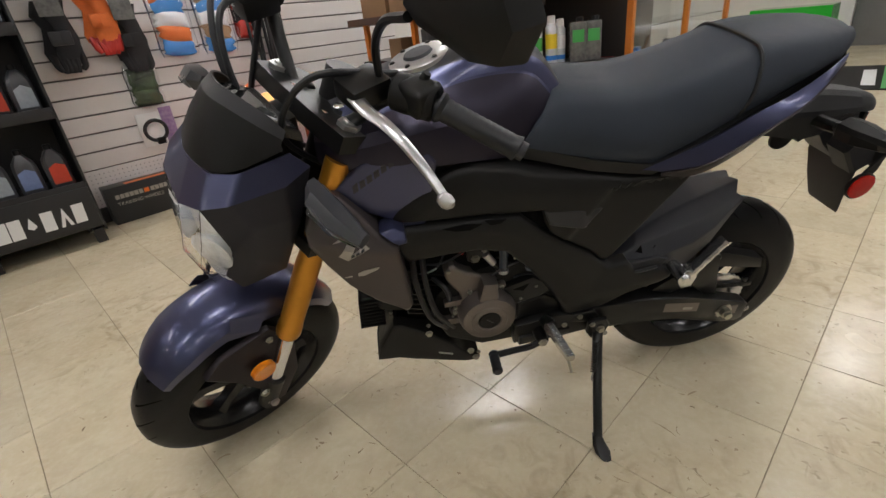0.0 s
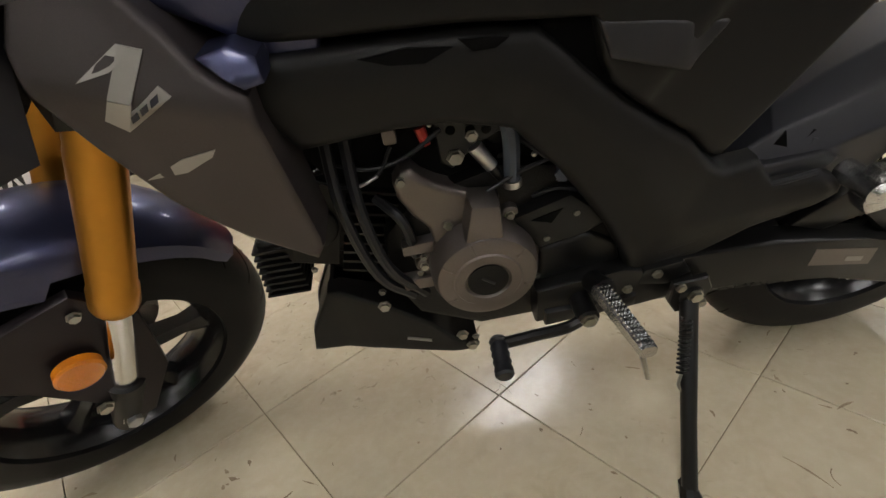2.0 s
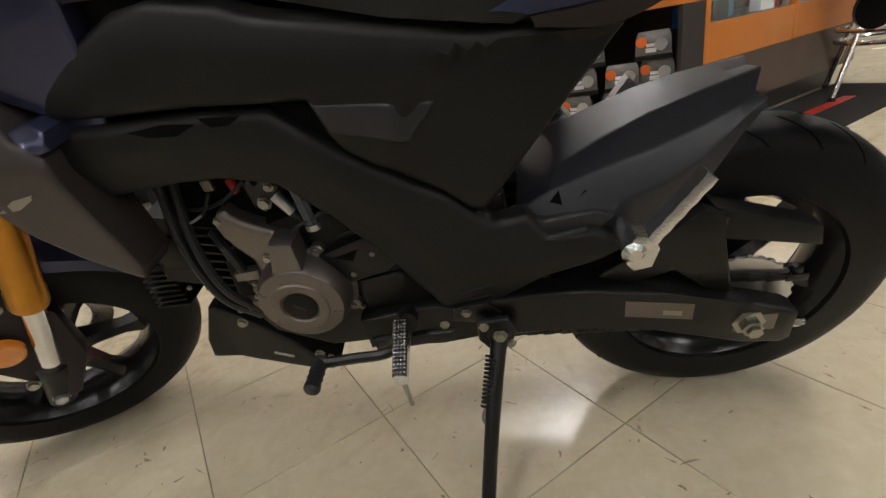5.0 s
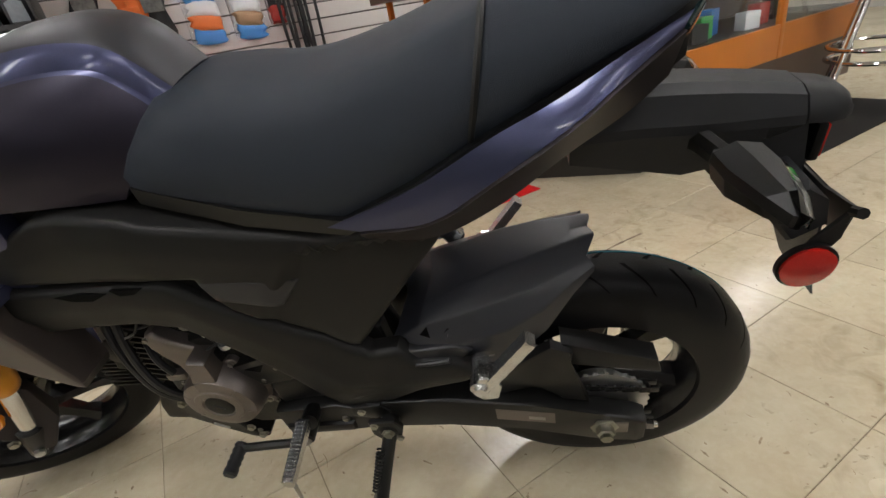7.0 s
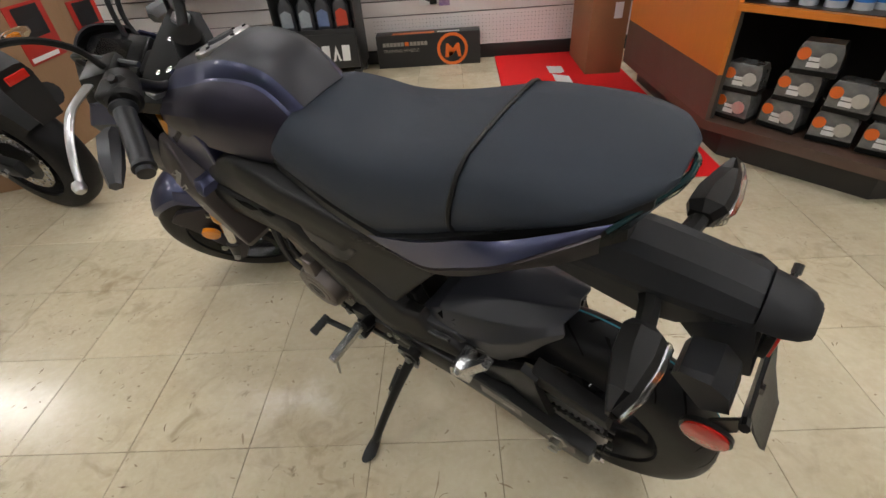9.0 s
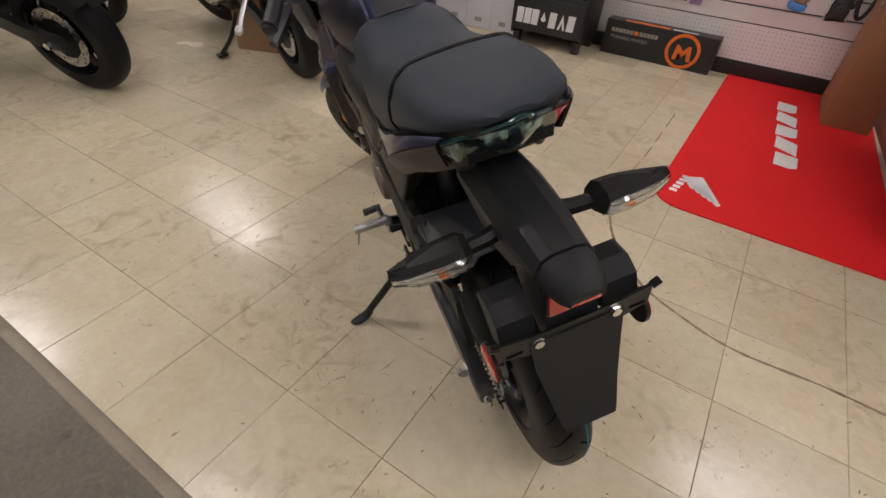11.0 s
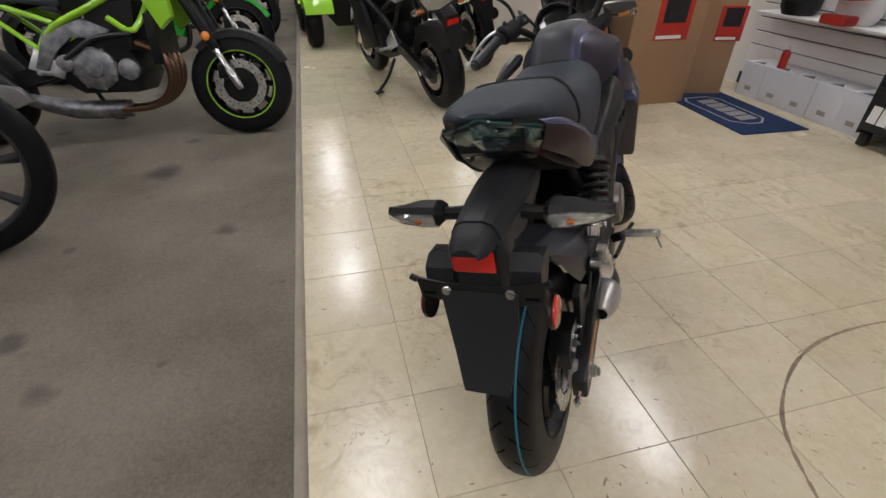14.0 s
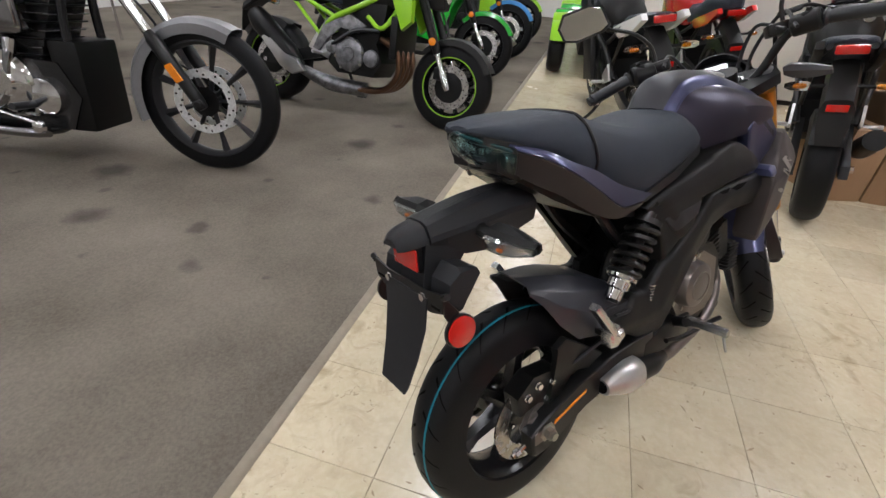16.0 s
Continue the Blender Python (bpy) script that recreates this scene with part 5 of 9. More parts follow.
def peg_():
    b = bmesh.new()
    rings = []
    for f in np.linspace(0, 1, 13):
        p = Vector((0.462, 0.150, 0.340)).lerp(Vector((0.451, 0.249, 0.349)), f)
        h = 0.0105 - 0.002 * f + (0.0016 if int(round(f * 12)) % 2 else 0)
        rings.append([p + Vector((a * (0.0105 - 0.002 * f), 0, c * h)) for a, c in ((-1, -0.5), (-1, 0.7), (-0.6, 1), (0.6, 1), (1, 0.7), (1, -0.5), (0.5, -1), (-0.5, -1))])
    loft(rings, True, b)
    for f in np.linspace(0.06, 0.94, 15):
        for a in (-0.0062, -0.0021, 0.0021, 0.0062):
            p = Vector((0.462 + a, 0.150, 0.350)).lerp(Vector((0.451 + a, 0.249, 0.357)), f)
            rod(p, p + Vector((0, 0, 0.0028)), 0.0018, 0.0010, 5, b)
    return b


def feeler():
    return rod((0.453, 0.238, 0.342), (0.446, 0.252, 0.305), 0.0035, 0.0025, 8)


def ppeg():
    b = bmesh.new()
    rings = []
    for f in np.linspace(0, 1, 11):
        p = Vector((0.160, 0.150, 0.430)).lerp(Vector((0.101, 0.146, 0.510)), f)
        h = 0.010 + (0.0016 if int(round(f * 10)) % 2 else 0)
        w = 0.0075
        u2 = Vector((0.76, 0, 0.65))
        rings.append([p + u2 * (a * w) + Vector((0, c * h, 0)) for a, c in ((-1, -1), (-1, 0.8), (-0.5, 1.0), (0.5, 1.0), (1, 0.8), (1, -1))])
    loft(rings, True, b)
    turned((0.173, 0.108, 0.424), (0, 1, 0), [(0, 0.014), (0.050, 0.014), (0.056, 0.008)], 14, b)
    plate([(0.186, 0.424), (0.172, 0.446), (0.150, 0.444), (0.143, 0.424), (0.150, 0.398), (0.172, 0.394), (0.180, 0.408)], 0.132, 0.158, 0.005, 2, bm=b)
    return b


sided("peg_mount", mount, SATIN, None, "satin black foot peg mount")
sided("foot_peg", peg_, PEGAL, None, "ribbed alloy foot peg")
sided("peg_feeler", feeler, ZINC, None, "small peg feeler pin")
sided("passenger_peg", ppeg, PEGAL, None, "folded alloy passenger peg")
sp = bmesh.new()
tube([(0.474, 0.150, 0.296), (0.50, 0.156, 0.288), (0.54, 0.162, 0.292), (0.588, 0.166, 0.292)], 0.0075, 8, 5, sp)
turned((0.474, 0.12, 0.297), (0, 1, 0), [(0, 0.014), (0.035, 0.014), (0.038, 0.010)], 14, sp)
plate([(0.52, 0.288), (0.40, 0.292), (0.40, 0.272), (0.52, 0.262)], 0.108, 0.130, 0.006, bm=sp)
part("shift_lever", sp, SATIN, bike, "black gear shift lever")
part("shift_rubber", turned((0.589, 0.158, 0.293), (0.04, 0.96, -0.05), [(0, 0.0095), (0.004, 0.0115)] + [(0.008 + 0.005 * k, 0.0115 if k % 2 else 0.0098) for k in range(8)] + [(0.05, 0.0115), (0.053, 0.009)], 14), HOSE, bike, "black ribbed rubber tip")
part("shift_bolt", bolt((0.474, 0.158, 0.297), (0, 1, 0), 0.0085, 0.005), ZINC, bike, "zinc pivot bolt")
ss = bmesh.new()
tube([(0.336, 0.135, 0.290), (0.352, 0.19, 0.235), (0.368, 0.25, 0.168), (0.381, 0.305, 0.105)], [0.012, 0.011, 0.010, 0.010], 10, 4, ss)
loft([[(0.381 + dx + a * w, y + 0.012 * c, 0.1 + dz + c * h) for a, c in ((-1, 0), (-0.7, 0.7), (0, 1), (0.7, 0.7), (1, 0), (0.7, -0.7), (0, -1), (-0.7, -0.7))] for y, dx, dz, w, h in ((0.296, 0.0, 0.010, 0.010, 0.008), (0.312, 0.0, -0.001, 0.015, 0.008), (0.330, -0.002, -0.006, 0.017, 0.006), (0.344, -0.003, -0.006, 0.012, 0.004))], True, ss)
for y0 in (0.112, 0.136):
    plate([(0.365, 0.318), (0.322, 0.322), (0.312, 0.300), (0.322, 0.268), (0.352, 0.262), (0.366, 0.285)], y0, y0 + 0.008, 0.002, 1, bm=ss)
turned((0.338, 0.112, 0.292), (0, 1, 0), [(0, 0.016), (0.032, 0.016), (0.035, 0.012)], 14, ss)
plate([(0.395, 0.330), (0.345, 0.335), (0.330, 0.312), (0.36, 0.296), (0.40, 0.305)], 0.096, 0.124, 0.005, 2, bm=ss)
part("side_stand", ss, SATIN, bike, "black steel side stand")
part("stand_bolt", bolt((0.336, 0.148, 0.296), (0, 1, 0), 0.008, 0.006), ZINC, bike, "zinc pivot bolt")
part("stand_spring", coil((0.352, 0.166, 0.276), (0.366, 0.206, 0.222), 0.0062, 0.0018, 12, 8), SATIN, bike, "return spring")
part("spring_hook", tube([(0.366, 0.206, 0.222), (0.372, 0.214, 0.208), (0.366, 0.222, 0.198), (0.360, 0.222, 0.196)], 0.0022, 6, 4), ZINC, bike, "bent wire spring hook")
for q in ((0.356, 0.145, 0.312), (0.322, 0.145, 0.276), (0.378, 0.125, 0.322), (0.412, 0.122, 0.300)):
    part("stand_screw", bolt(q, (0, 1, 0), 0.0055, 0.004), ZINC, bike, "small zinc screw")
rc = turned((0.512, -0.085, 0.415), (0, -1, 0), [(0, 0.064), (0.045, 0.060), (0.057, 0.056), (0.062, 0.046), (0.062, 0.0)], 40)
plate([(0.66, 0.33), (0.62, 0.30), (0.50, 0.30), (0.46, 0.36), (0.455, 0.44), (0.50, 0.475), (0.58, 0.48), (0.65, 0.44)], -0.112, -0.08, 0.008, 2, bm=rc)
clutch = part("clutch_cover", rc, BRONZE, engine, "bronze grey cast clutch cover")
part("clutch_ring", hoop((0.512, -0.147, 0.415), (0, -1, 0), [(-0.001, 0.034), (0.002, 0.035), (0.002, 0.038), (-0.001, 0.039)], 40), BRONZE, clutch, "machined ring")
part("filler_ring", turned((0.498, -0.108, 0.428), (0, -1, 0), [(0, 0.036), (0.010, 0.035), (0.013, 0.030), (0.010, 0.026), (0.010, 0)], 28), BRONZE, clutch, "round boss on the cover")
for k in range(9):
    a = k * 2 * math.pi / 9 + 0.3
    part("cover_bolt", bolt((0.512 + 0.072 * math.cos(a), -0.108, 0.415 + 0.072 * math.sin(a)), (0, -1, 0), 0.006, 0.008), ZINC, clutch, "zinc cover bolt")
part("intake_box", turned((0.575, -0.04, 0.520), (0, -1, 0), [(0, 0.055), (0.05, 0.052), (0.062, 0.042), (0.064, 0)], 28), CASTBLACK, engine, "black rounded intake housing")
part("coolant_pipe", tube([(0.54, -0.10, 0.55), (0.515, -0.118, 0.52), (0.505, -0.12, 0.49), (0.52, -0.115, 0.465)], 0.008, 8, 6), ALLOY, engine, "bright bent pipe")
part("pipe_clamp", hoop((0.506, -0.12, 0.495), (0.1, 0, 1), [(-0.004, 0.009), (-0.004, 0.0105), (0.004, 0.0105), (0.004, 0.009)], 16), CHROME, engine, "chrome clamp")
part("brake_pedal", tube([(0.40, -0.135, 0.30), (0.47, -0.14, 0.285), (0.56, -0.15, 0.29), (0.60, -0.165, 0.30)], 0.0065, 8, 5), SATIN, bike, "black rear brake pedal")
part("pedal_spring", coil((0.33, -0.115, 0.40), (0.345, -0.118, 0.47), 0.007, 0.0018, 10, 8), CHROME, bike, "small bright return spring")
part("exhaust_pipe", tube([(0.77, -0.03, 0.40), (0.80, -0.05, 0.30), (0.70, -0.08, 0.235), (0.50, -0.10, 0.215), (0.42, -0.11, 0.23)], 0.017, 12, 6), BRONZE, bike, "heat-stained exhaust pipe")
mf = bmesh.new()
loft([[(x, -0.125 + w * math.cos(t), z + h * math.sin(t)) for t in np.linspace(0, 2 * math.pi, 14, endpoint=False)] for x, z, w, h in ((0.300, 0.262, 0.026, 0.030), (0.285, 0.263, 0.036, 0.042), (0.25, 0.266, 0.038, 0.043), (0.21, 0.270, 0.032, 0.034), (0.168, 0.275, 0.021, 0.020))], True, mf)
muf = part("muffler", mf, CANSIL, bike, "short silver muffler with dark outlet")
part("muffler_body", tube([(0.42, -0.115, 0.238), (0.36, -0.12, 0.245), (0.255, -0.125, 0.263)], [0.018, 0.030, 0.029], 14, 5), SATIN, muf, "black muffler body")
part("outlet", turned((0.172, -0.125, 0.2745), (-1, 0, 0.1), [(0, 0.015), (0.0055, 0.015), (0.0055, 0.0)], 20), SHADEBLACK, muf, "dark exhaust outlet")
cal = bmesh.new()
plate([(0.085, RW + 0.062), (0.06, RW + 0.115), (-0.01, RW + 0.122), (-0.055, RW + 0.09), (-0.05, RW + 0.045), (0.0, RW + 0.055), (0.05, RW + 0.035)], -0.092, -0.044, 0.008, 2, bm=cal)
carrier = plate([(0.075, RW + 0.055), (0.04, RW + 0.07), (-0.02, RW + 0.035), (-0.042, RW), (-0.03, RW - 0.038), (0.012, RW - 0.042), (0.038, RW - 0.012), (0.05, RW + 0.02)], -0.090, -0.076, 0.004, 1)
turned((0, -0.088, RW), (0, -1, 0), [(0, 0.034), (0.010, 0.032), (0.014, 0.026)], 24, carrier)
crr = part("caliper_carrier", carrier, BRONZE, bike, "bronze grey caliper carrier")
for bx, bz in ((0.055, 0.045), (0.028, 0.055), (-0.022, -0.012), (0.02, -0.026)):
    part("carrier_bolt", bolt((bx, -0.090, RW + bz), (0, -1, 0), 0.0085, 0.010), CHROME, crr, "bright bolt")
bolt((0.045, -0.086, RW + 0.10), (0, -1, 0), 0.008, 0.012, cal)
part("rear_caliper", cal, SATIN, bike, "black rear brake caliper")
for bx, bz in ((-0.03, 0.085), (0.0, 0.10), (0.04, 0.092), (0.06, 0.075)):
    part("caliper_bolt", bolt((bx, -0.092, RW + bz), (0, -1, 0), 0.007, 0.010), CHROME, bike, "bright caliper bolt")
part("brake_line", tube([(0.07, -0.085, RW + 0.10), (0.12, -0.105, RW + 0.12), (0.20, -0.10, RW + 0.13), (0.32, -0.09, RW + 0.12)], 0.005, 8, 5), HOSE, bike, "black brake hose")
part("arm_stripe", plate([(0.12, 0.292), (0.02, 0.262), (0.02, 0.254), (0.12, 0.284)], -0.1215, -0.1203, 0), AMBER, bike, "thin orange stripe")

# --- front end, turned to the left ---
def fk(z, y=0.088):
    return Vector((WB - (z - RW) * math.tan(RAKE), y, z))


def up(t, y=0.098):
    """A place t metres up the fork from the axle."""
    return Vector((WB, y, RW)) + AXIS_DIR * t


def gold():
    return turned(up(0.215), AXIS_DIR, [(0, 0.0235), (0.006, 0.0255), (0.03, 0.0255), (0.034, 0.0238), (0.20, 0.0238), (0.21, 0.0225), (0.42, 0.0225)], 24)


def slider():
    return rod(up(0.05), up(0.22), 0.0165, None, 20)


def boot():
    b = bmesh.new()
    turned(up(-0.03), AXIS_DIR, [(0, 0.016), (0.006, 0.021), (0.07, 0.022), (0.10, 0.0235), (0.104, 0.019)], 20, b)
    return b


def axl():
    return turned((WB, 0.110, RW), (0, 1, 0), [(0, 0.014), (0.006, 0.014), (0.006, 0.010), (0.016, 0.010), (0.019, 0.006)], 6)


sided("fork_tube", gold, GOLD, None, "gold anodised fork tube", TURNED)
sided("fork_slider", slider, CHROME, None, "polished fork slider", TURNED)
sided("fork_leg", boot, SATIN, None, "black fork foot", TURNED)
sided("front_axle_nut", axl, ALLOY, None, "axle nut", TURNED)
tc = bmesh.new()
for t, th in ((0.455, 0.022), (0.66, 0.03)):
    c = up(t, 0)
    u2 = Vector((math.cos(RAKE), 0, math.sin(RAKE)))
    loft([[c + u2 * a + Vector((0, w, 0)) + AXIS_DIR * e for a, w in ((-0.075, -0.05), (-0.03, -0.126), (0.03, -0.126), (0.035, -0.05), (0.035, 0.05), (0.03, 0.126), (-0.03, 0.126), (-0.075, 0.05))] for e in (0, th)], True, tc)
part("triple_clamp", bevel(tc, 0.004, 2), SATIN, bike, "black fork clamp", TURNED)
part("steering_stem", rod(AXIS_AT + AXIS_DIR * 0.40, AXIS_AT + AXIS_DIR * 0.72, 0.028, None, 20), SATIN, bike, "black steering stem", TURNED)
BARS = TURNED @ Matrix.Translation((0.051, 0.004, 0.003))
hb = bmesh.new()
top = up(0.74, 0)
tube([(0.704, 0.330, 0.923), (0.755, 0.22, 0.950), (0.782, 0.155, 0.938), (0.802, 0.095, 0.872), (0.812, 0.055, 0.846), (0.812, 0, 0.844), (0.812, -0.055, 0.846), (0.802, -0.095, 0.872), (0.782, -0.155, 0.938), (0.755, -0.22, 0.950), (0.704, -0.330, 0.923)], 0.011, 12, 6, hb)
part("handlebar", hb, SATIN, bike, "black handlebar", BARS)
for s in (-1, 1):
    part("bar_riser", box(0.790, s * 0.045 - 0.015, 0.800, 0.834, s * 0.045 + 0.015, 0.860, 0.006, 2), SATIN, bike, "black handlebar clamp", BARS)
for s in (-1, 1):
    for a in (0.798, 0.827):
        part("clamp_bolt", turned((a, s * 0.045, 0.859), (0, 0, 1), [(0, 0.008), (0.008, 0.008), (0.010, 0.005)], 12), CHROME, bike, "chrome clamp bolt", BARS)
    part("fork_cap", turned(up(0.69, s * 0.098), AXIS_DIR, [(0, 0.019), (0.008, 0.019), (0.008, 0.011), (0.012, 0.011)], 6), ALLOY, bike, "alloy fork cap", TURNED)


def grip():
    b = bmesh.new()
    a, c = Vector((0.752, 0.225, 0.950)), Vector((0.702, 0.335, 0.922))
    dd = (c - a)
    prof = [(0, 0.020), (0.004, 0.021)] + [(0.01 + 0.0045 * k, 0.0165 if k % 2 else 0.0155) for k in range(24)] + [(0.117, 0.0175), (0.120, 0.0175), (0.121, 0.013), (0.130, 0.013), (0.131, 0.006)]
    turned(a, dd, prof, 18, b)
    return b


def switch():
    b = bmesh.new()
    turned((0.776, 0.162, 0.951), (-0.42, 0.9, 0.0), [(0, 0.020), (0.004, 0.026), (0.058, 0.027), (0.064, 0.022)], 18, b)
    box(0.742, 0.178, 0.936, 0.786, 0.222, 0.978, 0.010, 3, b)
    rod((0.752, 0.195, 0.974), (0.748, 0.197, 0.984), 0.008, 0.006, 10, b)
    return b


def lever():
    b = bmesh.new()
    pts = [(0.832, 0.150, 0.958), (0.840, 0.19, 0.962), (0.840, 0.225, 0.965), (0.838, 0.262, 0.956), (0.836, 0.30, 0.938), (0.834, 0.328, 0.920)]
    path = smooth_path(pts, 5)
    rings = []
    for i, p in enumerate(path):
        f = i / (len(path) - 1)
        d2 = (path[min(i + 1, len(path) - 1)] - path[max(i - 1, 0)]).normalized()
        s2 = d2.cross(Vector((0, 0, 1))).normalized()
        u2 = s2.cross(d2)
        w, h = 0.011 - 0.005 * f, 0.0055 - 0.001 * f
        rings.append([p + s2 * (w * math.cos(t)) + u2 * (h * math.sin(t)) for t in np.linspace(0, 2 * math.pi, 10, endpoint=False)])
    loft(rings, True, b)
    turned(Vector(pts[-1]) - Vector((-0.002, -0.006, 0.003)), (-0.3, 0.85, -0.4), [(-0.012, 0.002), (-0.008, 0.008), (0, 0.0105), (0.008, 0.008), (0.012, 0.002)], 14, b)
    return b


def perch():
    b = bmesh.new()
    box(0.78, 0.115, 0.942, 0.842, 0.165, 0.974, 0.007, 2, b)
    return b


def mirror_head():
    b = loft([[(x + 0.072, 0.322 + a * w, 1.138 + c * h) for a, c in ((-1, -0.45), (-0.85, 0.7), (-0.4, 1), (0.6, 1), (0.9, 0.3), (0.78, -0.5), (0.3, -0.78), (-0.7, -0.72))] for x, w, h in ((0.772, 0.035, 0.02), (0.760, 0.070, 0.042), (0.735, 0.078, 0.050), (0.728, 0.078, 0.050))])
    return b


def mirror_glass():
    return plate([(0.322 + a * 0.070, 1.138 + c * 0.043) for a, c in ((-1, -0.45), (-0.85, 0.7), (-0.4, 1), (0.6, 1), (0.9, 0.3), (0.78, -0.5), (0.3, -0.78), (-0.7, -0.72))], 0.8005, 0.7985, 0.0005, 1, "yz")


def mirror_stem():
    return tube([(0.79, 0.150, 0.965), (0.798, 0.156, 1.02), (0.812, 0.195, 1.072), (0.834, 0.262, 1.112)], 0.0055, 8, 5)


MIRRORM = material("mirror_silver", (0.85, 0.85, 0.86), 0.02, metal=1.0, mix=0.02)
sided("grip", grip, HOSE, None, "black ribbed rubber grip", BARS)
sided("switch_box", switch, PLASTIC, None, "black handlebar switch box", BARS)
sided("control_lever", lever, ALLOY, None, "polished alloy hand lever with ball end", BARS)
sided("lever_perch", perch, SATIN, None, "black lever perch", BARS)
mm = sided("mirror", mirror_head, PLASTIC, None, "black angular rear-view mirror", BARS)
part("stem", mirror_stem(), SATIN, mm[0], "black mirror stem", BARS)
part("stem", mirror(mirror_stem()), SATIN, mm[1], "black mirror stem", BARS)
part("mirror_glass", mirror_glass(), MIRRORM, mm[0], "mirror glass", BARS)
part("mirror_glass", mirror(mirror_glass()), MIRRORM, mm[1], "mirror glass", BARS)

# front fender
fr_ = []
for i in range(19):
    a = radians(54 + i * (158 - 54) / 18)
    e = Vector((math.cos(a), 0, math.sin(a)))
    f = i / 18
    R_ = 0.263 + 0.034 * math.sin(math.pi * min(1, f * 1.05)) ** 0.9
    w = 0.040 + 0.030 * min(1, math.sin(math.pi * min(1, f * 0.86 + 0.14)) * 1.3)
    c = Vector((WB, 0, RW))
    drop = 0.030 + 0.018 * math.sin(math.pi * f)
    ring = []
    for y, q in ((-1, drop), (-0.97, drop * 0.55), (-0.74, 0.010), (-0.36, 0.001), (0, 0), (0.36, 0.001), (0.74, 0.010), (0.97, drop * 0.55), (1, drop)):
        ring.append(c + e * (R_ - q) + Vector((0, y * w, 0)))
    fr_.append(ring)
ff = loft(fr_, False, None, 0, False)
bmesh.ops.solidify(ff, geom=ff.faces[:], thickness=0.004)
ffo = part("front_fender", ff, BLUE, bike, "dark blue metallic front fender", TURNED, 40)


def fbr():
    b = bmesh.new()
    plate([(1.205, 0.468), (1.10, 0.470), (1.065, 0.40), (1.085, 0.30), (1.14, 0.235), (1.165, 0.238), (1.165, 0.30), (1.20, 0.385), (1.245, 0.44)], 0.070, lambda x, z: 0.084 + 0.03 * (0.47 - z) / 0.2, 0.004, 2, bm=b)
    return b


sided("fender_bracket", fbr, PLUM, ffo, "plum grey fender bracket", TURNED)


def fcrease():
    b = bmesh.new()
    v = [b.verts.new(p) for p in ((1.150, 0.064, 0.545), (1.088, 0.066, 0.500), (1.118, 0.078, 0.476), (1.175, 0.080, 0.510), (1.162, 0.078, 0.522))]
    for q in ((0, 1, 2), (0, 2, 4), (4, 2, 3)):
        b.faces.new([v[i] for i in q])
    bmesh.ops.solidify(b, geom=b.faces[:], thickness=0.01)
    return b


sided("fender_facet", fcrease, BLUE, ffo, "blue folded facet", TURNED, 20)


def orefl():
    return turned((1.150, 0.104, 0.385), (0, 1, 0), [(0, 0.026), (0.010, 0.026), (0.013, 0.023), (0.013, 0)], 28)


sided("side_reflector", orefl, AMBER, ffo, "round amber side reflector", TURNED)
part("bracket_bolt", bolt((1.172, 0.112, 0.300), (0, 1, 0), 0.008, 0.007), ZINC, ffo, "zinc bracket bolt", TURNED)
part("bracket_bolt", bolt((1.11, 0.092, 0.45), (0, 1, 0), 0.006, 0.006), ZINC, ffo, "zinc bracket bolt", TURNED)
fcal = box(1.16, -0.105, 0.33, 1.24, -0.05, 0.40, 0.01, 2)
part("front_caliper", fcal, SATIN, bike, "black front brake caliper", TURNED)
part("brake_hose", tube([(1.20, -0.09, 0.40), (1.12, -0.11, 0.50), (0.98, -0.12, 0.70), (0.86, -0.13, 0.95)], 0.0055, 8, 6), HOSE, bike, "black brake hose", TURNED)
for q in ([(0.80, 0.14, 0.955), (0.92, 0.11, 0.98), (0.95, 0.05, 0.86), (0.86, 0.03, 0.72)], [(0.80, -0.14, 0.955), (0.93, -0.10, 0.985), (0.955, -0.04, 0.86), (0.86, -0.03, 0.72)], [(0.78, -0.16, 0.95), (0.90, -0.16, 1.0), (0.96, -0.08, 0.90), (0.90, -0.05, 0.74)]):
    part("control_cable", tube(q, 0.005, 8, 8), HOSE, bike, "black control cable", TURNED)

COWL = TURNED
# headlight cowl: brow, dark cheeks, lens, visor; the left half and its mirror


def panel(pts, faces, thick):
    b = bmesh.new()
    v = [b.verts.new(p) for p in pts]
    for q in faces:
        b.faces.new([v[i] for i in q])
    bmesh.ops.recalc_face_normals(b, faces=b.faces)
    folds = [e for e in b.edges if len(e.link_faces) == 2 and e.calc_face_angle(0) > radians(6)]
    if folds and thick > 0.003:
        bmesh.ops.bevel(b, geom=folds, offset=0.007, segments=3, profile=0.5, affect="EDGES", clamp_overlap=True)
    bmesh.ops.solidify(b, geom=b.faces[:], thickness=thick)
    return b


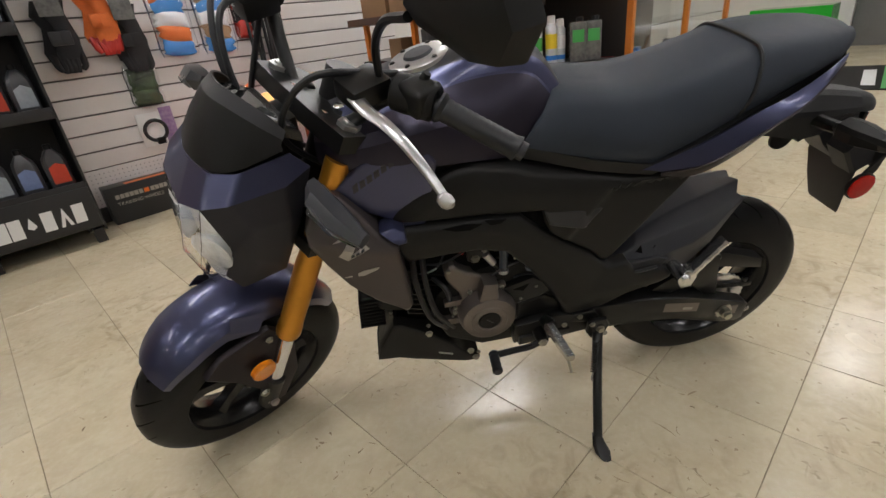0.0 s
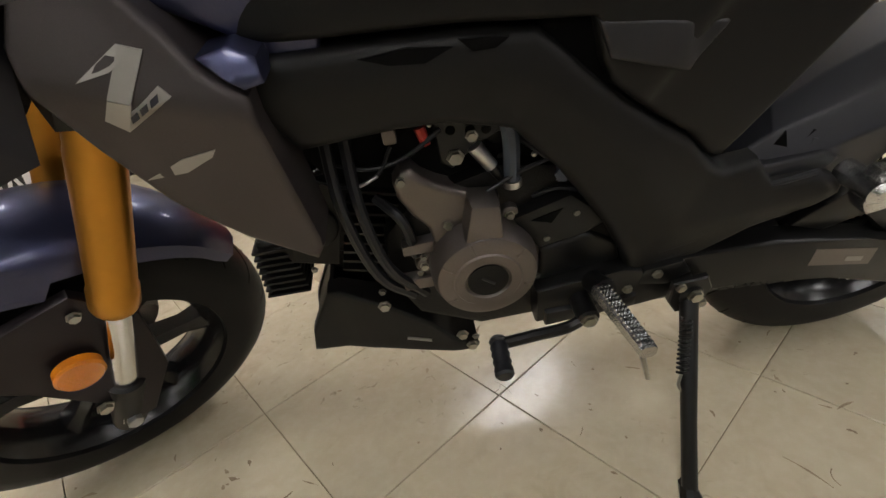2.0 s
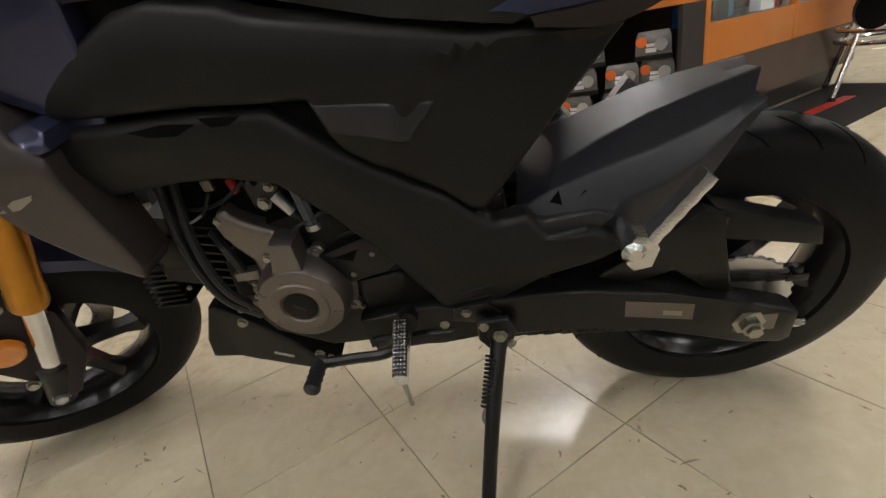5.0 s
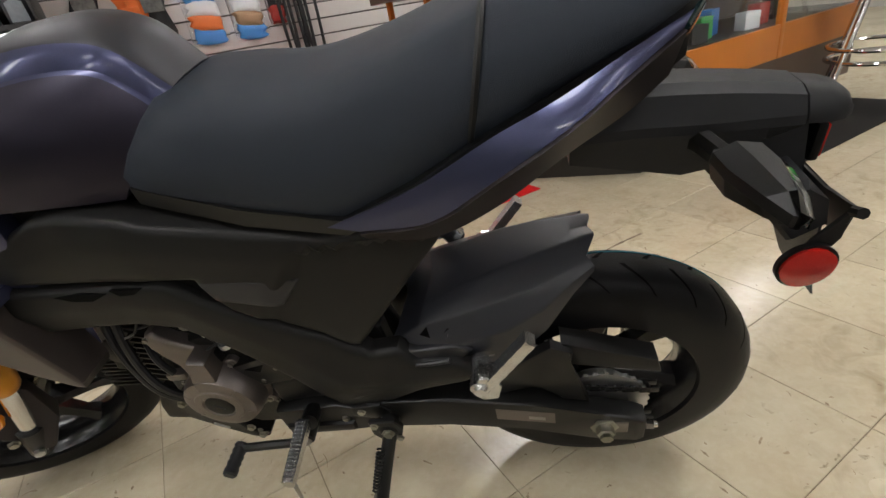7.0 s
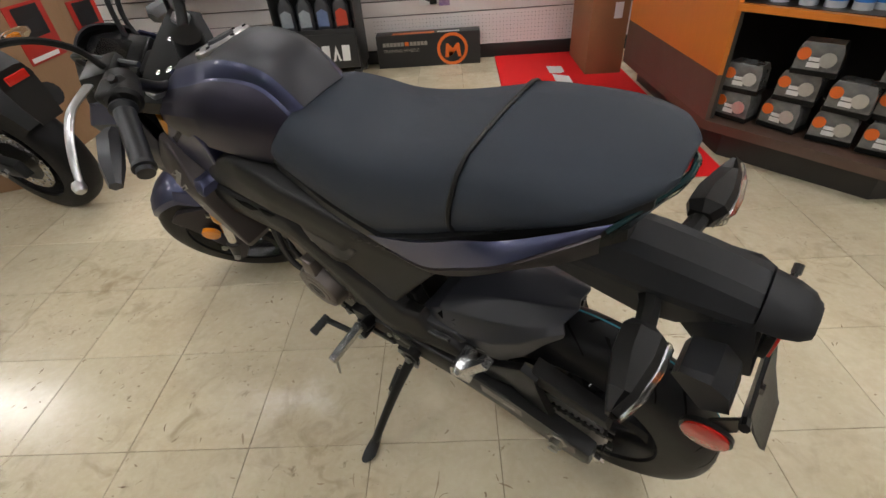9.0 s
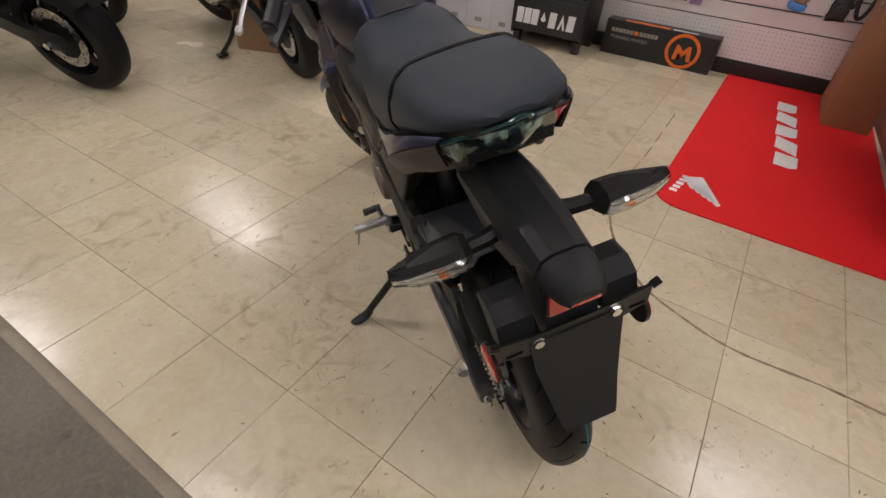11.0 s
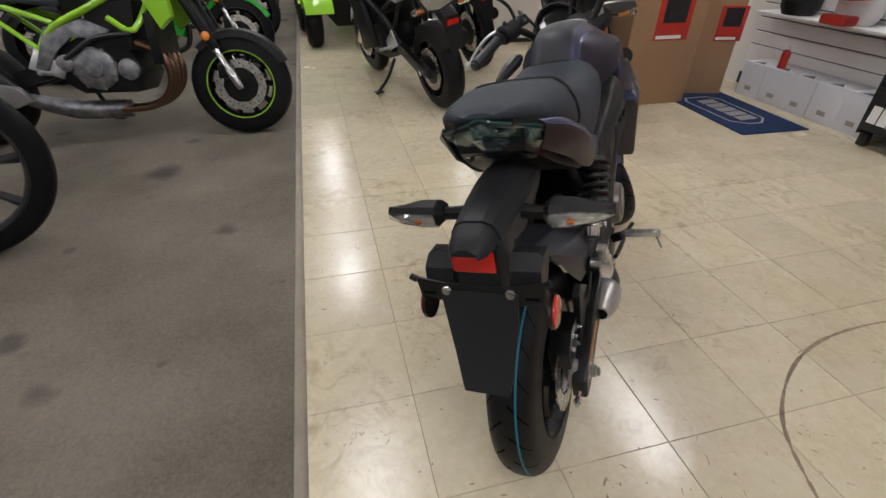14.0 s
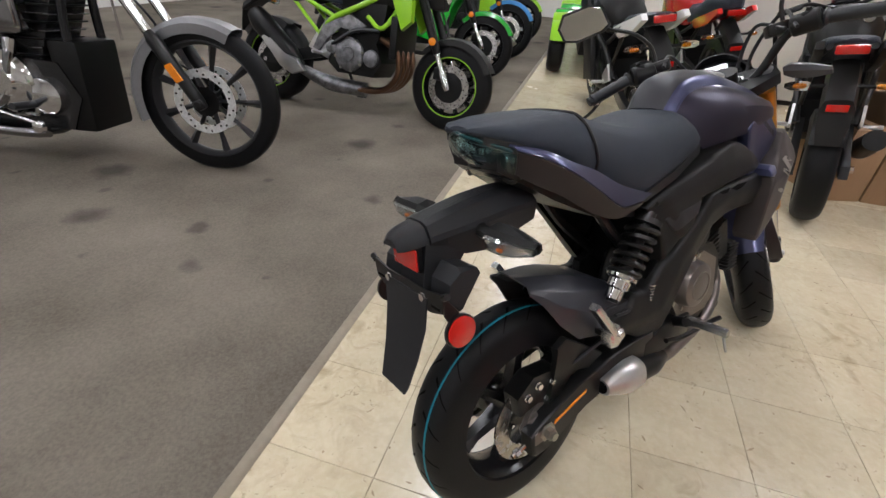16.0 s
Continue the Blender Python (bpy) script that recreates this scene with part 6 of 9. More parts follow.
B_A, B_B, B_C, B_D = (1.076, 0, 0.856), (1.068, 0.044, 0.853), (1.040, 0.080, 0.862), (0.966, 0.099, 0.872)
L_A, L_B, L_C, L_D, L_E = (1.118, 0, 0.790), (1.104, 0.060, 0.815), (1.072, 0.094, 0.829), (0.990, 0.110, 0.828), (0.945, 0.110, 0.842)
S_I, S_H, S_G, S_F, S_E = (1.092, 0.082, 0.728), (1.116, 0.056, 0.650), (1.100, 0.058, 0.596), (1.028, 0.091, 0.638), (0.982, 0.100, 0.725)
core = loft([[(x, w * a, z0 + (z1 - z0) * c) for a, c in ((-0.6, 0), (-1, 0.35), (-0.9, 0.9), (-0.4, 1), (0.4, 1), (0.9, 0.9), (1, 0.35), (0.6, 0))] for x, w, z0, z1 in ((0.960, 0.085, 0.69, 0.845), (1.01, 0.080, 0.645, 0.845), (1.07, 0.060, 0.612, 0.82), (1.09, 0.045, 0.63, 0.79))])
cowl = part("headlight_cowl", core, CASTBLACK, bike, "black headlight housing with blue brow and clear lamp", COWL, 25)
sided("brow", lambda: panel([B_A, B_B, B_C, B_D, L_A, L_B, L_C, L_D, L_E], ((0, 1, 5, 4), (1, 2, 6, 5), (2, 3, 8, 7, 6)), 0.005), BLUE, cowl, "dark blue brow panel", COWL, 30)
sided("cheek", lambda: panel([L_B, L_C, L_D, L_E, S_E, S_F, S_G, S_H, S_I, (1.052, 0.106, 0.776), (1.066, 0.090, 0.690), (0.996, 0.112, 0.762)], ((0, 1, 9, 8), (1, 2, 11, 9), (2, 3, 4, 11), (4, 5, 11), (5, 10, 9, 11), (8, 9, 10), (5, 6, 10), (6, 7, 8, 10)), 0.005), CHEEK, cowl, "dark blue-black cheek panel", COWL, 30)


def hlamp():
    P_ = [L_A, L_B, S_I, S_H, (1.134, 0.016, 0.600), (1.138, 0, 0.600), (1.148, 0, 0.695), (1.126, 0.050, 0.736), (1.142, 0.028, 0.666)]
    return panel(P_, ((0, 1, 7), (1, 2, 7), (2, 3, 8, 7), (3, 4, 8), (4, 5, 6, 8), (0, 7, 8, 6)), 0.002)


def hrefl():
    b = bmesh.new()
    turned((1.092, 0.038, 0.712), (0.9, 0.42, 0.05), [(0, 0.008), (0.004, 0.018), (0.014, 0.030), (0.026, 0.038), (0.027, 0.036)], 24, b)
    turned((1.096, 0.027, 0.645), (0.95, 0.3, 0.0), [(0, 0.006), (0.004, 0.014), (0.012, 0.022), (0.022, 0.027)], 20, b)
    return b


for pane in sided("headlamp_lens", hlamp, glass("headlamp_glass", (1, 1, 1), 0.01), cowl, "clear faceted headlamp lens", COWL, 10):
    pane.visible_shadow = False
sided("headlamp_reflector", hrefl, HEADSIL, cowl, "silver headlamp reflector bowls", COWL)
sided("headlamp_backing", lambda: panel([(L_A[0] - 0.012, 0, 0.782), (L_B[0] - 0.012, 0.052, 0.806), (S_I[0] - 0.012, 0.074, 0.728), (S_H[0] - 0.014, 0.048, 0.656), (1.116, 0, 0.612), (1.094, 0.03, 0.70)], ((0, 1, 5), (1, 2, 5), (2, 3, 5), (3, 4, 5), (4, 0, 5)), 0.002), HEADSIL, cowl, "silver lamp backing", COWL, 20)
V0 = [(1.074, 0, 0.860), (1.066, 0.042, 0.857), (1.038, 0.077, 0.866), (0.972, 0.095, 0.878)]
V1 = [(1.018, 0, 0.938), (1.010, 0.036, 0.934), (0.990, 0.066, 0.914), (0.966, 0.086, 0.888)]
V2 = [(1.000, 0, 0.951), (0.992, 0.034, 0.946), (0.972, 0.062, 0.922), (0.955, 0.078, 0.893)]


def across(v, grow=1.0):
    return smooth_path([(x, -y * grow, z) for x, y, z in v[:0:-1]] + [(x, y * grow, z) for x, y, z in v], 5)


def shell_of(rows, thick):
    b = loft(rows, False, None, 0, False)
    bmesh.ops.recalc_face_normals(b, faces=b.faces)
    bmesh.ops.solidify(b, geom=b.faces[:], thickness=thick)
    return b


mid_row = [a.lerp(b, 0.5) + Vector((0.004, 0, 0.002)) for a, b in zip(across(V0), across(V1))]
part("visor", shell_of([across(V0), mid_row, across(V1)], 0.004), PLASTIC, cowl, "matte black meter visor", COWL, 40)
part("visor_rim", shell_of([across(V1, 1.01), across(V2)], 0.004), GREYPL, cowl, "grey visor rim", COWL, 40)
METERM = COWL @ Matrix.Translation((0.032, 0, -0.016))
met = plate([(0.972, -0.030), (0.972, 0.030), (0.946, 0.058), (0.895, 0.066), (0.895, -0.066), (0.946, -0.058)], lambda x, y: 0.870 + (x - 0.9) * 0.75, lambda x, y: 0.893 + (x - 0.9) * 0.75, 0.006, 2, "xy")
meter = part("meter", met, GLOSSBLACK, bike, "gloss black instrument meter", METERM)
part("display", plate([(0.955, -0.028), (0.955, 0.028), (0.915, 0.040), (0.915, -0.040)], lambda x, y: 0.892 + (x - 0.9) * 0.75, lambda x, y: 0.8945 + (x - 0.9) * 0.75, 0, 1, "xy"), glass("display_glass", (0.5, 0.52, 0.52), 0.03), meter, "glossy display window", METERM)
part("meter_mount", box(0.88, -0.03, 0.80, 0.93, 0.03, 0.885, 0.006), SATIN, bike, "black meter bracket", METERM)


# radiator shrouds
def shroud_face(x, z):
    """Out at the fold that runs from the front corner to the fin, in towards the edges and the tip."""
    fold = 0.628 + 0.30 * (x - 0.76)
    return 0.176 - 0.10 * max(0, fold - z) * (1 if z < fold else 0) - 0.34 * max(0, z - fold) - 0.22 * max(0, x - 0.84)


def shroud():
    return moulded([(0.882, 0.730), (0.905, 0.692), (0.906, 0.660), (0.884, 0.612), (0.856, 0.563), (0.810, 0.510), (0.758, 0.468), (0.747, 0.486), (0.757, 0.620), (0.757, 0.640), (0.784, 0.662), (0.800, 0.690), (0.838, 0.742), (0.862, 0.748)], 0.10, shroud_face, 0.007, 0.009)


def shroud_top():
    return moulded([(0.846, 0.742), (0.790, 0.790), (0.722, 0.812), (0.694, 0.806), (0.676, 0.77), (0.690, 0.70), (0.712, 0.626), (0.764, 0.668), (0.820, 0.702)], 0.085, lambda x, z: 0.132 + 0.10 * (0.72 - z) * (0 if z > 0.72 else -0.2) - 0.30 * max(0, z - 0.785) + 0.10 * max(0, 0.72 - x) * 0.5, 0.006, 0.009)


def notch():
    return moulded([(0.786, 0.668), (0.757, 0.645), (0.742, 0.648), (0.744, 0.664), (0.762, 0.672)], 0.12, lambda x, z: 0.174 - 0.9 * max(0, z - 0.654), 0.003, 0.006)


def inner_panel():
    return plate([(0.60, 0.72), (0.70, 0.60), (0.80, 0.67), (0.83, 0.77), (0.78, 0.81), (0.66, 0.80)], 0.080, 0.106, 0.004)


sided("inner_panel", inner_panel, CASTBLACK, None, "black panel under the shroud")
sided("radiator_shroud", shroud, SHROUDPL, None, "plum grey metallic side shroud", None, 25)
sided("upper_shroud", shroud_top, BLUE, None, "dark blue upper shroud", None, 25)
sided("shroud_fin", notch, BLUE, None, "small blue fin")


def decal_z():
    """A slashed emblem with block figures below it; the blade stripe paints the fold's reflection."""
    b = bmesh.new()
    for q in ([(0.864, 0.667), (0.828, 0.686), (0.818, 0.682), (0.838, 0.671)], [(0.827, 0.685), (0.813, 0.680), (0.833, 0.650), (0.8475, 0.655)], [(0.8475, 0.6545), (0.833, 0.6495), (0.846, 0.630), (0.859, 0.640)], [(0.855, 0.637), (0.846, 0.630), (0.824, 0.641), (0.830, 0.6475)], [(0.830, 0.6475), (0.824, 0.641), (0.806, 0.650), (0.812, 0.658)],
              [(0.860, 0.586), (0.823, 0.602), (0.795, 0.606), (0.800, 0.600), (0.824, 0.590)]):
        plate(q, lambda x, z: shroud_face(x, z) - 0.004, lambda x, z: shroud_face(x, z) + 0.0014, 0, bm=b)
    return b


sided("shroud_decal", decal_z, SILVERD, None, "silver slash decal with a painted fold reflection")
for x, z in ((0.836, 0.6395), (0.827, 0.6440), (0.818, 0.6485)):
    fig = [(x + 0.003, z - 0.003), (x - 0.003, z), (x - 0.004, z + 0.005), (x + 0.002, z + 0.002)]
    sided("figure_mark", lambda: plate(fig, lambda x_, z_: shroud_face(x_, z_) - 0.002, lambda x_, z_: shroud_face(x_, z_) + 0.0022, 0), DARKTXT, None, "small dark figure mark")


for k in range(8):
    x, z = 0.816 - k * 0.0125, 0.734 + 0.0074 * k
    bar = [(x, z), (x - 0.009, z + 0.005), (x - 0.009, z + (0.020 if k in (0, 6) else 0.0165)), (x, z + 0.013)]
    sided("brand_bar", lambda: plate(bar, 0.126, 0.1332 - 0.30 * max(0, z + 0.01 - 0.785), 0), DARKTXT, None, "plain dark mark")


def fsignal():
    b = loft([[(x + a * w, y + a * 0.3 * w, z + c * h) for a, c in ((-1, 0), (-0.6, 0.8), (0.4, 1), (1, 0.3), (0.7, -0.8), (-0.5, -1))] for x, y, z, w, h in ((0.885, 0.155, 0.775, 0.012, 0.012), (0.89, 0.175, 0.77, 0.022, 0.021), (0.885, 0.22, 0.755, 0.022, 0.020), (0.875, 0.262, 0.742, 0.012, 0.010))])
    return b


def fsiglens():
    return loft([[(x + a * w, y + a * 0.3 * w, z + c * h) for a, c in ((0.2, 0.7), (0.9, 0.5), (1.25, 0), (0.9, -0.6), (0.2, -0.8))] for x, y, z, w, h in ((0.892, 0.18, 0.768, 0.020, 0.018), (0.887, 0.22, 0.755, 0.020, 0.017), (0.878, 0.256, 0.743, 0.012, 0.009))])


SIGM = TURNED @ Matrix.Translation((0.084, -0.004, 0.076))
fs = sided("front_signal", fsignal, material("signal_grey_plastic", (0.045, 0.046, 0.052), 0.32, big=6, rough_vary=0.05), None, "grey front turn signal", SIGM, 30)
part("lens", fsiglens(), CLEAR, fs[0], "clear lens", SIGM).visible_shadow = False
part("lens", mirror(fsiglens()), CLEAR, fs[1], "clear lens", SIGM).visible_shadow = False

# ---- things about the shop ----
CARD = material("brown_cardboard", (0.36, 0.22, 0.12), 0.8, second=(0.30, 0.18, 0.10), big=3, small=80, mix=0.5, bump=0.1, stretch=(1, 1, 0.3))
CARD2 = material("dark_cardboard", (0.30, 0.14, 0.06), 0.7, second=(0.24, 0.11, 0.05), big=3, small=80, mix=0.5)
REDMAT = material("red_carpet_mat", (0.80, 0.020, 0.022), 0.7, second=(0.68, 0.016, 0.018), big=3, small=300, bump=0.3, bump_scale=600, spec=0.2)
BLUEMAT = material("navy_mat", (0.016, 0.035, 0.10), 0.85, bump=0.3, bump_scale=500, spec=0.2)
BLACKMAT = material("black_doormat", (0.03, 0.028, 0.027), 0.9, bump=0.5, bump_scale=500, spec=0.2)
WHITEBOX = material("white_carton", (0.66, 0.66, 0.70), 0.6, second=(0.58, 0.58, 0.62), mix=0.4)
ORANGE = material("orange_laminate", (0.62, 0.20, 0.025), 0.35, second=(0.54, 0.165, 0.02), big=4, small=60, mix=0.5, stretch=(1, 1, 0.2), rough_vary=0.06)
BROWNLAM = material("brown_laminate", (0.10, 0.062, 0.045), 0.4, rough_vary=0.08, big=3)
DARKLAM = material("dark_laminate", (0.03, 0.026, 0.024), 0.4, rough_vary=0.08, big=3)
BLACKBOX = material("black_printed_carton", (0.018, 0.018, 0.019), 0.45, rough_vary=0.08, big=4)
ORANGEP = material("orange_print", (0.80, 0.16, 0.02), 0.45, mix=0.2)
RACKBLK = material("rack_black_steel", (0.02, 0.02, 0.021), 0.4, rough_vary=0.08, big=5)
CASEGLASS = glass("showcase_glass", (0.93, 0.97, 0.96), 0.02)
BLISTER = material("grey_blister_pack", (0.20, 0.20, 0.19), 0.25, second=(0.10, 0.10, 0.10), big=14, small=60, mix=0.8, coat=0.5)
BLUEP = material("blue_print", (0.03, 0.20, 0.62), 0.4, mix=0.2)
GREENP = material("green_print", (0.06, 0.36, 0.08), 0.4, mix=0.2)
YELLOWP = material("yellow_print", (0.75, 0.55, 0.03), 0.4, mix=0.2)
PURPLEP = material("purple_print", (0.22, 0.12, 0.28), 0.5, big=30, second=(0.35, 0.25, 0.4), mix=0.8)
CAMO = material("camo_green", (0.07, 0.11, 0.04), 0.6, second=(0.02, 0.03, 0.02), big=16, mix=0.9)
LIME = material("lime_green_paint", (0.30, 0.62, 0.02), 0.3, coat=0.4, mix=0.2)
GREEN = material("racing_green_paint", (0.02, 0.36, 0.03), 0.25, coat=0.6, mix=0.2)
REDPAINT = material("red_paint", (0.55, 0.02, 0.02), 0.25, coat=0.6, mix=0.2)
GREYPAINT = material("satin_grey_paint", (0.22, 0.22, 0.23), 0.35, metal=0.3, rough_vary=0.04)
COPPER = material("header_bronze", (0.22, 0.13, 0.08), 0.3, metal=1.0, second=(0.14, 0.08, 0.06), big=9)
FABRIC = material("black_fabric", (0.018, 0.018, 0.02), 0.8, bump=0.5, bump_scale=150)
BAGCLEAR = glass("clear_bag", (0.97, 0.97, 0.97), 0.08)
GLOVEORANGE = material("orange_fabric", (0.75, 0.17, 0.03), 0.7, big=20)
SKYBLUE = material("light_blue_fabric", (0.06, 0.25, 0.60), 0.7, big=20)
BOTTLE = material("grey_oil_bottle", (0.055, 0.058, 0.065), 0.3, mix=0.3)
SCUFF = material("scuff_brown", (0.13, 0.085, 0.047), 0.6, second=(0.38, 0.29, 0.18), big=3, small=30, mix=1.0, placed=True)
# plain chrome, darkened to paint in the reflection of darker surroundings
DARKCHROME = material("chrome_dark_reflection", (0.30, 0.30, 0.31), 0.14, metal=1.0, big=9, rough_vary=0.05)
ENGGREY = material("engine_grey_cast", (0.40, 0.40, 0.42), 0.38, metal=0.9, second=(0.15, 0.15, 0.16), big=22, small=200, mix=0.9, bump=0.5, bump_scale=120)
CRACK = material("floor_crack", (0.10, 0.070, 0.042), 0.7, second=(0.27, 0.20, 0.13), big=9, small=40, mix=1.0, placed=True)


def slab(name, poly, z0, z1, mat_, label, category, bev=0.002, m=None):
    return tagged(part(name, plate(poly, z0, z1, bev, 1, "xy"), mat_, None, "", m), label, category)


# --- mats ---
c = []
for k in range(7):
    a = radians(180 + 90 * k / 6)
    c.append((0.34 + 0.12 * math.cos(a), 1.60 + 0.12 * math.sin(a)))
mat_red = slab("floor_mat", c + [(1.085, 1.475), (1.055, 3.38), (0.255, 3.39)], 0.0012, 0.007, REDMAT, "bright red display mat with white printed marks", "mat", 0.002)
for k in range(5):
    y0 = 3.05 - k * 0.19
    x0 = 0.585 + 0.010 * k
    sh = plate([(x0, y0 + 0.04), (x0 + 0.10, y0 - 0.02), (x0 + 0.10, y0 - 0.17), (x0, y0 - 0.11)] if k % 2 else [(x0, y0 + 0.02), (x0 + 0.10, y0), (x0 + 0.10, y0 - 0.12), (x0 + 0.07, y0 - 0.14), (x0, y0 - 0.13)], 0.0070, 0.0078, 0, 1, "xy")
    part("white_mark", sh, WHITE, mat_red, "white block shape")
for k in range(5):
    f = k / 4
    rx, ry, tx, ty = 0.296 + 0.062 * f, 1.752 + 0.040 * f, 0.352 + 0.108 * f, 1.672 - 0.078 * f
    part("wing_mark", plate([(rx, ry), (rx + 0.015, ry + 0.008), (tx + 0.016, ty + 0.008), (tx + 0.006, ty - 0.006), (tx - 0.008, ty)], 0.0070, 0.0078, 0, 1, "xy"), WHITE, mat_red, "white feather shape")
for k in range(5):
    a, b_ = 0.270 + 0.006 * k, 1.600 + 0.036 * k
    part("small_mark", plate([(a, b_), (a + 0.030, b_), (a + 0.030, b_ + 0.024), (a, b_ + 0.024)], 0.0070, 0.0078, 0, 1, "xy"), WHITE, mat_red, "small white mark")

mat_blue = slab("door_mat", [(-2.42, 2.50), (-1.49, 2.46), (-1.47, 2.97), (-2.42, 3.02)], 0.001, 0.008, BLUEMAT, "navy blue floor mat with pale printed oval", "mat")
ring = plate([(-2.26, 2.61), (-2.18, 2.56), (-1.72, 2.56), (-1.64, 2.66), (-1.64, 2.76), (-1.72, 2.85), (-2.18, 2.87), (-2.26, 2.80)], 0.0078, 0.0085, 0, 1, "xy")
part("oval_mark", ring, SILVERD, mat_blue, "pale outline mark")
part("oval_inner", plate([(-2.24, 2.62), (-2.17, 2.575), (-1.73, 2.575), (-1.655, 2.665), (-1.655, 2.755), (-1.73, 2.835), (-2.17, 2.855), (-2.24, 2.79)], 0.0083, 0.0090, 0, 1, "xy"), BLUEMAT, mat_blue)
for k in range(5):
    x0 = -2.17 + k * 0.094
    part("pale_mark", plate([(x0, 2.65), (x0 + 0.078, 2.65), (x0 + 0.07, 2.80), (x0 - 0.008, 2.80)], 0.0088, 0.0095, 0, 1, "xy"), SILVERD, mat_blue, "pale block mark")
mat_dark = slab("entrance_mat", [(1.90, 0.765), (3.10, 0.755), (3.11, 1.20), (1.90, 1.205)], 0.001, 0.008, BLACKMAT, "worn grey-brown rubber doormat with faded red mark", "mat")
part("faded_mark", plate([(2.25, 0.96), (2.72, 0.95), (2.72, 1.01), (2.25, 1.02)], 0.0078, 0.0085, 0, 1, "xy"), REDP, mat_dark, "faded red bar")
mat_far = slab("runner_mat", [(4.45, 0.10), (5.95, 0.20), (5.85, 0.80), (4.45, 0.75)], 0.001, 0.008, BLACKMAT, "black runner mat with green and white bands", "mat")
part("green_band", plate([(4.50, 0.20), (5.85, 0.30), (5.84, 0.36), (4.50, 0.27)], 0.0078, 0.0085, 0, 1, "xy"), GREENP, mat_far, "green band")
part("white_band", plate([(4.65, 0.32), (5.6, 0.40), (5.58, 0.50), (4.65, 0.42)], 0.0078, 0.0085, 0, 1, "xy"), WHITE, mat_far, "pale band")

# old curved scratch in the wax
cp = smooth_path([(0.11, 2.46, 0), (0.105, 1.9, 0), (0.09, 1.47, 0), (0.15, 1.19, 0), (0.31, 0.96, 0), (0.50, 0.86, 0), (0.65, 0.825, 0), (0.85, 0.835, 0), (1.0, 0.83, 0)], 8)
ck = bmesh.new()
for i, (a, b) in enumerate(zip(cp, cp[1:])):
    if 1 < i < 12 and i % 3 == 0:
        continue
    d = (b - a).normalized()
    n_ = Vector((-d.y, d.x, 0)) * (0.0045 if i > 14 else 0.003) * (0.6 + 0.8 * random.random())
    ck.faces.new([ck.verts.new(Vector(q) + Vector((0, 0, 0.0007))) for q in (a - n_, b - n_, b + n_, a + n_)])
tagged(part("floor_scratch", ck, CRACK, floor), "dark curved scratch in the floor")

# --- oil rack ---
rack = thing("oil_rack", pose(-0.955, 3.02, 0), "black steel oil rack stocked with bottles", "display rack")
RW2, RD, RH = 0.265, 0.33, 1.75
for s in (-1, 1):
    part("side_panel", box(s * RW2 - 0.006, 0, 0.07, s * RW2 + 0.006, RD, RH, 0.003), RACKBLK, rack, "black side panel")
    for yy in (0.02, RD - 0.05):
        part("foot", box(s * (RW2 - 0.035) - 0.025, yy, 0.0, s * (RW2 - 0.035) + 0.025, yy + 0.045, 0.08, 0.004), RACKBLK, rack, "black foot")
part("back_panel", box(-RW2, RD - 0.01, 0.07, RW2, RD, RH), RACKBLK, rack)
hdr = part("header_panel", box(-RW2 + 0.006, -0.012, 0.10, RW2 - 0.006, 0.008, 0.32, 0.003), RACKBLK, rack, "black header panel with white block marks")
xs = [-0.235, -0.175, -0.118, 0.015, 0.085, 0.15]
for k, x0 in enumerate(xs):
    part("white_mark", plate([(x0, 0.148), (x0 + 0.052, 0.148), (x0 + 0.058, 0.248), (x0 + 0.006, 0.248)] if k != 4 else [(x0, 0.148), (x0 + 0.03, 0.248), (x0 + 0.056, 0.148), (x0 + 0.040, 0.148), (x0 + 0.03, 0.195), (x0 + 0.016, 0.148)], -0.0115, -0.0130, 0), WHITE, hdr, "white block mark")
part("drop_mark", plate([(-0.045, 0.19), (-0.025, 0.175), (-0.005, 0.19), (-0.025, 0.24)], -0.0115, -0.0130, 0), WHITE, hdr, "white drop shape")
bot = thing("oil_bottle", pose(0, 0, 0), "grey plastic oil bottle with printed label", "bottle", "oil bottles on the rack")
bb = loft([[(w * a, d * c, z) for a, c in ((-1, -0.6), (-0.7, -1), (0.7, -1), (1, -0.6), (1, 0.6), (0.7, 1), (-0.7, 1), (-1, 0.6))] for w, d, z in ((0.046, 0.03, 0.0), (0.05, 0.033, 0.008), (0.05, 0.033, 0.13), (0.045, 0.03, 0.16), (0.022, 0.02, 0.195), (0.014, 0.014, 0.205))])
part("body", bb, BOTTLE, bot, "grey bottle body")
part("cap", turned((0, 0, 0.204), (0, 0, 1), [(0, 0.017), (0.022, 0.017), (0.025, 0.014)], 16), CASTBLACK, bot, "black cap")
lab = part("label_panel", plate([(-0.038, 0.03), (0.038, 0.03), (0.036, 0.115), (0, 0.135), (-0.036, 0.115)], -0.0332, -0.0342, 0), material("bottle_label", (0.30, 0.34, 0.38), 0.4, big=40, mix=0.6), bot, "printed label")
labr = material("bottle_label_red", (0.55, 0.06, 0.03), 0.4, big=40, mix=0.4)
labb = material("bottle_label_blue", (0.16, 0.22, 0.40), 0.4, big=40, mix=0.5)
n_b = 0
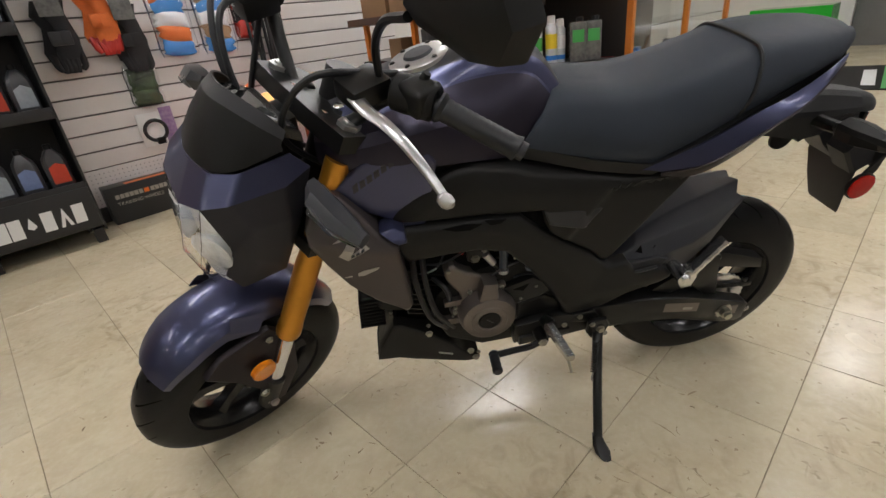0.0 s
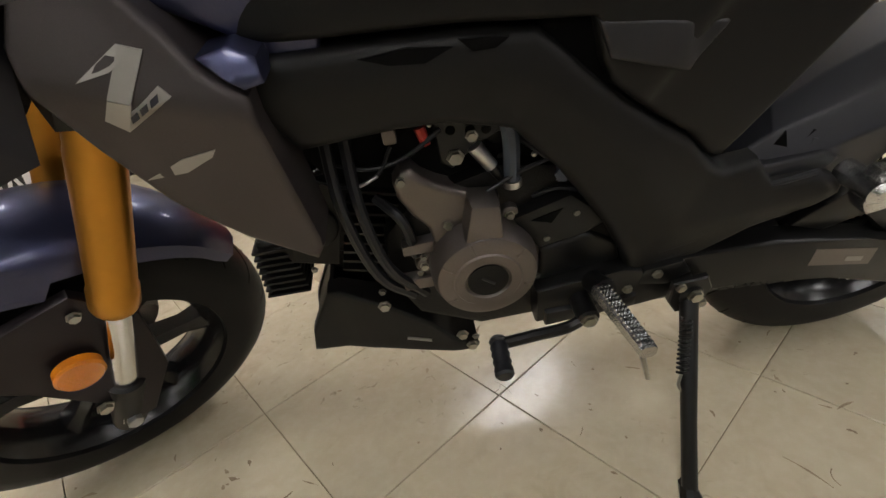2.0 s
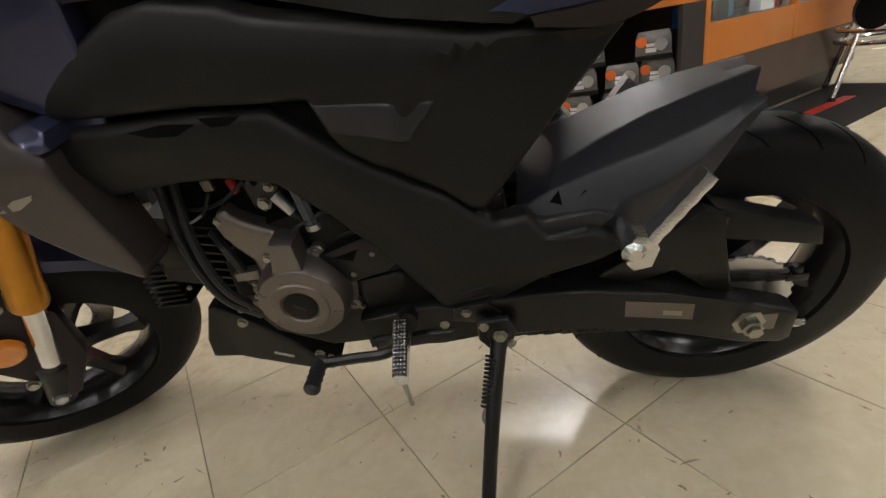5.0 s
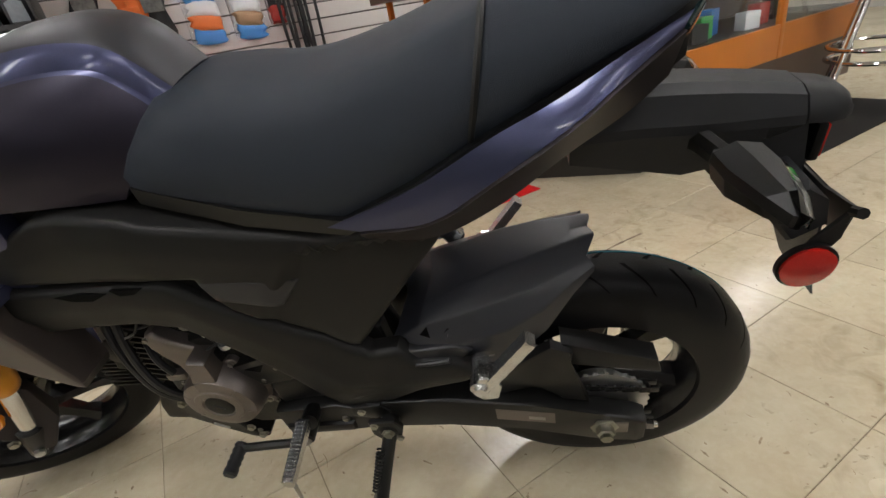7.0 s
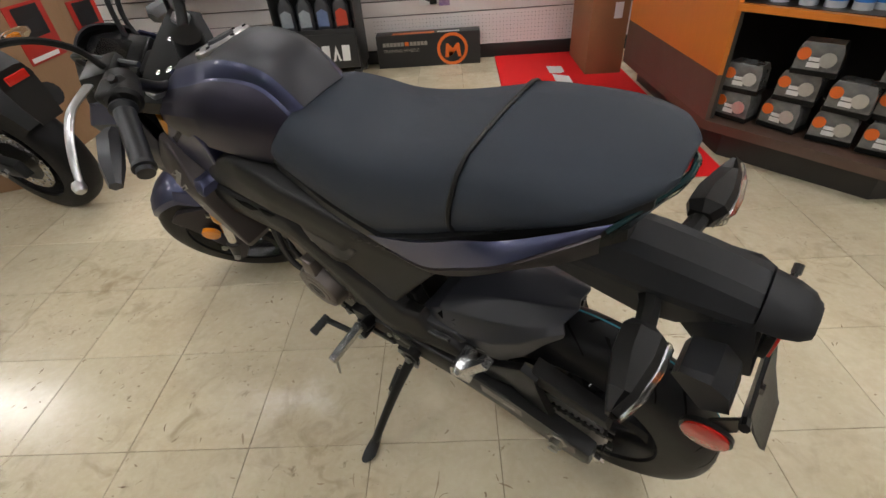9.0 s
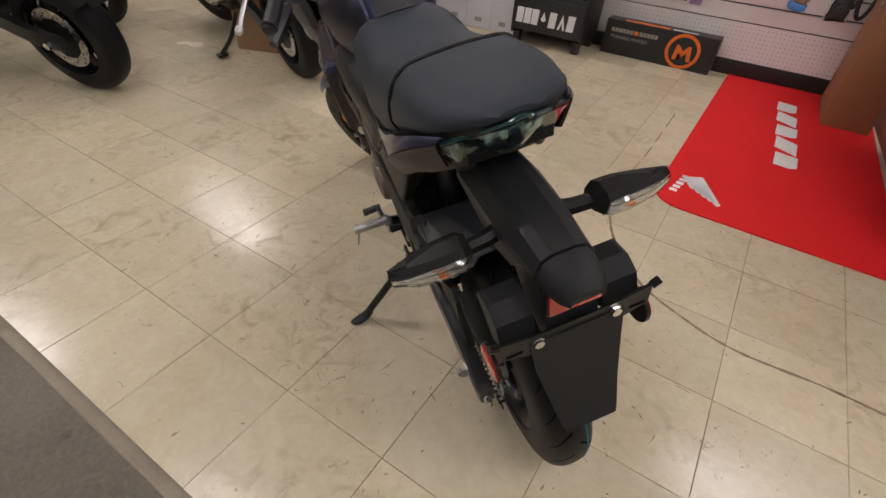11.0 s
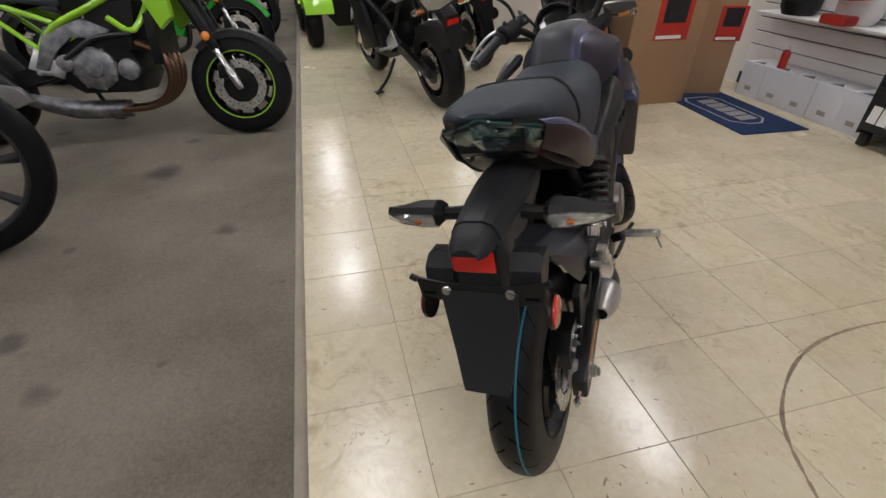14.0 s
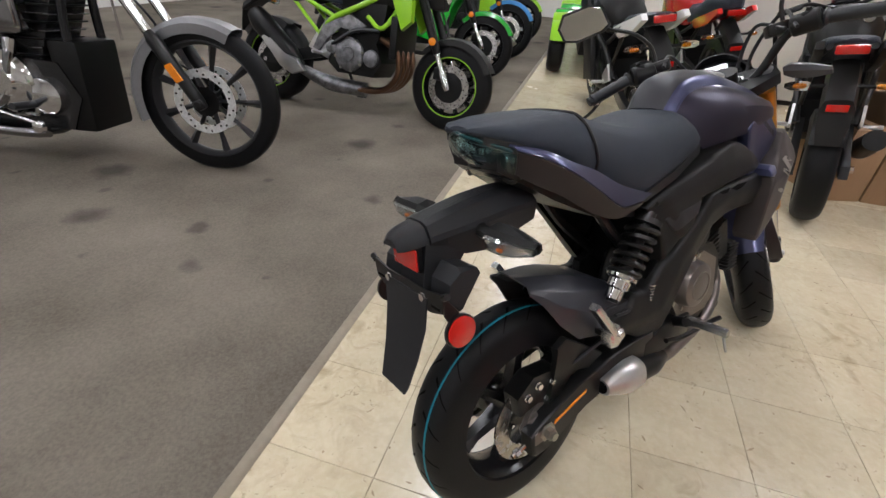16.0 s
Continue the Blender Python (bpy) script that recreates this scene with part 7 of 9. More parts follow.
for lvl, zz in enumerate((0.33, 0.71, 1.09, 1.45)):
    part("shelf", box(-RW2 + 0.006, 0.0, zz - 0.02, RW2 - 0.006, RD - 0.01, zz, 0.002), RACKBLK, rack, "black steel shelf")
    part("shelf_lip", box(-RW2 + 0.006, -0.006, zz - 0.035, RW2 - 0.006, 0.0, zz + 0.02, 0.002), RACKBLK, rack, "black shelf lip")
    if lvl == 1:
        text_part("shelf_word", "ENGINE", 0.032, Matrix.Translation((-0.12, -0.0068, zz - 0.008)) @ pose(0, 0, 0, 90), WHITE, rack)
    if lvl == 2:
        text_part("shelf_word", "YOUR", 0.032, Matrix.Translation((0.06, -0.0068, zz - 0.008)) @ pose(0, 0, 0, 90), WHITE, rack)
    for k in range(4):
        ob = bot if n_b == 0 else copy_thing(bot, pose(0, 0, 0))
        ob.matrix_world = pose(-0.955 - 0.19 + k * 0.125 + random.uniform(-0.01, 0.01), 3.02 + 0.06 + random.uniform(0, 0.02), zz, 0, 0, random.uniform(-12, 12))
        for ch_ in ob.children:
            if ch_.name.startswith("label_panel") and (k + lvl) % 4 in (2, 3):
                ch_.data = ch_.data.copy()
                ch_.data.materials[0] = labr if (k + lvl) % 4 == 3 else labb
        n_b += 1

# --- long box against the wall ---
tb_ = thing("training_wheel_box", pose(-0.605, 3.268, 0), "long black carton with orange and white print", "carton")
part("carton", box(0, 0, 0.0, 0.745, 0.115, 0.225, 0.003), BLACKBOX, tb_, "black printed carton")
part("print_top", box(0.12, 0.012, 0.2248, 0.42, 0.055, 0.2262), ORANGEP, tb_, "orange print on the lid")
part("print_top", box(0.44, 0.02, 0.2248, 0.60, 0.05, 0.2262), WHITE, tb_, "white print on the lid")
part("end_print", box(0.7448, 0.02, 0.02, 0.7462, 0.1, 0.2), GREYPL, tb_, "grey end print")
lg = bmesh.new()
hoop((0.545, -0.0008, 0.112), (0, 1, 0), [(-0.0006, 0.090), (-0.0006, 0.111), (0.0006, 0.111), (0.0006, 0.090)], 40, lg)
part("round_mark", lg, ORANGEP, tb_, "orange ring mark")
part("zigzag_mark", plate([(0.49, 0.055), (0.515, 0.055), (0.525, 0.105), (0.548, 0.075), (0.572, 0.105), (0.585, 0.055), (0.608, 0.055), (0.595, 0.15), (0.575, 0.15), (0.548, 0.115), (0.515, 0.15), (0.50, 0.15)], -0.0006, -0.0018, 0), ORANGEP, tb_, "orange zigzag mark")
for k in range(6):
    part("grey_mark", plate([(0.045 + 0.026 * k, 0.150), (0.067 + 0.026 * k, 0.150), (0.067 + 0.026 * k, 0.176), (0.045 + 0.026 * k, 0.176)], -0.0004, -0.0012, 0), SILVERD, tb_, "grey block mark")
part("orange_mark", plate([(0.204, 0.150), (0.232, 0.150), (0.232, 0.176), (0.204, 0.176)], -0.0004, -0.0012, 0), ORANGEP, tb_, "orange block mark")
for k in range(5):
    part("grey_mark", plate([(0.240 + 0.026 * k, 0.150), (0.262 + 0.026 * k, 0.150), (0.262 + 0.026 * k, 0.176), (0.240 + 0.026 * k, 0.176)], -0.0004, -0.0012, 0), SILVERD, tb_, "grey block mark")
text_part("printed_words", "TRAINING WHEELS", 0.03, Matrix.Translation((0.175, -0.001, 0.118)) @ pose(0, 0, 0, 90), SILVERD, tb_)

# --- tall carton by the counter, big cartons, white boxes ---
def carton(name, x0, y0, x1, y1, h, mat_, label, turn=0):
    ob = thing(name, pose((x0 + x1) / 2, (y0 + y1) / 2, 0, 0, 0, turn), label, "carton")
    w, d = (x1 - x0) / 2, (y1 - y0) / 2
    part("box", box(-w, -d, 0, w, d, h, 0.004), mat_, ob, "cardboard box")
    part("tape", box(-w - 0.0006, -0.03, h - 0.12, w + 0.0006, 0.03, h + 0.0006), BLISTER, ob, "clear packing tape")
    return ob


k1 = carton("tall_carton", 0.80, 2.85, 1.03, 3.33, 0.66, CARD2, "tall brown cardboard carton standing on the red mat")
part("red_label", box(-0.01, -0.2515, 0.46, 0.05, -0.2502, 0.60), ORANGEP, k1, "orange-red label")
part("white_label", box(0.02, -0.2515, 0.34, 0.07, -0.2502, 0.43), WHITE, k1, "white label")
k2 = carton("large_carton", -2.82, 1.97, -2.20, 2.54, 1.75, CARD, "large brown cardboard carton")
k3 = carton("leaning_carton", -2.72, 2.62, -2.35, 3.02, 1.2, CARD, "brown cardboard carton beside a larger one", -14)
k4 = carton("low_carton", -2.55, 1.66, -2.15, 1.90, 0.42, CARD, "low brown cardboard carton on the floor", 20)


def card(par, x, y, z, w, h, face):
    cd = part("hang_card", box(x - 0.001, y - w / 2, z, x + 0.004, y + w / 2, z + h, 0.002), REDP, par, "red product card with black picture")
    part("picture", box(x + 0.0035, y - w * 0.34, z + h * 0.42, x + 0.0055, y + w * 0.34, z + h * 0.95), BLACKBOX, cd, "black picture panel")
    part("dial", box(x + 0.005, y - w * 0.2, z + h * 0.5, x + 0.0065, y + w * 0.2, z + h * 0.72), GREYPL, cd, "grey picture detail")
    part("strip", box(x + 0.0035, y - w * 0.45, z + h * 0.04, x + 0.0055, y + w * 0.3, z + h * 0.12), WHITE, cd, "white strip")


card(k2, 0.311, 0.035, 0.45, 0.27, 0.27, 1)
card(k3, 0.19, 0.12, 0.40, 0.2, 0.24, 1)
wb_ = None
for k in range(5):
    if wb_ is None:
        wb_ = thing("white_carton", pose(0, 0, 0), "small plain white carton on the floor", "carton", "white cartons along the wall")
        part("box", box(-0.105, 0, 0, 0.105, 0.24, 0.25, 0.003), WHITEBOX, wb_, "white carton")
        part("flap_opening", plate([(-0.05, 0.03), (0.05, 0.03), (0.0, 0.10)], 0.2498, 0.2510, 0, 1, "xy"), BLACKBOX, wb_, "dark hand hole")
        part("flap_opening", box(-0.03, -0.0008, 0.05, 0.03, 0.0004, 0.08), SILVERD, wb_, "grey mark")
        ob = wb_
    else:
        ob = copy_thing(wb_, pose(0, 0, 0))
    ob.matrix_world = pose(-2.22 + k * 0.215, 3.14 + 0.006 * (k % 2), 0, 0, 0, (-2, 1, 0, 2, -1)[k])

# --- counter with chamfered corner shelf ---
def wallstrip(p0, p1, z0, z1, th, mat_, name, par, label="", bev=0.002):
    p0, p1 = Vector((*p0, 0)), Vector((*p1, 0))
    d = (p1 - p0).normalized()
    n_ = Vector((-d.y, d.x, 0))
    rings = [[q + Vector((0, 0, z)) for q in (p0, p1, p1 + n_ * th, p0 + n_ * th)] for z in (z0, z1)]
    return part(name, loft(rings), mat_, par, label)


L0, L1, R0, R1 = (0.985, 2.70), (1.03, 1.68), (1.46, 1.155), (3.22, 1.165)
counter = thing("display_counter", pose(0, 0, 0), "orange and dark brown display counter with open corner shelves", "counter")
# plan of the counter's body behind its faces
part("plinth", plate([(1.09, 2.70), (1.12, 1.67), (1.50, 1.24), (3.19, 1.25), (3.19, 1.72), (1.60, 1.72), (1.6, 2.70)], 0.0, 0.125, 0, 1, "xy"), DARKLAM, counter, "dark recessed plinth")
part("bottom_board", plate([L0, L1, R0, R1, (3.22, 1.75), (1.64, 1.75), (1.6, 2.70)], 0.125, 0.165, 0, 1, "xy"), BROWNLAM, counter, "brown bottom board")
wallstrip(L1, L0, 0.165, 0.36, -0.02, BROWNLAM, "lower_band", counter, "dark brown lower band")
wallstrip(L1, L0, 0.36, 0.70, -0.02, ORANGE, "front_panel", counter, "orange laminate front panel")
wallstrip((1.62, 1.156), R1, 0.165, 0.35, 0.02, BROWNLAM, "lower_band", counter, "dark brown lower band")
wallstrip((1.62, 1.156), R1, 0.35, 0.51, 0.02, ORANGE, "front_panel", counter, "orange laminate front panel")
CORNER = [L1, R0, (1.62, 1.158), (1.62, 2.0), (1.12, 2.0)]
part("corner_shelf", plate(CORNER, 0.605, 0.630, 0, 1, "xy"), ORANGE, counter, "orange-edged corner shelf")
part("corner_board", plate([(1.06, 1.69), (1.47, 1.18), (1.61, 1.18), (1.61, 2.0), (1.12, 2.0)], 0.630, 0.633, 0, 1, "xy"), DARKLAM, counter, "dark shelf top")
part("corner_shelf", plate(CORNER, 1.00, 1.03, 0, 1, "xy"), ORANGE, counter, "orange counter top")
wallstrip((1.12, 2.0), (1.64, 2.0), 0.165, 1.0, 0.02, DARKLAM, "shelf_back", counter, "dark shelf back")
wallstrip((1.64, 2.0), (1.64, 1.18), 0.165, 0.605, 0.02, DARKLAM, "shelf_side", counter, "dark shelf side")
wallstrip((1.64, 2.0), (1.64, 1.18), 0.633, 1.0, 0.02, DARKLAM, "shelf_side", counter, "dark shelf side")
wallstrip(R0, (1.62, 1.157), 0.165, 0.605, 0.02, DARKLAM, "end_board", counter, "dark end board")
wallstrip((1.055, 1.70), (1.12, 2.0), 0.165, 0.605, -0.02, DARKLAM, "shelf_side", counter, "dark shelf side")
for p in ((1.62, 1.158), (2.40, 1.162), (3.19, 1.165)):
    part("post", box(p[0], p[1] - 0.004, 0.35, p[0] + 0.035, p[1] + 0.03, 1.00, 0.002), ORANGE, counter, "orange corner post")
wallstrip((1.66, 1.170), (3.19, 1.178), 0.51, 1.0, 0.006, CASEGLASS, "glass_front", counter, "clear showcase glass").visible_shadow = False
part("case_floor", plate([(1.645, 1.19), (3.21, 1.19), (3.21, 1.74), (1.645, 1.74)], 0.495, 0.51, 0, 1, "xy"), DARKLAM, counter, "showcase floor")
part("case_shelf", plate([(1.65, 1.20), (3.20, 1.20), (3.20, 1.60), (1.65, 1.60)], 0.755, 0.763, 0, 1, "xy"), CASEGLASS, counter, "glass shelf")
wallstrip((1.645, 1.74), (3.21, 1.74), 0.165, 1.0, -0.02, BROWNLAM, "case_back", counter, "brown case back")
part("case_top", plate([(1.622, 1.156), (3.225, 1.160), (3.225, 1.75), (1.622, 1.75)], 1.0, 1.03, 0.002, 1, "xy"), ORANGE, counter, "orange case top")
part("round_sticker", turned((1.40, 1.975, 0.86), (0, -1, 0), [(0, 0.09), (0.002, 0.09)], 32), ORANGEP, counter, "orange round sticker")

wallstrip((1.0, 1.66), (0.955, 2.75), 0.93, 0.97, -0.62, BROWNLAM, "counter_top", counter, "dark brown counter top")
for yy in (1.72, 2.2, 2.66):
    part("upright", box(1.03, yy, 0.70, 1.06, yy + 0.03, 0.93), ORANGE, counter, "orange upright")
part("shelf_board", box(1.0, 1.70, 0.70, 1.58, 2.70, 0.715), DARKLAM, counter, "dark shelf board")
for k, (xx, yy, w, d, h, m_) in enumerate(((1.2, 2.5, 0.16, 0.12, 0.12, CARD), (1.25, 2.25, 0.12, 0.14, 0.16, BLISTER), (1.2, 2.0, 0.14, 0.12, 0.1, CARD), (1.3, 1.85, 0.1, 0.1, 0.14, WHITE))):
    ob = thing("shelf_box", pose(xx, yy, 0.715, 0, 0, 7 * k), "small carton stored on the counter shelf", "box", "boxes on the counter shelf")
    part("box", box(-w / 2, -d / 2, 0, w / 2, d / 2, h, 0.003), m_, ob, "small box")
for k, (xx, yy, w, d, h) in enumerate(((1.12, 2.55, 0.22, 0.2, 0.16), (1.14, 2.28, 0.2, 0.26, 0.2), (1.15, 1.95, 0.24, 0.2, 0.13))):
    ob = thing("counter_carton", pose(xx, yy, 0.97, 0, 0, 10 - 8 * k), "brown cardboard carton on the counter top", "carton", "cartons on the counter")
    part("box", box(-w / 2, -d / 2, 0, w / 2, d / 2, h, 0.003), CARD, ob, "cardboard box")
    part("tape", box(-w / 2 - 0.0006, -0.02, h - 0.05, w / 2 + 0.0006, 0.02, h + 0.0006), BLISTER, ob, "packing tape")

# packs on the corner shelf
pk = None
d_ = (Vector((*R0, 0)) - Vector((*L1, 0))).normalized()
nn = Vector((-d_.y, d_.x, 0))


def pack():
    ob = thing("parts_pack", pose(0, 0, 0), "clear parts pack with orange and white print", "product pack", "packs on the corner shelf")
    part("tray", box(-0.075, -0.05, 0, 0.075, 0.05, 0.02, 0.004), CASTBLACK, ob, "black tray")
    part("blister", loft([[(a * w, c * d, z) for a, c in ((-1, -1), (1, -1), (1, 1), (-1, 1))] for w, d, z in ((0.072, 0.047, 0.02), (0.07, 0.045, 0.09), (0.06, 0.038, 0.115))]), BLISTER, ob, "clear blister dome")
    part("coil_part", turned((0.03, -0.046, 0.06), (0, -1, 0), [(0, 0.026), (0.004, 0.026), (0.004, 0.012)], 20), ALLOY, ob, "grey round part")
    part("orange_disc", turned((-0.048, -0.048, 0.075), (0, -1, 0), [(0, 0.022), (0.0025, 0.022)], 20), ORANGEP, ob, "orange disc print")
    part("white_print", box(-0.03, -0.0500, 0.03, 0.012, -0.0475, 0.048, 0.004), WHITE, ob, "white print")
    part("white_print", box(-0.028, -0.0500, 0.052, 0.005, -0.0475, 0.066, 0.004), WHITE, ob, "white print")
    return ob


spots = [(0.07, 0.17, 0), (0.25, 0.17, 0), (0.43, 0.17, 0), (0.60, 0.17, 0), (0.07, 0.288, 0), (0.27, 0.288, 0), (0.45, 0.288, 0), (0.60, 0.288, 0), (0.30, 0.406, 0), (0.58, 0.406, 0)]
ang = math.degrees(math.atan2(d_.y, d_.x))
for s_, z_, _ in spots:
    p = Vector((*L1, 0)) + d_ * s_ + nn * (0.12 + random.uniform(-0.015, 0.02))
    q = pose(p.x, p.y, z_, 0, 0, ang + random.uniform(-8, 8))
    pk = pack() if pk is None else copy_thing(pk, q)
    pk.matrix_world = q


SPRAYSIL = material("can_silver_white", (0.62, 0.64, 0.67), 0.32, metal=0.3, second=(0.50, 0.52, 0.56), big=30, mix=0.6)


def spray(p, cap_m, lab_m, r=0.03, h=0.2):
    ob = thing("spray_can", pose(*p), "silver care spray can with printed label", "spray can", "cans on the shelf")
    part("body", turned((0, 0, 0), (0, 0, 1), [(0, r), (h * 0.78, r), (h * 0.84, r * 0.7), (h * 0.86, r * 0.66)], 20), SPRAYSIL, ob, "silver white can body")
    part("cap", turned((0, 0, h * 0.84), (0, 0, 1), [(0, r * 0.75), (h * 0.16, r * 0.68), (h * 0.17, r * 0.5)], 16), cap_m, ob, "white cap")
    part("band", turned((0, 0, h * 0.34), (0, 0, 1), [(0, r + 0.0006), (h * 0.30, r + 0.0006)], 20), lab_m, ob, "coloured band")
    part("band", turned((0, 0, h * 0.10), (0, 0, 1), [(0, r + 0.0006), (h * 0.10, r + 0.0006)], 20), BLUEP, ob, "blue band")
    return ob


for k, (s_, dp, lm, r, h) in enumerate(((0.10, 0.10, YELLOWP, 0.034, 0.19), (0.20, 0.09, REDP, 0.030, 0.19), (0.28, 0.10, GREENP, 0.034, 0.22), (0.36, 0.10, YELLOWP, 0.030, 0.24), (0.41, 0.14, WHITE, 0.03, 0.22))):
    p = Vector((*L1, 0)) + d_ * s_ + nn * dp
    spray((p.x, p.y, 0.633), WHITE, lm, r, h)
for s_ in (0.50, 0.58):
    p = Vector((*L1, 0)) + d_ * s_ + nn * 0.12
    jg = thing("care_jug", pose(p.x, p.y, 0.633, 0, 0, ang), "dark care product jug with green label", "jug", "jugs on the shelf")
    part("body", box(-0.042, -0.03, 0, 0.042, 0.03, 0.2, 0.012, 3), BLISTER, jg, "dark jug body")
    part("cap", turned((0.01, 0, 0.2), (0, 0, 1), [(0, 0.018), (0.02, 0.018)], 14), BLACKBOX, jg, "black cap")
    part("label_panel", box(-0.03, -0.0312, 0.10, 0.03, -0.0298, 0.16), GREENP, jg, "green label")
for k in range(9):
    f = 0.18 + 0.09 * k
    x0, y0 = 1.62 + 1.3 * f * f, 1.27 + 0.05 * (k % 3)
    ob = thing("boxed_item", pose(x0, y0, 0.51, 0, 0, 11 * (k % 3) - 8), "small boxed accessory in the showcase", "box", "boxes in the showcase")
    part("box", box(-0.05, -0.03, 0, 0.05, 0.03, 0.08 + 0.02 * (k % 3), 0.002), (BLUEP, WHITE, REDP, BLACKBOX, GREENP)[k % 5], ob, "small printed box")

# stool with splayed legs and a chrome ring
stool = thing("stool", pose(2.86, 0.90, 0.008), "wide white round stool on splayed chrome legs", "stool")
for k in range(4):
    a = radians(70 + 90 * k)
    leg = tube([(0.12 * math.cos(a), 0.12 * math.sin(a), 0.66), (0.22 * math.cos(a), 0.22 * math.sin(a), 0.30), (0.31 * math.cos(a), 0.31 * math.sin(a), 0.012)], 0.014, 10, 4)
    lg = part("leg", leg, CHROME, stool, "chrome tube leg")
    part("foot", turned((0.31 * math.cos(a), 0.31 * math.sin(a), 0), (0, 0, 1), [(0, 0.018), (0.016, 0.018), (0.022, 0.012)], 12), HOSE, lg, "black rubber foot")
for z_ in (0.27, 0.33):
    part("foot_ring", hoop((0, 0, z_), (0, 0, 1), [(0.011 * math.cos(t), 0.225 + 0.011 * math.sin(t)) for t in np.linspace(0, 2 * math.pi, 8, endpoint=False)], 40), CHROME, stool, "chrome foot ring")
part("seat", turned((0, 0, 0.655), (0, 0, 1), [(0, 0.0), (0.0, 0.27), (0.012, 0.285), (0.035, 0.285), (0.048, 0.27), (0.052, 0.0)], 40), WHITE, stool, "white round seat")
bench = thing("covered_table", pose(6.7, 1.42, 0), "low table under a bright green cover", "table")
part("cover", bevel(loft([[(-0.24 - g, -0.42 - g, z), (0.24 + g, -0.42 - g, z), (0.24 + g, 0.42 + g, z), (-0.24 - g, 0.42 + g, z)] for g, z in ((0.02, 0.05), (0.008, 0.35), (0.0, 0.60))]), 0.012, 2), GREEN, bench, "green cover hanging to the floor")
for sx in (-0.22, 0.20):
    for sy in (-0.40, 0.38):
        part("leg", box(sx, sy, 0, sx + 0.02, sy + 0.02, 0.06), CHROME, bench, "chrome leg")
door = tagged(part("door_1", box(7.93, 0.46, 0, 7.99, 0.96, 2.05, 0.004), GREYPAINT), "grey painted door in a white frame", "door", kind="structure")
part("door_frame", box(7.89, 0.97, 0, 7.99, 1.13, 2.12, 0.006), WHITE, door, "white door frame")
part("door_frame", box(7.89, 0.40, 2.06, 7.99, 0.965, 2.12, 0.006), WHITE, door, "white door head")
part("door_handle", rod((7.90, 0.54, 1.0), (7.90, 0.64, 1.0), 0.01, None, 8), CHROME, door, "chrome handle")

# --- goods on the slat wall ---
WY = WALL_Y - 0.007


def hook(par, x, z, ln=0.12):
    part("hook", tube([(x, WY, z), (x, WY - ln, z), (x, WY - ln - 0.005, z + 0.012)], 0.003, 6, 2), CHROME, par, "wire hook")


def glove(x, z, mats, label):
    ob = thing("glove_pair", pose(x, WY - 0.05, z), label, "gloves", "gloves on the wall")
    for s in (-1, 1):
        b = bmesh.new()
        loft([[(s * 0.024 + w * math.cos(t) * (1 + 0.12 * math.sin(3 * t + zz * 40)) + 0.01 * math.sin(zz * 30), -0.018 * s + dd * math.sin(t), zz) for t in np.linspace(0, 2 * math.pi, 14, endpoint=False)] for w, dd, zz in ((0.045, 0.022, 0.02), (0.050, 0.026, -0.05), (0.042, 0.022, -0.11), (0.055, 0.030, -0.17), (0.060, 0.028, -0.23), (0.055, 0.024, -0.27))], True, b)
        part("palm", b, mats[0], ob, "glove palm")
        for k in range(4):
            xx = s * 0.024 + (-0.040 + 0.026 * k)
            part("finger", tube([(xx, -0.018 * s, -0.24), (xx * 0.92 + random.uniform(-.006, .006), -0.03, -0.30), (xx * 0.8 + random.uniform(-.008, .008), -0.034, -0.345 + 0.012 * abs(k - 1.5))], [0.019, 0.017, 0.011], 8, 4), mats[1], ob, "glove finger")
        part("cuff_patch", box(s * 0.024 - 0.026, -0.052, -0.20, s * 0.024 + 0.026, -0.034, -0.13, 0.008), mats[2], ob, "cuff patch")
    hd_ = part("hang_card", box(-0.055, -0.048, -0.06, 0.055, -0.042, 0.07, 0.002), mats[3], ob, "printed header card")
    return ob


glove(-0.49, 1.20, (FABRIC, FABRIC, GREYPL, BLISTER), "black riding gloves on a header card")
glove(-0.28, 1.27, (GLOVEORANGE, REDP, GLOVEORANGE, YELLOWP), "orange, yellow and black riding gloves")
glove(-0.16, 1.16, (FABRIC, FABRIC, FABRIC, BLISTER), "black riding gloves with a grey card")


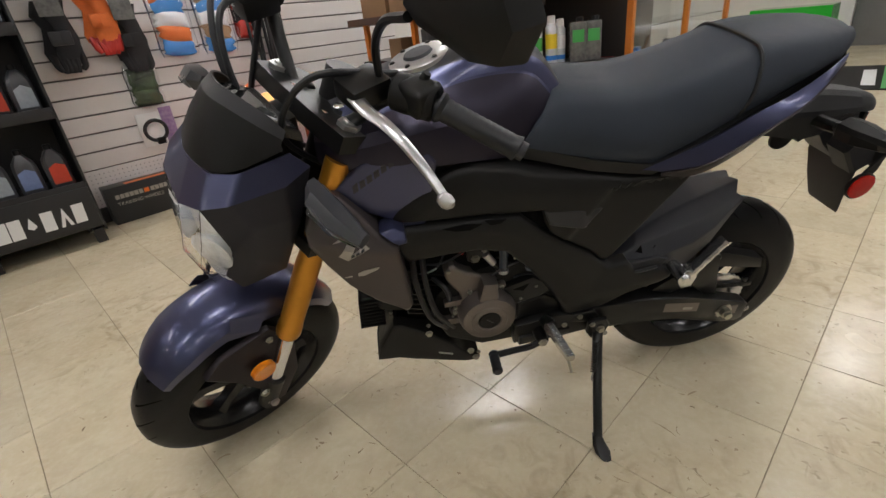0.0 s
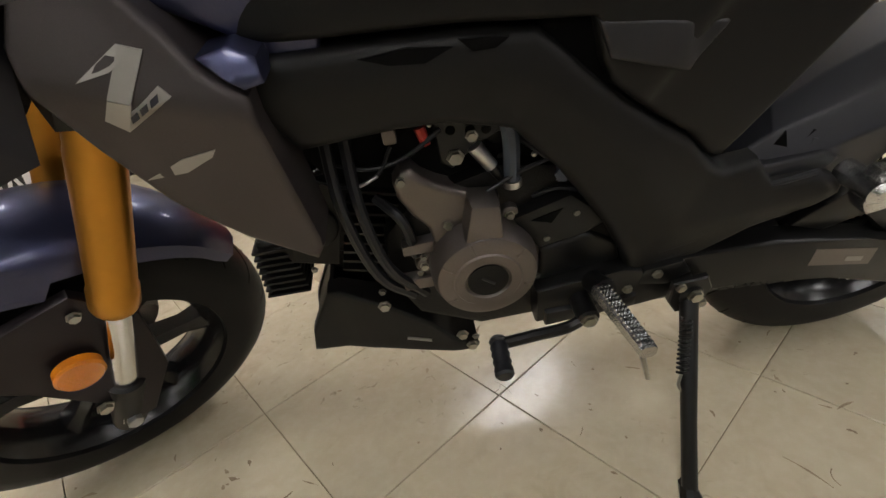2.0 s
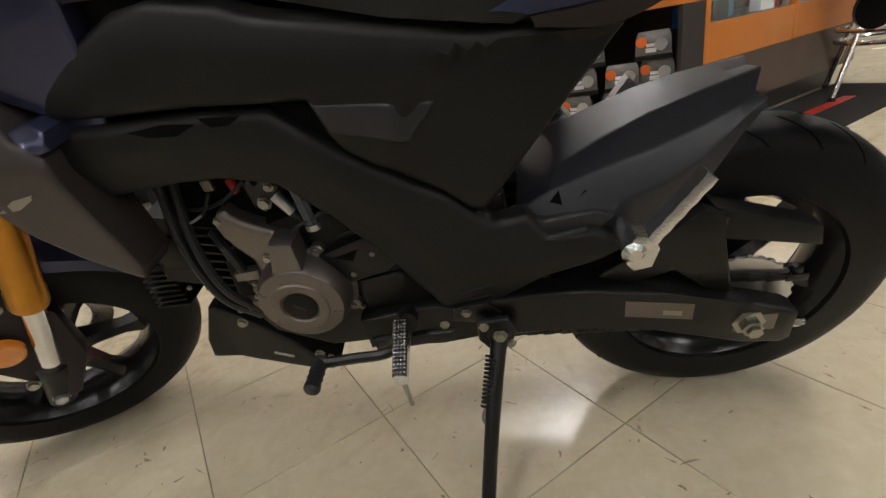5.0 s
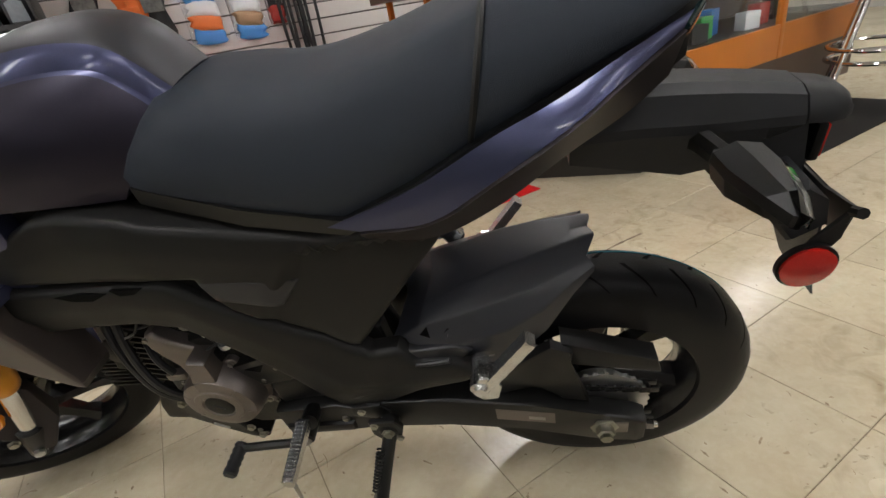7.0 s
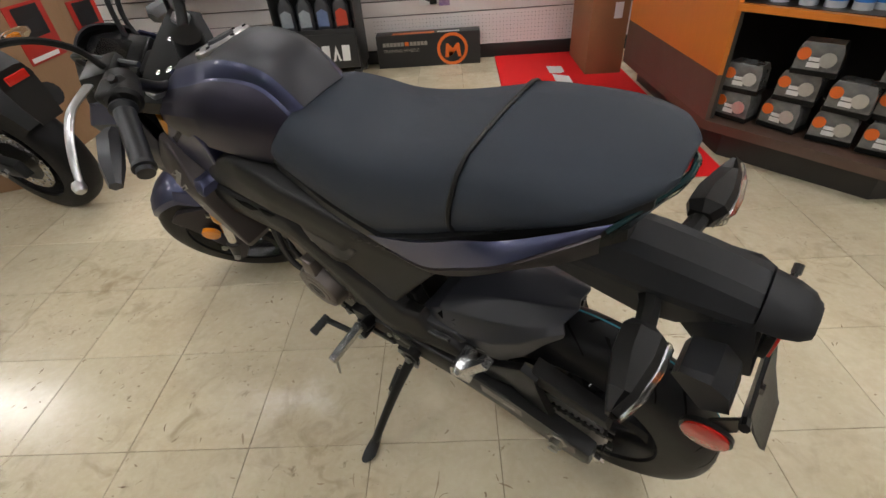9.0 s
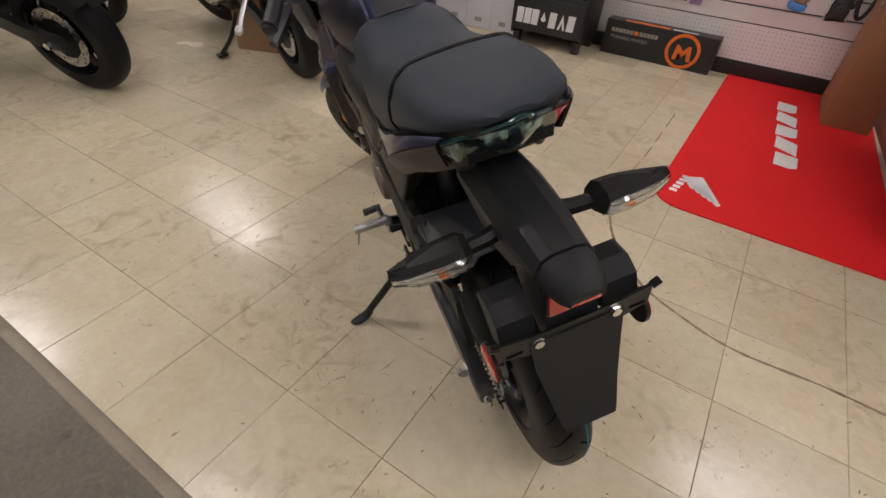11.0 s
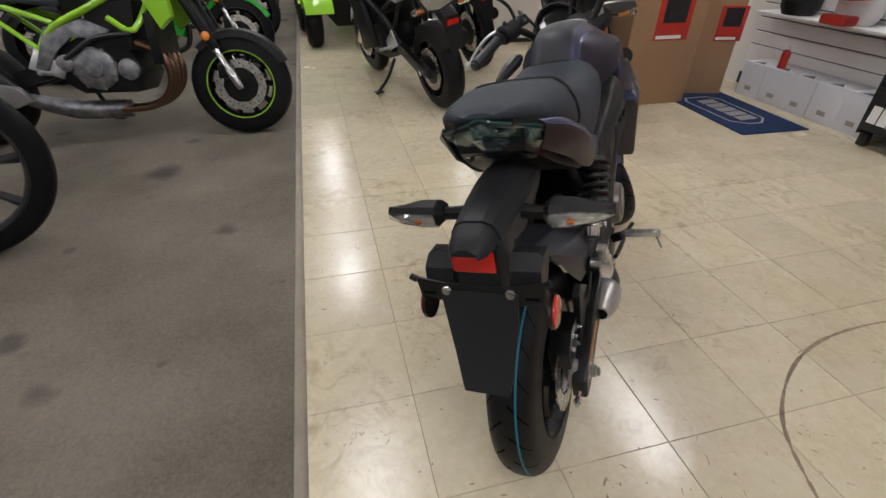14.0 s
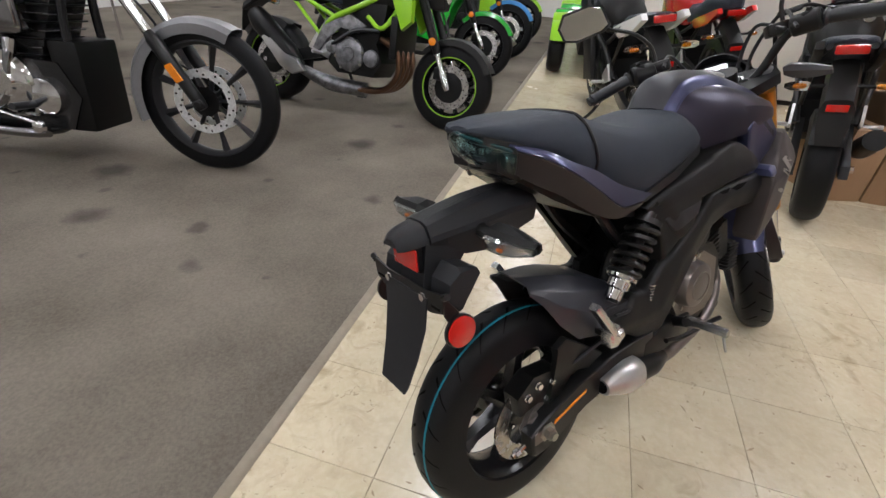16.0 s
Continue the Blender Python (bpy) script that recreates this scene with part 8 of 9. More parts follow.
def bag(x, z, w, h, ms, label):
    ob = thing("bagged_item", pose(x, WY - 0.035, z), label, "bagged product", "bags on the wall")
    wb2 = bmesh.new()
    loft([[(a * w * q, c * 0.028 * q2 - 0.0, zz * h) for a, c in ((-1, -0.6), (-0.7, -1), (0, -1.1), (0.7, -1), (1, -0.6), (1, 0.6), (0, 1), (-1, 0.6))] for q, q2, zz in ((0.85, 0.3, 0), (1, 1, -0.2), (0.95, 1.1, -0.6), (1, 0.9, -0.9), (0.9, 0.3, -1.0))], True, wb2)
    part("bag", wb2, BAGCLEAR, ob, "clear plastic bag").visible_shadow = False
    for k, m_ in enumerate(ms):
        f = k / len(ms)
        wv = [random.uniform(0.78, 1.0) for _ in range(6)]
        part("content", loft([[(w * 0.88 * wv[i] * math.copysign(abs(math.cos(t)) ** 0.5, math.cos(t)) + 0.006 * math.sin(7 * k + 3 * i), 0.018 * q * math.sin(t) * (1 + 0.25 * math.sin(4 * t + k + i)), -h * (0.08 + 0.88 * (f + e / len(ms))) + 0.012 * math.sin(2.2 * math.cos(t) + k)) for t in np.linspace(0, 2 * math.pi, 18, endpoint=False)] for i, (q, e) in enumerate(((0.4, -0.05), (0.9, 0.1), (1.0, 0.4), (0.95, 0.7), (0.8, 0.98), (0.4, 1.08)))]), m_, ob, "folded content")
    return ob


bag(0.10, 1.30, 0.115, 0.42, (GLOVEORANGE, SKYBLUE, WHITE, GLOVEORANGE, SKYBLUE), "orange, white and blue item in a clear bag")
bag(0.36, 1.29, 0.11, 0.42, (CARD, SKYBLUE, WHITE, CARD, SKYBLUE), "blue and white item in a clear bag")
bag(-0.17, 0.87, 0.09, 0.24, (CAMO, CAMO, CAMO), "camouflage green item in a clear bag")
bag(0.26, 0.72, 0.10, 0.24, (BLISTER, WHITE, BLISTER), "grey item in a clear bag")
bag(0.45, 0.66, 0.055, 0.22, (GLOVEORANGE, SKYBLUE, CARD, CARD, SKYBLUE), "tan and blue item in a clear bag")
bag(0.66, 0.60, 0.06, 0.18, (FABRIC, FABRIC), "dark pouch in a bag")
bag(0.55, 1.24, 0.06, 0.30, (REDP, BLACKBOX, REDP), "red and black item in a clear bag")
rg = thing("cable_lock", pose(-0.19, WY - 0.02, 0.475), "coiled black cable lock on a purple card", "cable lock")
rb = bmesh.new()
hoop((0, 0, 0), (0, 1, 0), [(0.011 * math.cos(t), 0.062 + 0.011 * math.sin(t)) for t in np.linspace(0, 2 * math.pi, 8, endpoint=False)], 32, rb)
part("cable", rb, HOSE, rg, "black cable ring")
part("card", box(0.05, 0.0, -0.10, 0.125, 0.004, 0.13, 0.002), PURPLEP, rg, "purple printed card")
part("lock_body", box(-0.015, -0.018, -0.085, 0.035, 0.01, -0.045, 0.006), CASTBLACK, rg, "black lock body")
part("backing", box(-0.09, 0.002, -0.09, 0.05, 0.005, 0.11, 0.002), WHITE, rg, "white backing card")
for k in range(4):
    tb2 = thing("inner_tube", pose(0.60 + 0.055 * k, WY - 0.05, 1.28), "black rubber tube hanging in a loop", "inner tube", "tubes on the wall")
    w = 0.03 + 0.012 * (k % 2)
    part("tube", tube([(-w, 0, 0), (-w * 1.2, -0.01, -0.3), (-w * 0.8, 0.0, -0.58 - 0.05 * k), (0, 0, -0.68 - 0.05 * k), (w * 0.8, 0, -0.58 - 0.05 * k), (w * 1.1, -0.01, -0.3), (w, 0, 0)], 0.011, 8, 6), HOSE, tb2, "black rubber loop")
# goods above the white cartons
hm = thing("helmet", pose(-1.72, 3.27, 0.595), "red and white off-road helmet on a wall shelf", "helmet")
part("shell", turned((0, 0, 0), (0, 0, 1), [(0, 0.10), (0.05, 0.125), (0.12, 0.13), (0.19, 0.10), (0.23, 0.05), (0.24, 0)], 24), WHITE, hm, "white shell")
part("peak", box(-0.11, -0.24, 0.15, 0.11, -0.06, 0.17, 0.01), REDP, hm, "red peak")
part("chin_bar", box(-0.09, -0.20, 0.0, 0.09, -0.08, 0.06, 0.02, 3), REDP, hm, "red chin bar")
hm2 = thing("helmet", pose(-2.15, 3.27, 0.595), "matte black full-face helmet on a wall shelf", "helmet")
part("shell", turned((0, 0, 0), (0, 0, 1), [(0, 0.10), (0.05, 0.125), (0.12, 0.13), (0.19, 0.10), (0.23, 0.05), (0.24, 0)], 24), PLASTIC, hm2, "black shell")
part("visor", box(-0.09, -0.135, 0.09, 0.09, -0.06, 0.16, 0.02, 3), GLOSSBLACK, hm2, "dark visor")
ws = thing("wall_shelf", pose(-1.9, 3.16, 0.58), "white wire shelf on the slatwall", "shelf")
part("board", box(-0.5, 0, 0, 0.5, 0.25, 0.015, 0.003), WHITE, ws, "white shelf board")
sb_ = thing("small_bottle", pose(-2.05, 3.2, 0.25), "small red and white bottle on a white carton", "bottle")
part("body", turned((0, 0, 0), (0, 0, 1), [(0, 0.028), (0.11, 0.028), (0.13, 0.012)], 16), REDP, sb_, "red body")
part("cap", turned((0, 0, 0.128), (0, 0, 1), [(0, 0.012), (0.025, 0.012)], 12), WHITE, sb_, "white cap")

# ---- the other motorcycles on show ----
def road_wheel(name, par, cx, r, w, m, rim_mat, stripe=None, spokes=10, disc=True, blade=0.011):
    c = (cx, 0, r)
    ri = r - (0.095 if r < 0.32 else 0.075)
    rim = bmesh.new()
    hw = w * 0.42
    hoop(c, (0, 1, 0), [(-hw, ri + 0.006), (-hw - 0.003, ri - 0.004), (-hw * 0.7, ri - 0.014), (-hw * 0.3, ri - 0.022), (hw * 0.3, ri - 0.022), (hw * 0.7, ri - 0.014), (hw + 0.003, ri - 0.004), (hw, ri + 0.006)], 48, rim)
    wh = part(name, rim, rim_mat, par, "cast alloy wheel", m, 45)
    part("hub", turned((cx, -0.05, r), (0, 1, 0), [(0, 0.035), (0.006, 0.04), (0.094, 0.04), (0.1, 0.035)], 20), rim_mat, wh, "wheel hub", m)
    for k in range(spokes):
        a = 2 * math.pi * k / spokes
        e, t = Vector((math.cos(a), 0, math.sin(a))), Vector((-math.sin(a), 0, math.cos(a)))
        rings = []
        for rr, wx, wy in ((0.03, blade * 0.9, 0.03), (ri * 0.55, blade, 0.02), (ri - 0.016, blade * 1.8, 0.018)):
            p = Vector(c) + e * rr
            rings.append([p + t * wx, p + Vector((0, wy, 0)), p - t * wx, p - Vector((0, wy, 0))])
        part("spoke", loft(rings), rim_mat, wh, "", m, 45)
    part("tyre", hoop(c, (0, 1, 0), tyre_profile(r, w, ri + 0.002), 64), RUBBER, wh, "black tyre", m)
    if stripe:
        for s in (-1, 1):
            part("rim_stripe", hoop((cx, s * (hw + 0.004), r), (0, 1, 0), [(-0.001, ri - 0.006), (-0.001, ri + 0.004), (0.002, ri + 0.004), (0.002, ri - 0.006)], 48), stripe, wh, "bright rim stripe", m)
    if disc:
        for s in (-1, 1):
            d = bmesh.new()
            hoop((cx, s * 0.062, r), (0, 1, 0), [(-0.002, r * 0.34), (-0.002, r * 0.5), (0.002, r * 0.5), (0.002, r * 0.34)], 40, d)
            dd = part("brake_disc", d, DISC, wh, "drilled steel brake disc", m)
            part("disc_carrier", turned((cx, s * 0.061, r), (0, s, 0), [(0, r * 0.355), (0.004, r * 0.35), (0.004, r * 0.14)], 10), CASTBLACK, wh, "black disc carrier", m)
            hl_ = bmesh.new()
            for k in range(30):
                a, q = 2 * math.pi * k / 30, r * (0.385 + 0.04 * (k % 3))
                p_ = Vector((cx + q * math.cos(a), s * 0.0642, r + q * math.sin(a)))
                rod(p_, p_ + Vector((0, s * 0.0004, 0)), 0.0045, None, 6, hl_)
            tagged(part("drill_hole", hl_, CASTBLACK, wh, "", m), "dark drilled holes in the disc", kind="stuff")
    return wh


def street_bike(label, m, wb=1.41, r=0.30, body=PLASTIC, frame_m=SATIN, stripe=None, fw=0.12, rw=0.17, steer=0, tank_z=0.84, seat_z=0.80, headers=False, naked=True, upper=None, shroud=None):
    ob = thing("motorcycle", m, label, "motorcycle", "motorcycles on show")
    rake = radians(25)
    ax_ = Vector((-math.sin(rake), 0, math.cos(rake)))
    a0 = Vector((wb - 0.06, 0, r))
    st = Matrix.Translation(a0) @ Matrix.Rotation(radians(steer), 4, ax_) @ Matrix.Translation(-a0)
    P = lambda n, b, mt, lb="", mm=None, sp=38: part(n, b, mt, ob, lb, mm, sp)
    road_wheel("rear_wheel", ob, 0, r, rw, None, GLOSSBLACK, stripe, 10)
    road_wheel("front_wheel", ob, wb, r, fw, st, GLOSSBLACK, stripe, 10)
    f0 = lambda t, y: Vector((wb, y, r)) + ax_ * t
    for s in (-1, 1):
        P("fork_slider", turned(f0(-0.02, s * 0.1), ax_, [(0, 0.02), (0.03, 0.026), (0.12, 0.026), (0.13, 0.019), (0.26, 0.019)], 14), CHROME, "polished fork slider", st)
        P("fork_tube", turned(f0(0.22, s * 0.1), ax_, [(0, 0.027), (0.4, 0.026)], 14), CASTBLACK, "black fork tube", st)
        P("brake_caliper", box(wb - 0.11, s * 0.075 - 0.02, r + 0.04, wb - 0.03, s * 0.075 + 0.02, r + 0.12, 0.01), CASTBLACK, "black caliper", st)
    P("fork_clamp", bevel(loft([[f0(0.60 + e, 0) + Vector((a, w, 0)) for a, w in ((-0.07, -0.05), (0.0, -0.13), (0.04, -0.13), (0.04, 0.13), (0.0, 0.13), (-0.07, 0.05))] for e in (0, 0.03)]), 0.004, 1), SATIN, "black fork clamp", st)
    rr = []
    for i in range(11):
        a = radians(25 + i * 11)
        e = Vector((math.cos(a), 0, math.sin(a)))
        rr.append([Vector((wb, 0, r)) + e * (r + 0.025 - q) + Vector((0, y * fw * 0.62, 0)) for y, q in ((-1, 0.05), (-0.85, 0.012), (0, 0), (0.85, 0.012), (1, 0.05))])
    ffb = loft(rr, False, None, 0, False)
    bmesh.ops.solidify(ffb, geom=ffb.faces[:], thickness=0.004)
    P("front_fender", ffb, upper or PLASTIC, "front fender", st)
    P("side_reflector", turned(f0(0.30, 0.127), (0, 1, 0), [(0, 0.024), (0.008, 0.024), (0.01, 0.02)], 16), AMBER, "round amber reflector", st)
    P("side_reflector", turned(f0(0.30, -0.127), (0, -1, 0), [(0, 0.024), (0.008, 0.024), (0.01, 0.02)], 16), AMBER, "round amber reflector", st)
    # engine
    ex = wb * 0.52
    P("engine_case", plate([(ex - 0.2, 0.34), (ex - 0.12, 0.28), (ex + 0.16, 0.28), (ex + 0.22, 0.38), (ex + 0.16, 0.52), (ex - 0.05, 0.58), (ex - 0.18, 0.52)], -0.15, 0.15, 0.02), CASTBLACK, "black engine case")
    P("cylinder_block", loft([[(ex + 0.06 + dx + a * 0.12, w, z) for a, w in ((-1, -0.16), (1, -0.16), (1, 0.16), (-1, 0.16))] for dx, z in ((0, 0.5), (0.05, 0.66), (0.06, 0.74))]), CASTBLACK, "black cylinder block")
    for s in (-1, 1):
        cv = turned((ex - 0.03, s * 0.145, 0.41), (0, s, 0), [(0, 0.115), (0.02, 0.11), (0.03, 0.095), (0.03, 0.05), (0.036, 0.045), (0.036, 0)], 28)
        P("clutch_cover", cv, ENGGREY if headers else CASTBLACK, "round engine cover")
        cv2 = turned((ex + 0.14, s * 0.145, 0.40), (0, s, 0), [(0, 0.06), (0.02, 0.055), (0.024, 0.03), (0.024, 0)], 20)
        P("case_cover", cv2, ENGGREY if headers else CASTBLACK, "small engine cover")
        if headers:
            for k in range(8):
                a = k * math.pi / 4 + 0.2
                P("cover_bolt", bolt((ex - 0.03 + 0.108 * math.cos(a), s * 0.162, 0.41 + 0.108 * math.sin(a)), (0, s, 0), 0.009, 0.01), ZINC, "zinc cover bolt")
            P("frame_casting", plate([(ex - 0.22, 0.62), (ex - 0.02, 0.66), (ex + 0.10, 0.60), (ex + 0.04, 0.55), (ex - 0.10, 0.58), (ex - 0.20, 0.50), (ex - 0.26, 0.40), (ex - 0.32, 0.42)], s * 0.145, s * 0.175, 0.008), ENGGREY, "grey frame casting")
            P("water_pump", turned((ex - 0.17, s * 0.15, 0.44), (0, s, 0), [(0, 0.045), (0.02, 0.042), (0.03, 0.025), (0.03, 0)], 18), ENGGREY, "grey pump housing")
            P("coolant_hose", tube([(ex - 0.16, s * 0.17, 0.46), (ex + 0.02, s * 0.19, 0.56), (ex + 0.20, s * 0.17, 0.58)], 0.014, 8, 5), HOSE, "black coolant hose")
        P("peg_bracket", plate([(ex - 0.36, 0.42), (ex - 0.2, 0.36), (ex - 0.17, 0.42), (ex - 0.30, 0.52)], s * 0.15, s * 0.165, 0.003), ALLOY, "alloy foot peg bracket")
        P("foot_peg", rod((ex - 0.25, s * 0.16, 0.39), (ex - 0.26, s * 0.26, 0.40), 0.012, None, 8), ALLOY, "alloy foot peg")
        P("frame_spar", tube([(wb - 0.38, s * 0.07, 0.88), (ex + 0.05, s * 0.17, 0.72), (ex - 0.20, s * 0.16, 0.60), (ex - 0.33, s * 0.13, 0.42)], 0.019, 10, 5), frame_m, "frame spar")
        P("frame_tube", tube([(wb - 0.36, s * 0.07, 0.82), (ex + 0.22, s * 0.16, 0.60), (ex + 0.10, s * 0.16, 0.66)], 0.016, 8, 4), frame_m, "frame tube")
        P("rear_subframe", tube([(ex - 0.18, s * 0.14, 0.64), (0.18, s * 0.11, 0.78), (-0.1, s * 0.08, 0.86)], 0.015, 8, 4), frame_m, "subframe tube")
        P("rear_subframe", tube([(ex - 0.30, s * 0.13, 0.52), (0.18, s * 0.11, 0.76)], 0.013, 8, 3), frame_m, "subframe tube")
        P("swingarm", plate([(ex - 0.28, 0.44), (0.1, r + 0.06), (-0.06, r + 0.03), (-0.08, r - 0.03), (0.1, r - 0.02), (ex - 0.28, 0.36)], s * 0.11 - 0.02, s * 0.11 + 0.02, 0.006), SATIN, "swingarm")
        P("axle_nut", turned((0, s * 0.13, r), (0, s, 0), [(0, 0.018), (0.02, 0.018)], 6), CHROME, "axle nut")
    P("radiator", box(wb - 0.42, -0.16, 0.42, wb - 0.37, 0.16, 0.68, 0.006), CASTBLACK, "black radiator")
    if headers:
        for k, y in enumerate((-0.12, -0.04, 0.04, 0.12)):
            P("header_pipe", tube([(ex + 0.16, y, 0.55), (wb - 0.38, y, 0.46), (wb - 0.38, y * 0.8, 0.30), (wb - 0.52, y * 0.6, 0.19), (ex - 0.1, -0.03 + y * 0.3, 0.18)], 0.021, 10, 5), COPPER, "bronze header pipe")
        P("collector", tube([(ex + 0.05, -0.03, 0.18), (ex - 0.22, -0.08, 0.19), (0.30, -0.15, 0.27), (0.22, -0.17, 0.31)], [0.05, 0.055, 0.03, 0.03], 12, 5), ENGGREY, "steel collector pipe")
        P("muffler", tube([(0.34, -0.18, 0.28), (0.22, -0.18, 0.37), (0.02, -0.19, 0.53), (-0.05, -0.19, 0.60)], [0.04, 0.075, 0.082, 0.06], 14, 4), CASTBLACK, "black muffler")
        P("heat_shield", plate([(0.42, 0.26), (0.32, 0.225), (0.22, 0.27), (0.06, 0.44), (0.10, 0.475), (0.26, 0.35), (0.36, 0.33)], -0.225, -0.262, 0.006), ALLOY, "steel heat shield")
    else:
        P("exhaust_pipe", tube([(ex + 0.16, -0.04, 0.5), (wb - 0.4, -0.06, 0.4), (wb - 0.44, -0.08, 0.22), (ex, -0.12, 0.2), (0.35, -0.16, 0.28)], 0.021, 10, 5), SATIN, "black exhaust pipe")
        P("muffler", tube([(0.36, -0.17, 0.28), (0.26, -0.18, 0.32), (-0.05, -0.19, 0.44)], [0.03, 0.055, 0.05], 14, 4), CASTBLACK, "black muffler")
    # tank, seat, tail
    P("fuel_tank", loft([[(x + ln * q, w * a, zb + (zt - zb) * q) for a, q in ((0.7, 0), (0.95, 0.3), (1, 0.6), (0.75, 0.88), (0.3, 1), (-0.3, 1), (-0.75, 0.88), (-1, 0.6), (-0.95, 0.3), (-0.7, 0))] for x, w, zb, zt, ln in ((ex - 0.16, 0.09, 0.70, tank_z, -0.02), (ex - 0.08, 0.14, 0.68, tank_z + 0.09, -0.03), (ex + 0.08, 0.17, 0.68, tank_z + 0.16, 0), (ex + 0.22, 0.16, 0.72, tank_z + 0.15, 0), (ex + 0.32, 0.10, 0.76, tank_z + 0.08, 0))]), body, "fuel tank", None, 50)
    P("seat", loft(seat_loft([(ex - 0.14, 0.72, 0.10, seat_z, 0.08, 0), (ex - 0.28, 0.73, 0.14, seat_z, 0.12, 0), (ex - 0.42, 0.76, 0.14, seat_z + 0.02, 0.12, 0), (0.14, 0.82, 0.12, seat_z + 0.09, 0.10, 0), (-0.06, 0.86, 0.09, seat_z + 0.11, 0.07, 0), (-0.14, 0.88, 0.04, seat_z + 0.105, 0.03, 0)])), VINYL, "black vinyl seat", None, 60)
    for s in (-1, 1):
        P("tail_panel", plate([(0.42, 0.74), (0.2, 0.80), (-0.16, 0.89), (-0.20, 0.86), (0.0, 0.77), (0.25, 0.70)], s * 0.10, s * 0.135, 0.006), upper or body, "tail panel")
        P("side_shroud", plate([(ex + 0.42, 0.86), (ex + 0.30, 0.90), (ex + 0.27, 0.80), (ex + 0.36, 0.60), (ex + 0.43, 0.66)] if shroud else [(ex + 0.38, 0.92), (ex + 0.16, 0.90), (ex + 0.05, 0.74), (ex + 0.22, 0.62), (ex + 0.40, 0.72)], s * 0.13, s * 0.18, 0.008), shroud or body, "side shroud")
        sg = P("turn_signal", tube([(-0.16, s * 0.05, 0.70), (-0.17, s * 0.12, 0.70)], 0.009, 8, 2), PLASTIC, "black rear turn signal")
        part("lens", loft([[(-0.17 + a * q, s * y, 0.70 + c_ * q) for a, c_ in ((-1, 0), (-0.5, 1), (0.8, 0.9), (1, 0), (0.6, -1), (-0.6, -0.9))] for y, q in ((0.115, 0.016), (0.13, 0.022), (0.19, 0.02), (0.215, 0.010))]), CLEAR if s > 0 else CLEAR, sg, "clear lens")
        part("bulb", turned((-0.17, s * 0.15, 0.70), (0, 1, 0), [(-0.02, 0.004), (-0.01, 0.010), (0.02, 0.010), (0.03, 0.004)], 8), AMBER, sg, "amber bulb")
    P("tail_lamp", box(-0.20, -0.06, 0.835, -0.15, 0.06, 0.875, 0.010), REDLENS, "red tail lamp")
    P("rear_fender", loft([fsec(x, zt, 0.05, 0.065, zt - 0.04, zb) for x, zt, zb in ((-0.04, 0.80, 0.74), (-0.14, 0.75, 0.68), (-0.24, 0.69, 0.62), (-0.28, 0.66, 0.60))]), PLASTIC, "black rear fender")
    P("rear_reflector", box(-0.292, -0.04, 0.61, -0.282, 0.04, 0.64, 0.003), REDLENS, "red rear reflector")
    P("mud_flap", loft([[(x, -w, z), (x + 0.004, -w, z), (x + 0.004, w, z), (x, w, z)] for x, w, z in ((-0.275, 0.065, 0.62), (-0.29, 0.06, 0.54), (-0.305, 0.045, 0.46))]), PLASTIC, "black mud flap")
    hug2 = []
    for i in range(7):
        a = radians(60 + i * 14)
        e = Vector((math.cos(a), 0, math.sin(a)))
        hug2.append([Vector((0, 0, r)) + e * (r + 0.02 - q) + Vector((0, y * rw * 0.56, 0)) for y, q in ((-1, 0.06), (-0.85, 0.01), (0, 0), (0.85, 0.01), (1, 0.06))])
    hb2 = loft([[Vector(p) for p in q] for q in hug2], False, None, 0, False)
    bmesh.ops.solidify(hb2, geom=hb2.faces[:], thickness=0.004)
    P("rear_hugger", hb2, PLASTIC, "black hugger")
    # bars, lamp, mirrors
    hx, hz = wb - 0.36, 1.02
    P("handlebar", tube([(hx - 0.12, 0.38, hz), (hx - 0.04, 0.22, hz + 0.02), (hx, 0.08, hz - 0.03), (hx, -0.08, hz - 0.03), (hx - 0.04, -0.22, hz + 0.02), (hx - 0.12, -0.38, hz)], 0.012, 10, 5), SATIN, "black handlebar", st)
    for s in (-1, 1):
        P("grip", rod((hx - 0.065, s * 0.26, hz + 0.014), (hx - 0.125, s * 0.385, hz), 0.017, None, 12), HOSE, "rubber grip", st)
        P("control_lever", tube([(hx + 0.01, s * 0.2, hz + 0.01), (hx - 0.0, s * 0.28, hz + 0.0), (hx - 0.05, s * 0.37, hz - 0.02)], 0.006, 8, 4), ALLOY, "alloy lever", st)
        mi_ = P("mirror", loft([[(hx - 0.02 + dx, s * 0.33 + a * w, hz + 0.17 + c_ * h) for a, c_ in ((-1, -0.3), (-0.7, 0.8), (0.6, 1), (1, 0.2), (0.5, -1), (-0.6, -0.9))] for dx, w, h in ((0.03, 0.03, 0.02), (0.012, 0.07, 0.045), (0, 0.075, 0.05))]), PLASTIC, "black mirror", st)
        part("stem", tube([(hx - 0.02, s * 0.2, hz + 0.02), (hx, s * 0.24, hz + 0.12), (hx, s * 0.29, hz + 0.16)], 0.007, 8, 4), SATIN, mi_, "mirror stem", st)
        part("mirror_glass", plate([(s * 0.33 + a * 0.068, hz + 0.17 + c_ * 0.044) for a, c_ in ((-1, -0.3), (-0.7, 0.8), (0.6, 1), (1, 0.2), (0.5, -1), (-0.6, -0.9))], hx - 0.0205, hx - 0.022, 0, 1, "yz"), MIRRORM, mi_, "mirror glass", st)
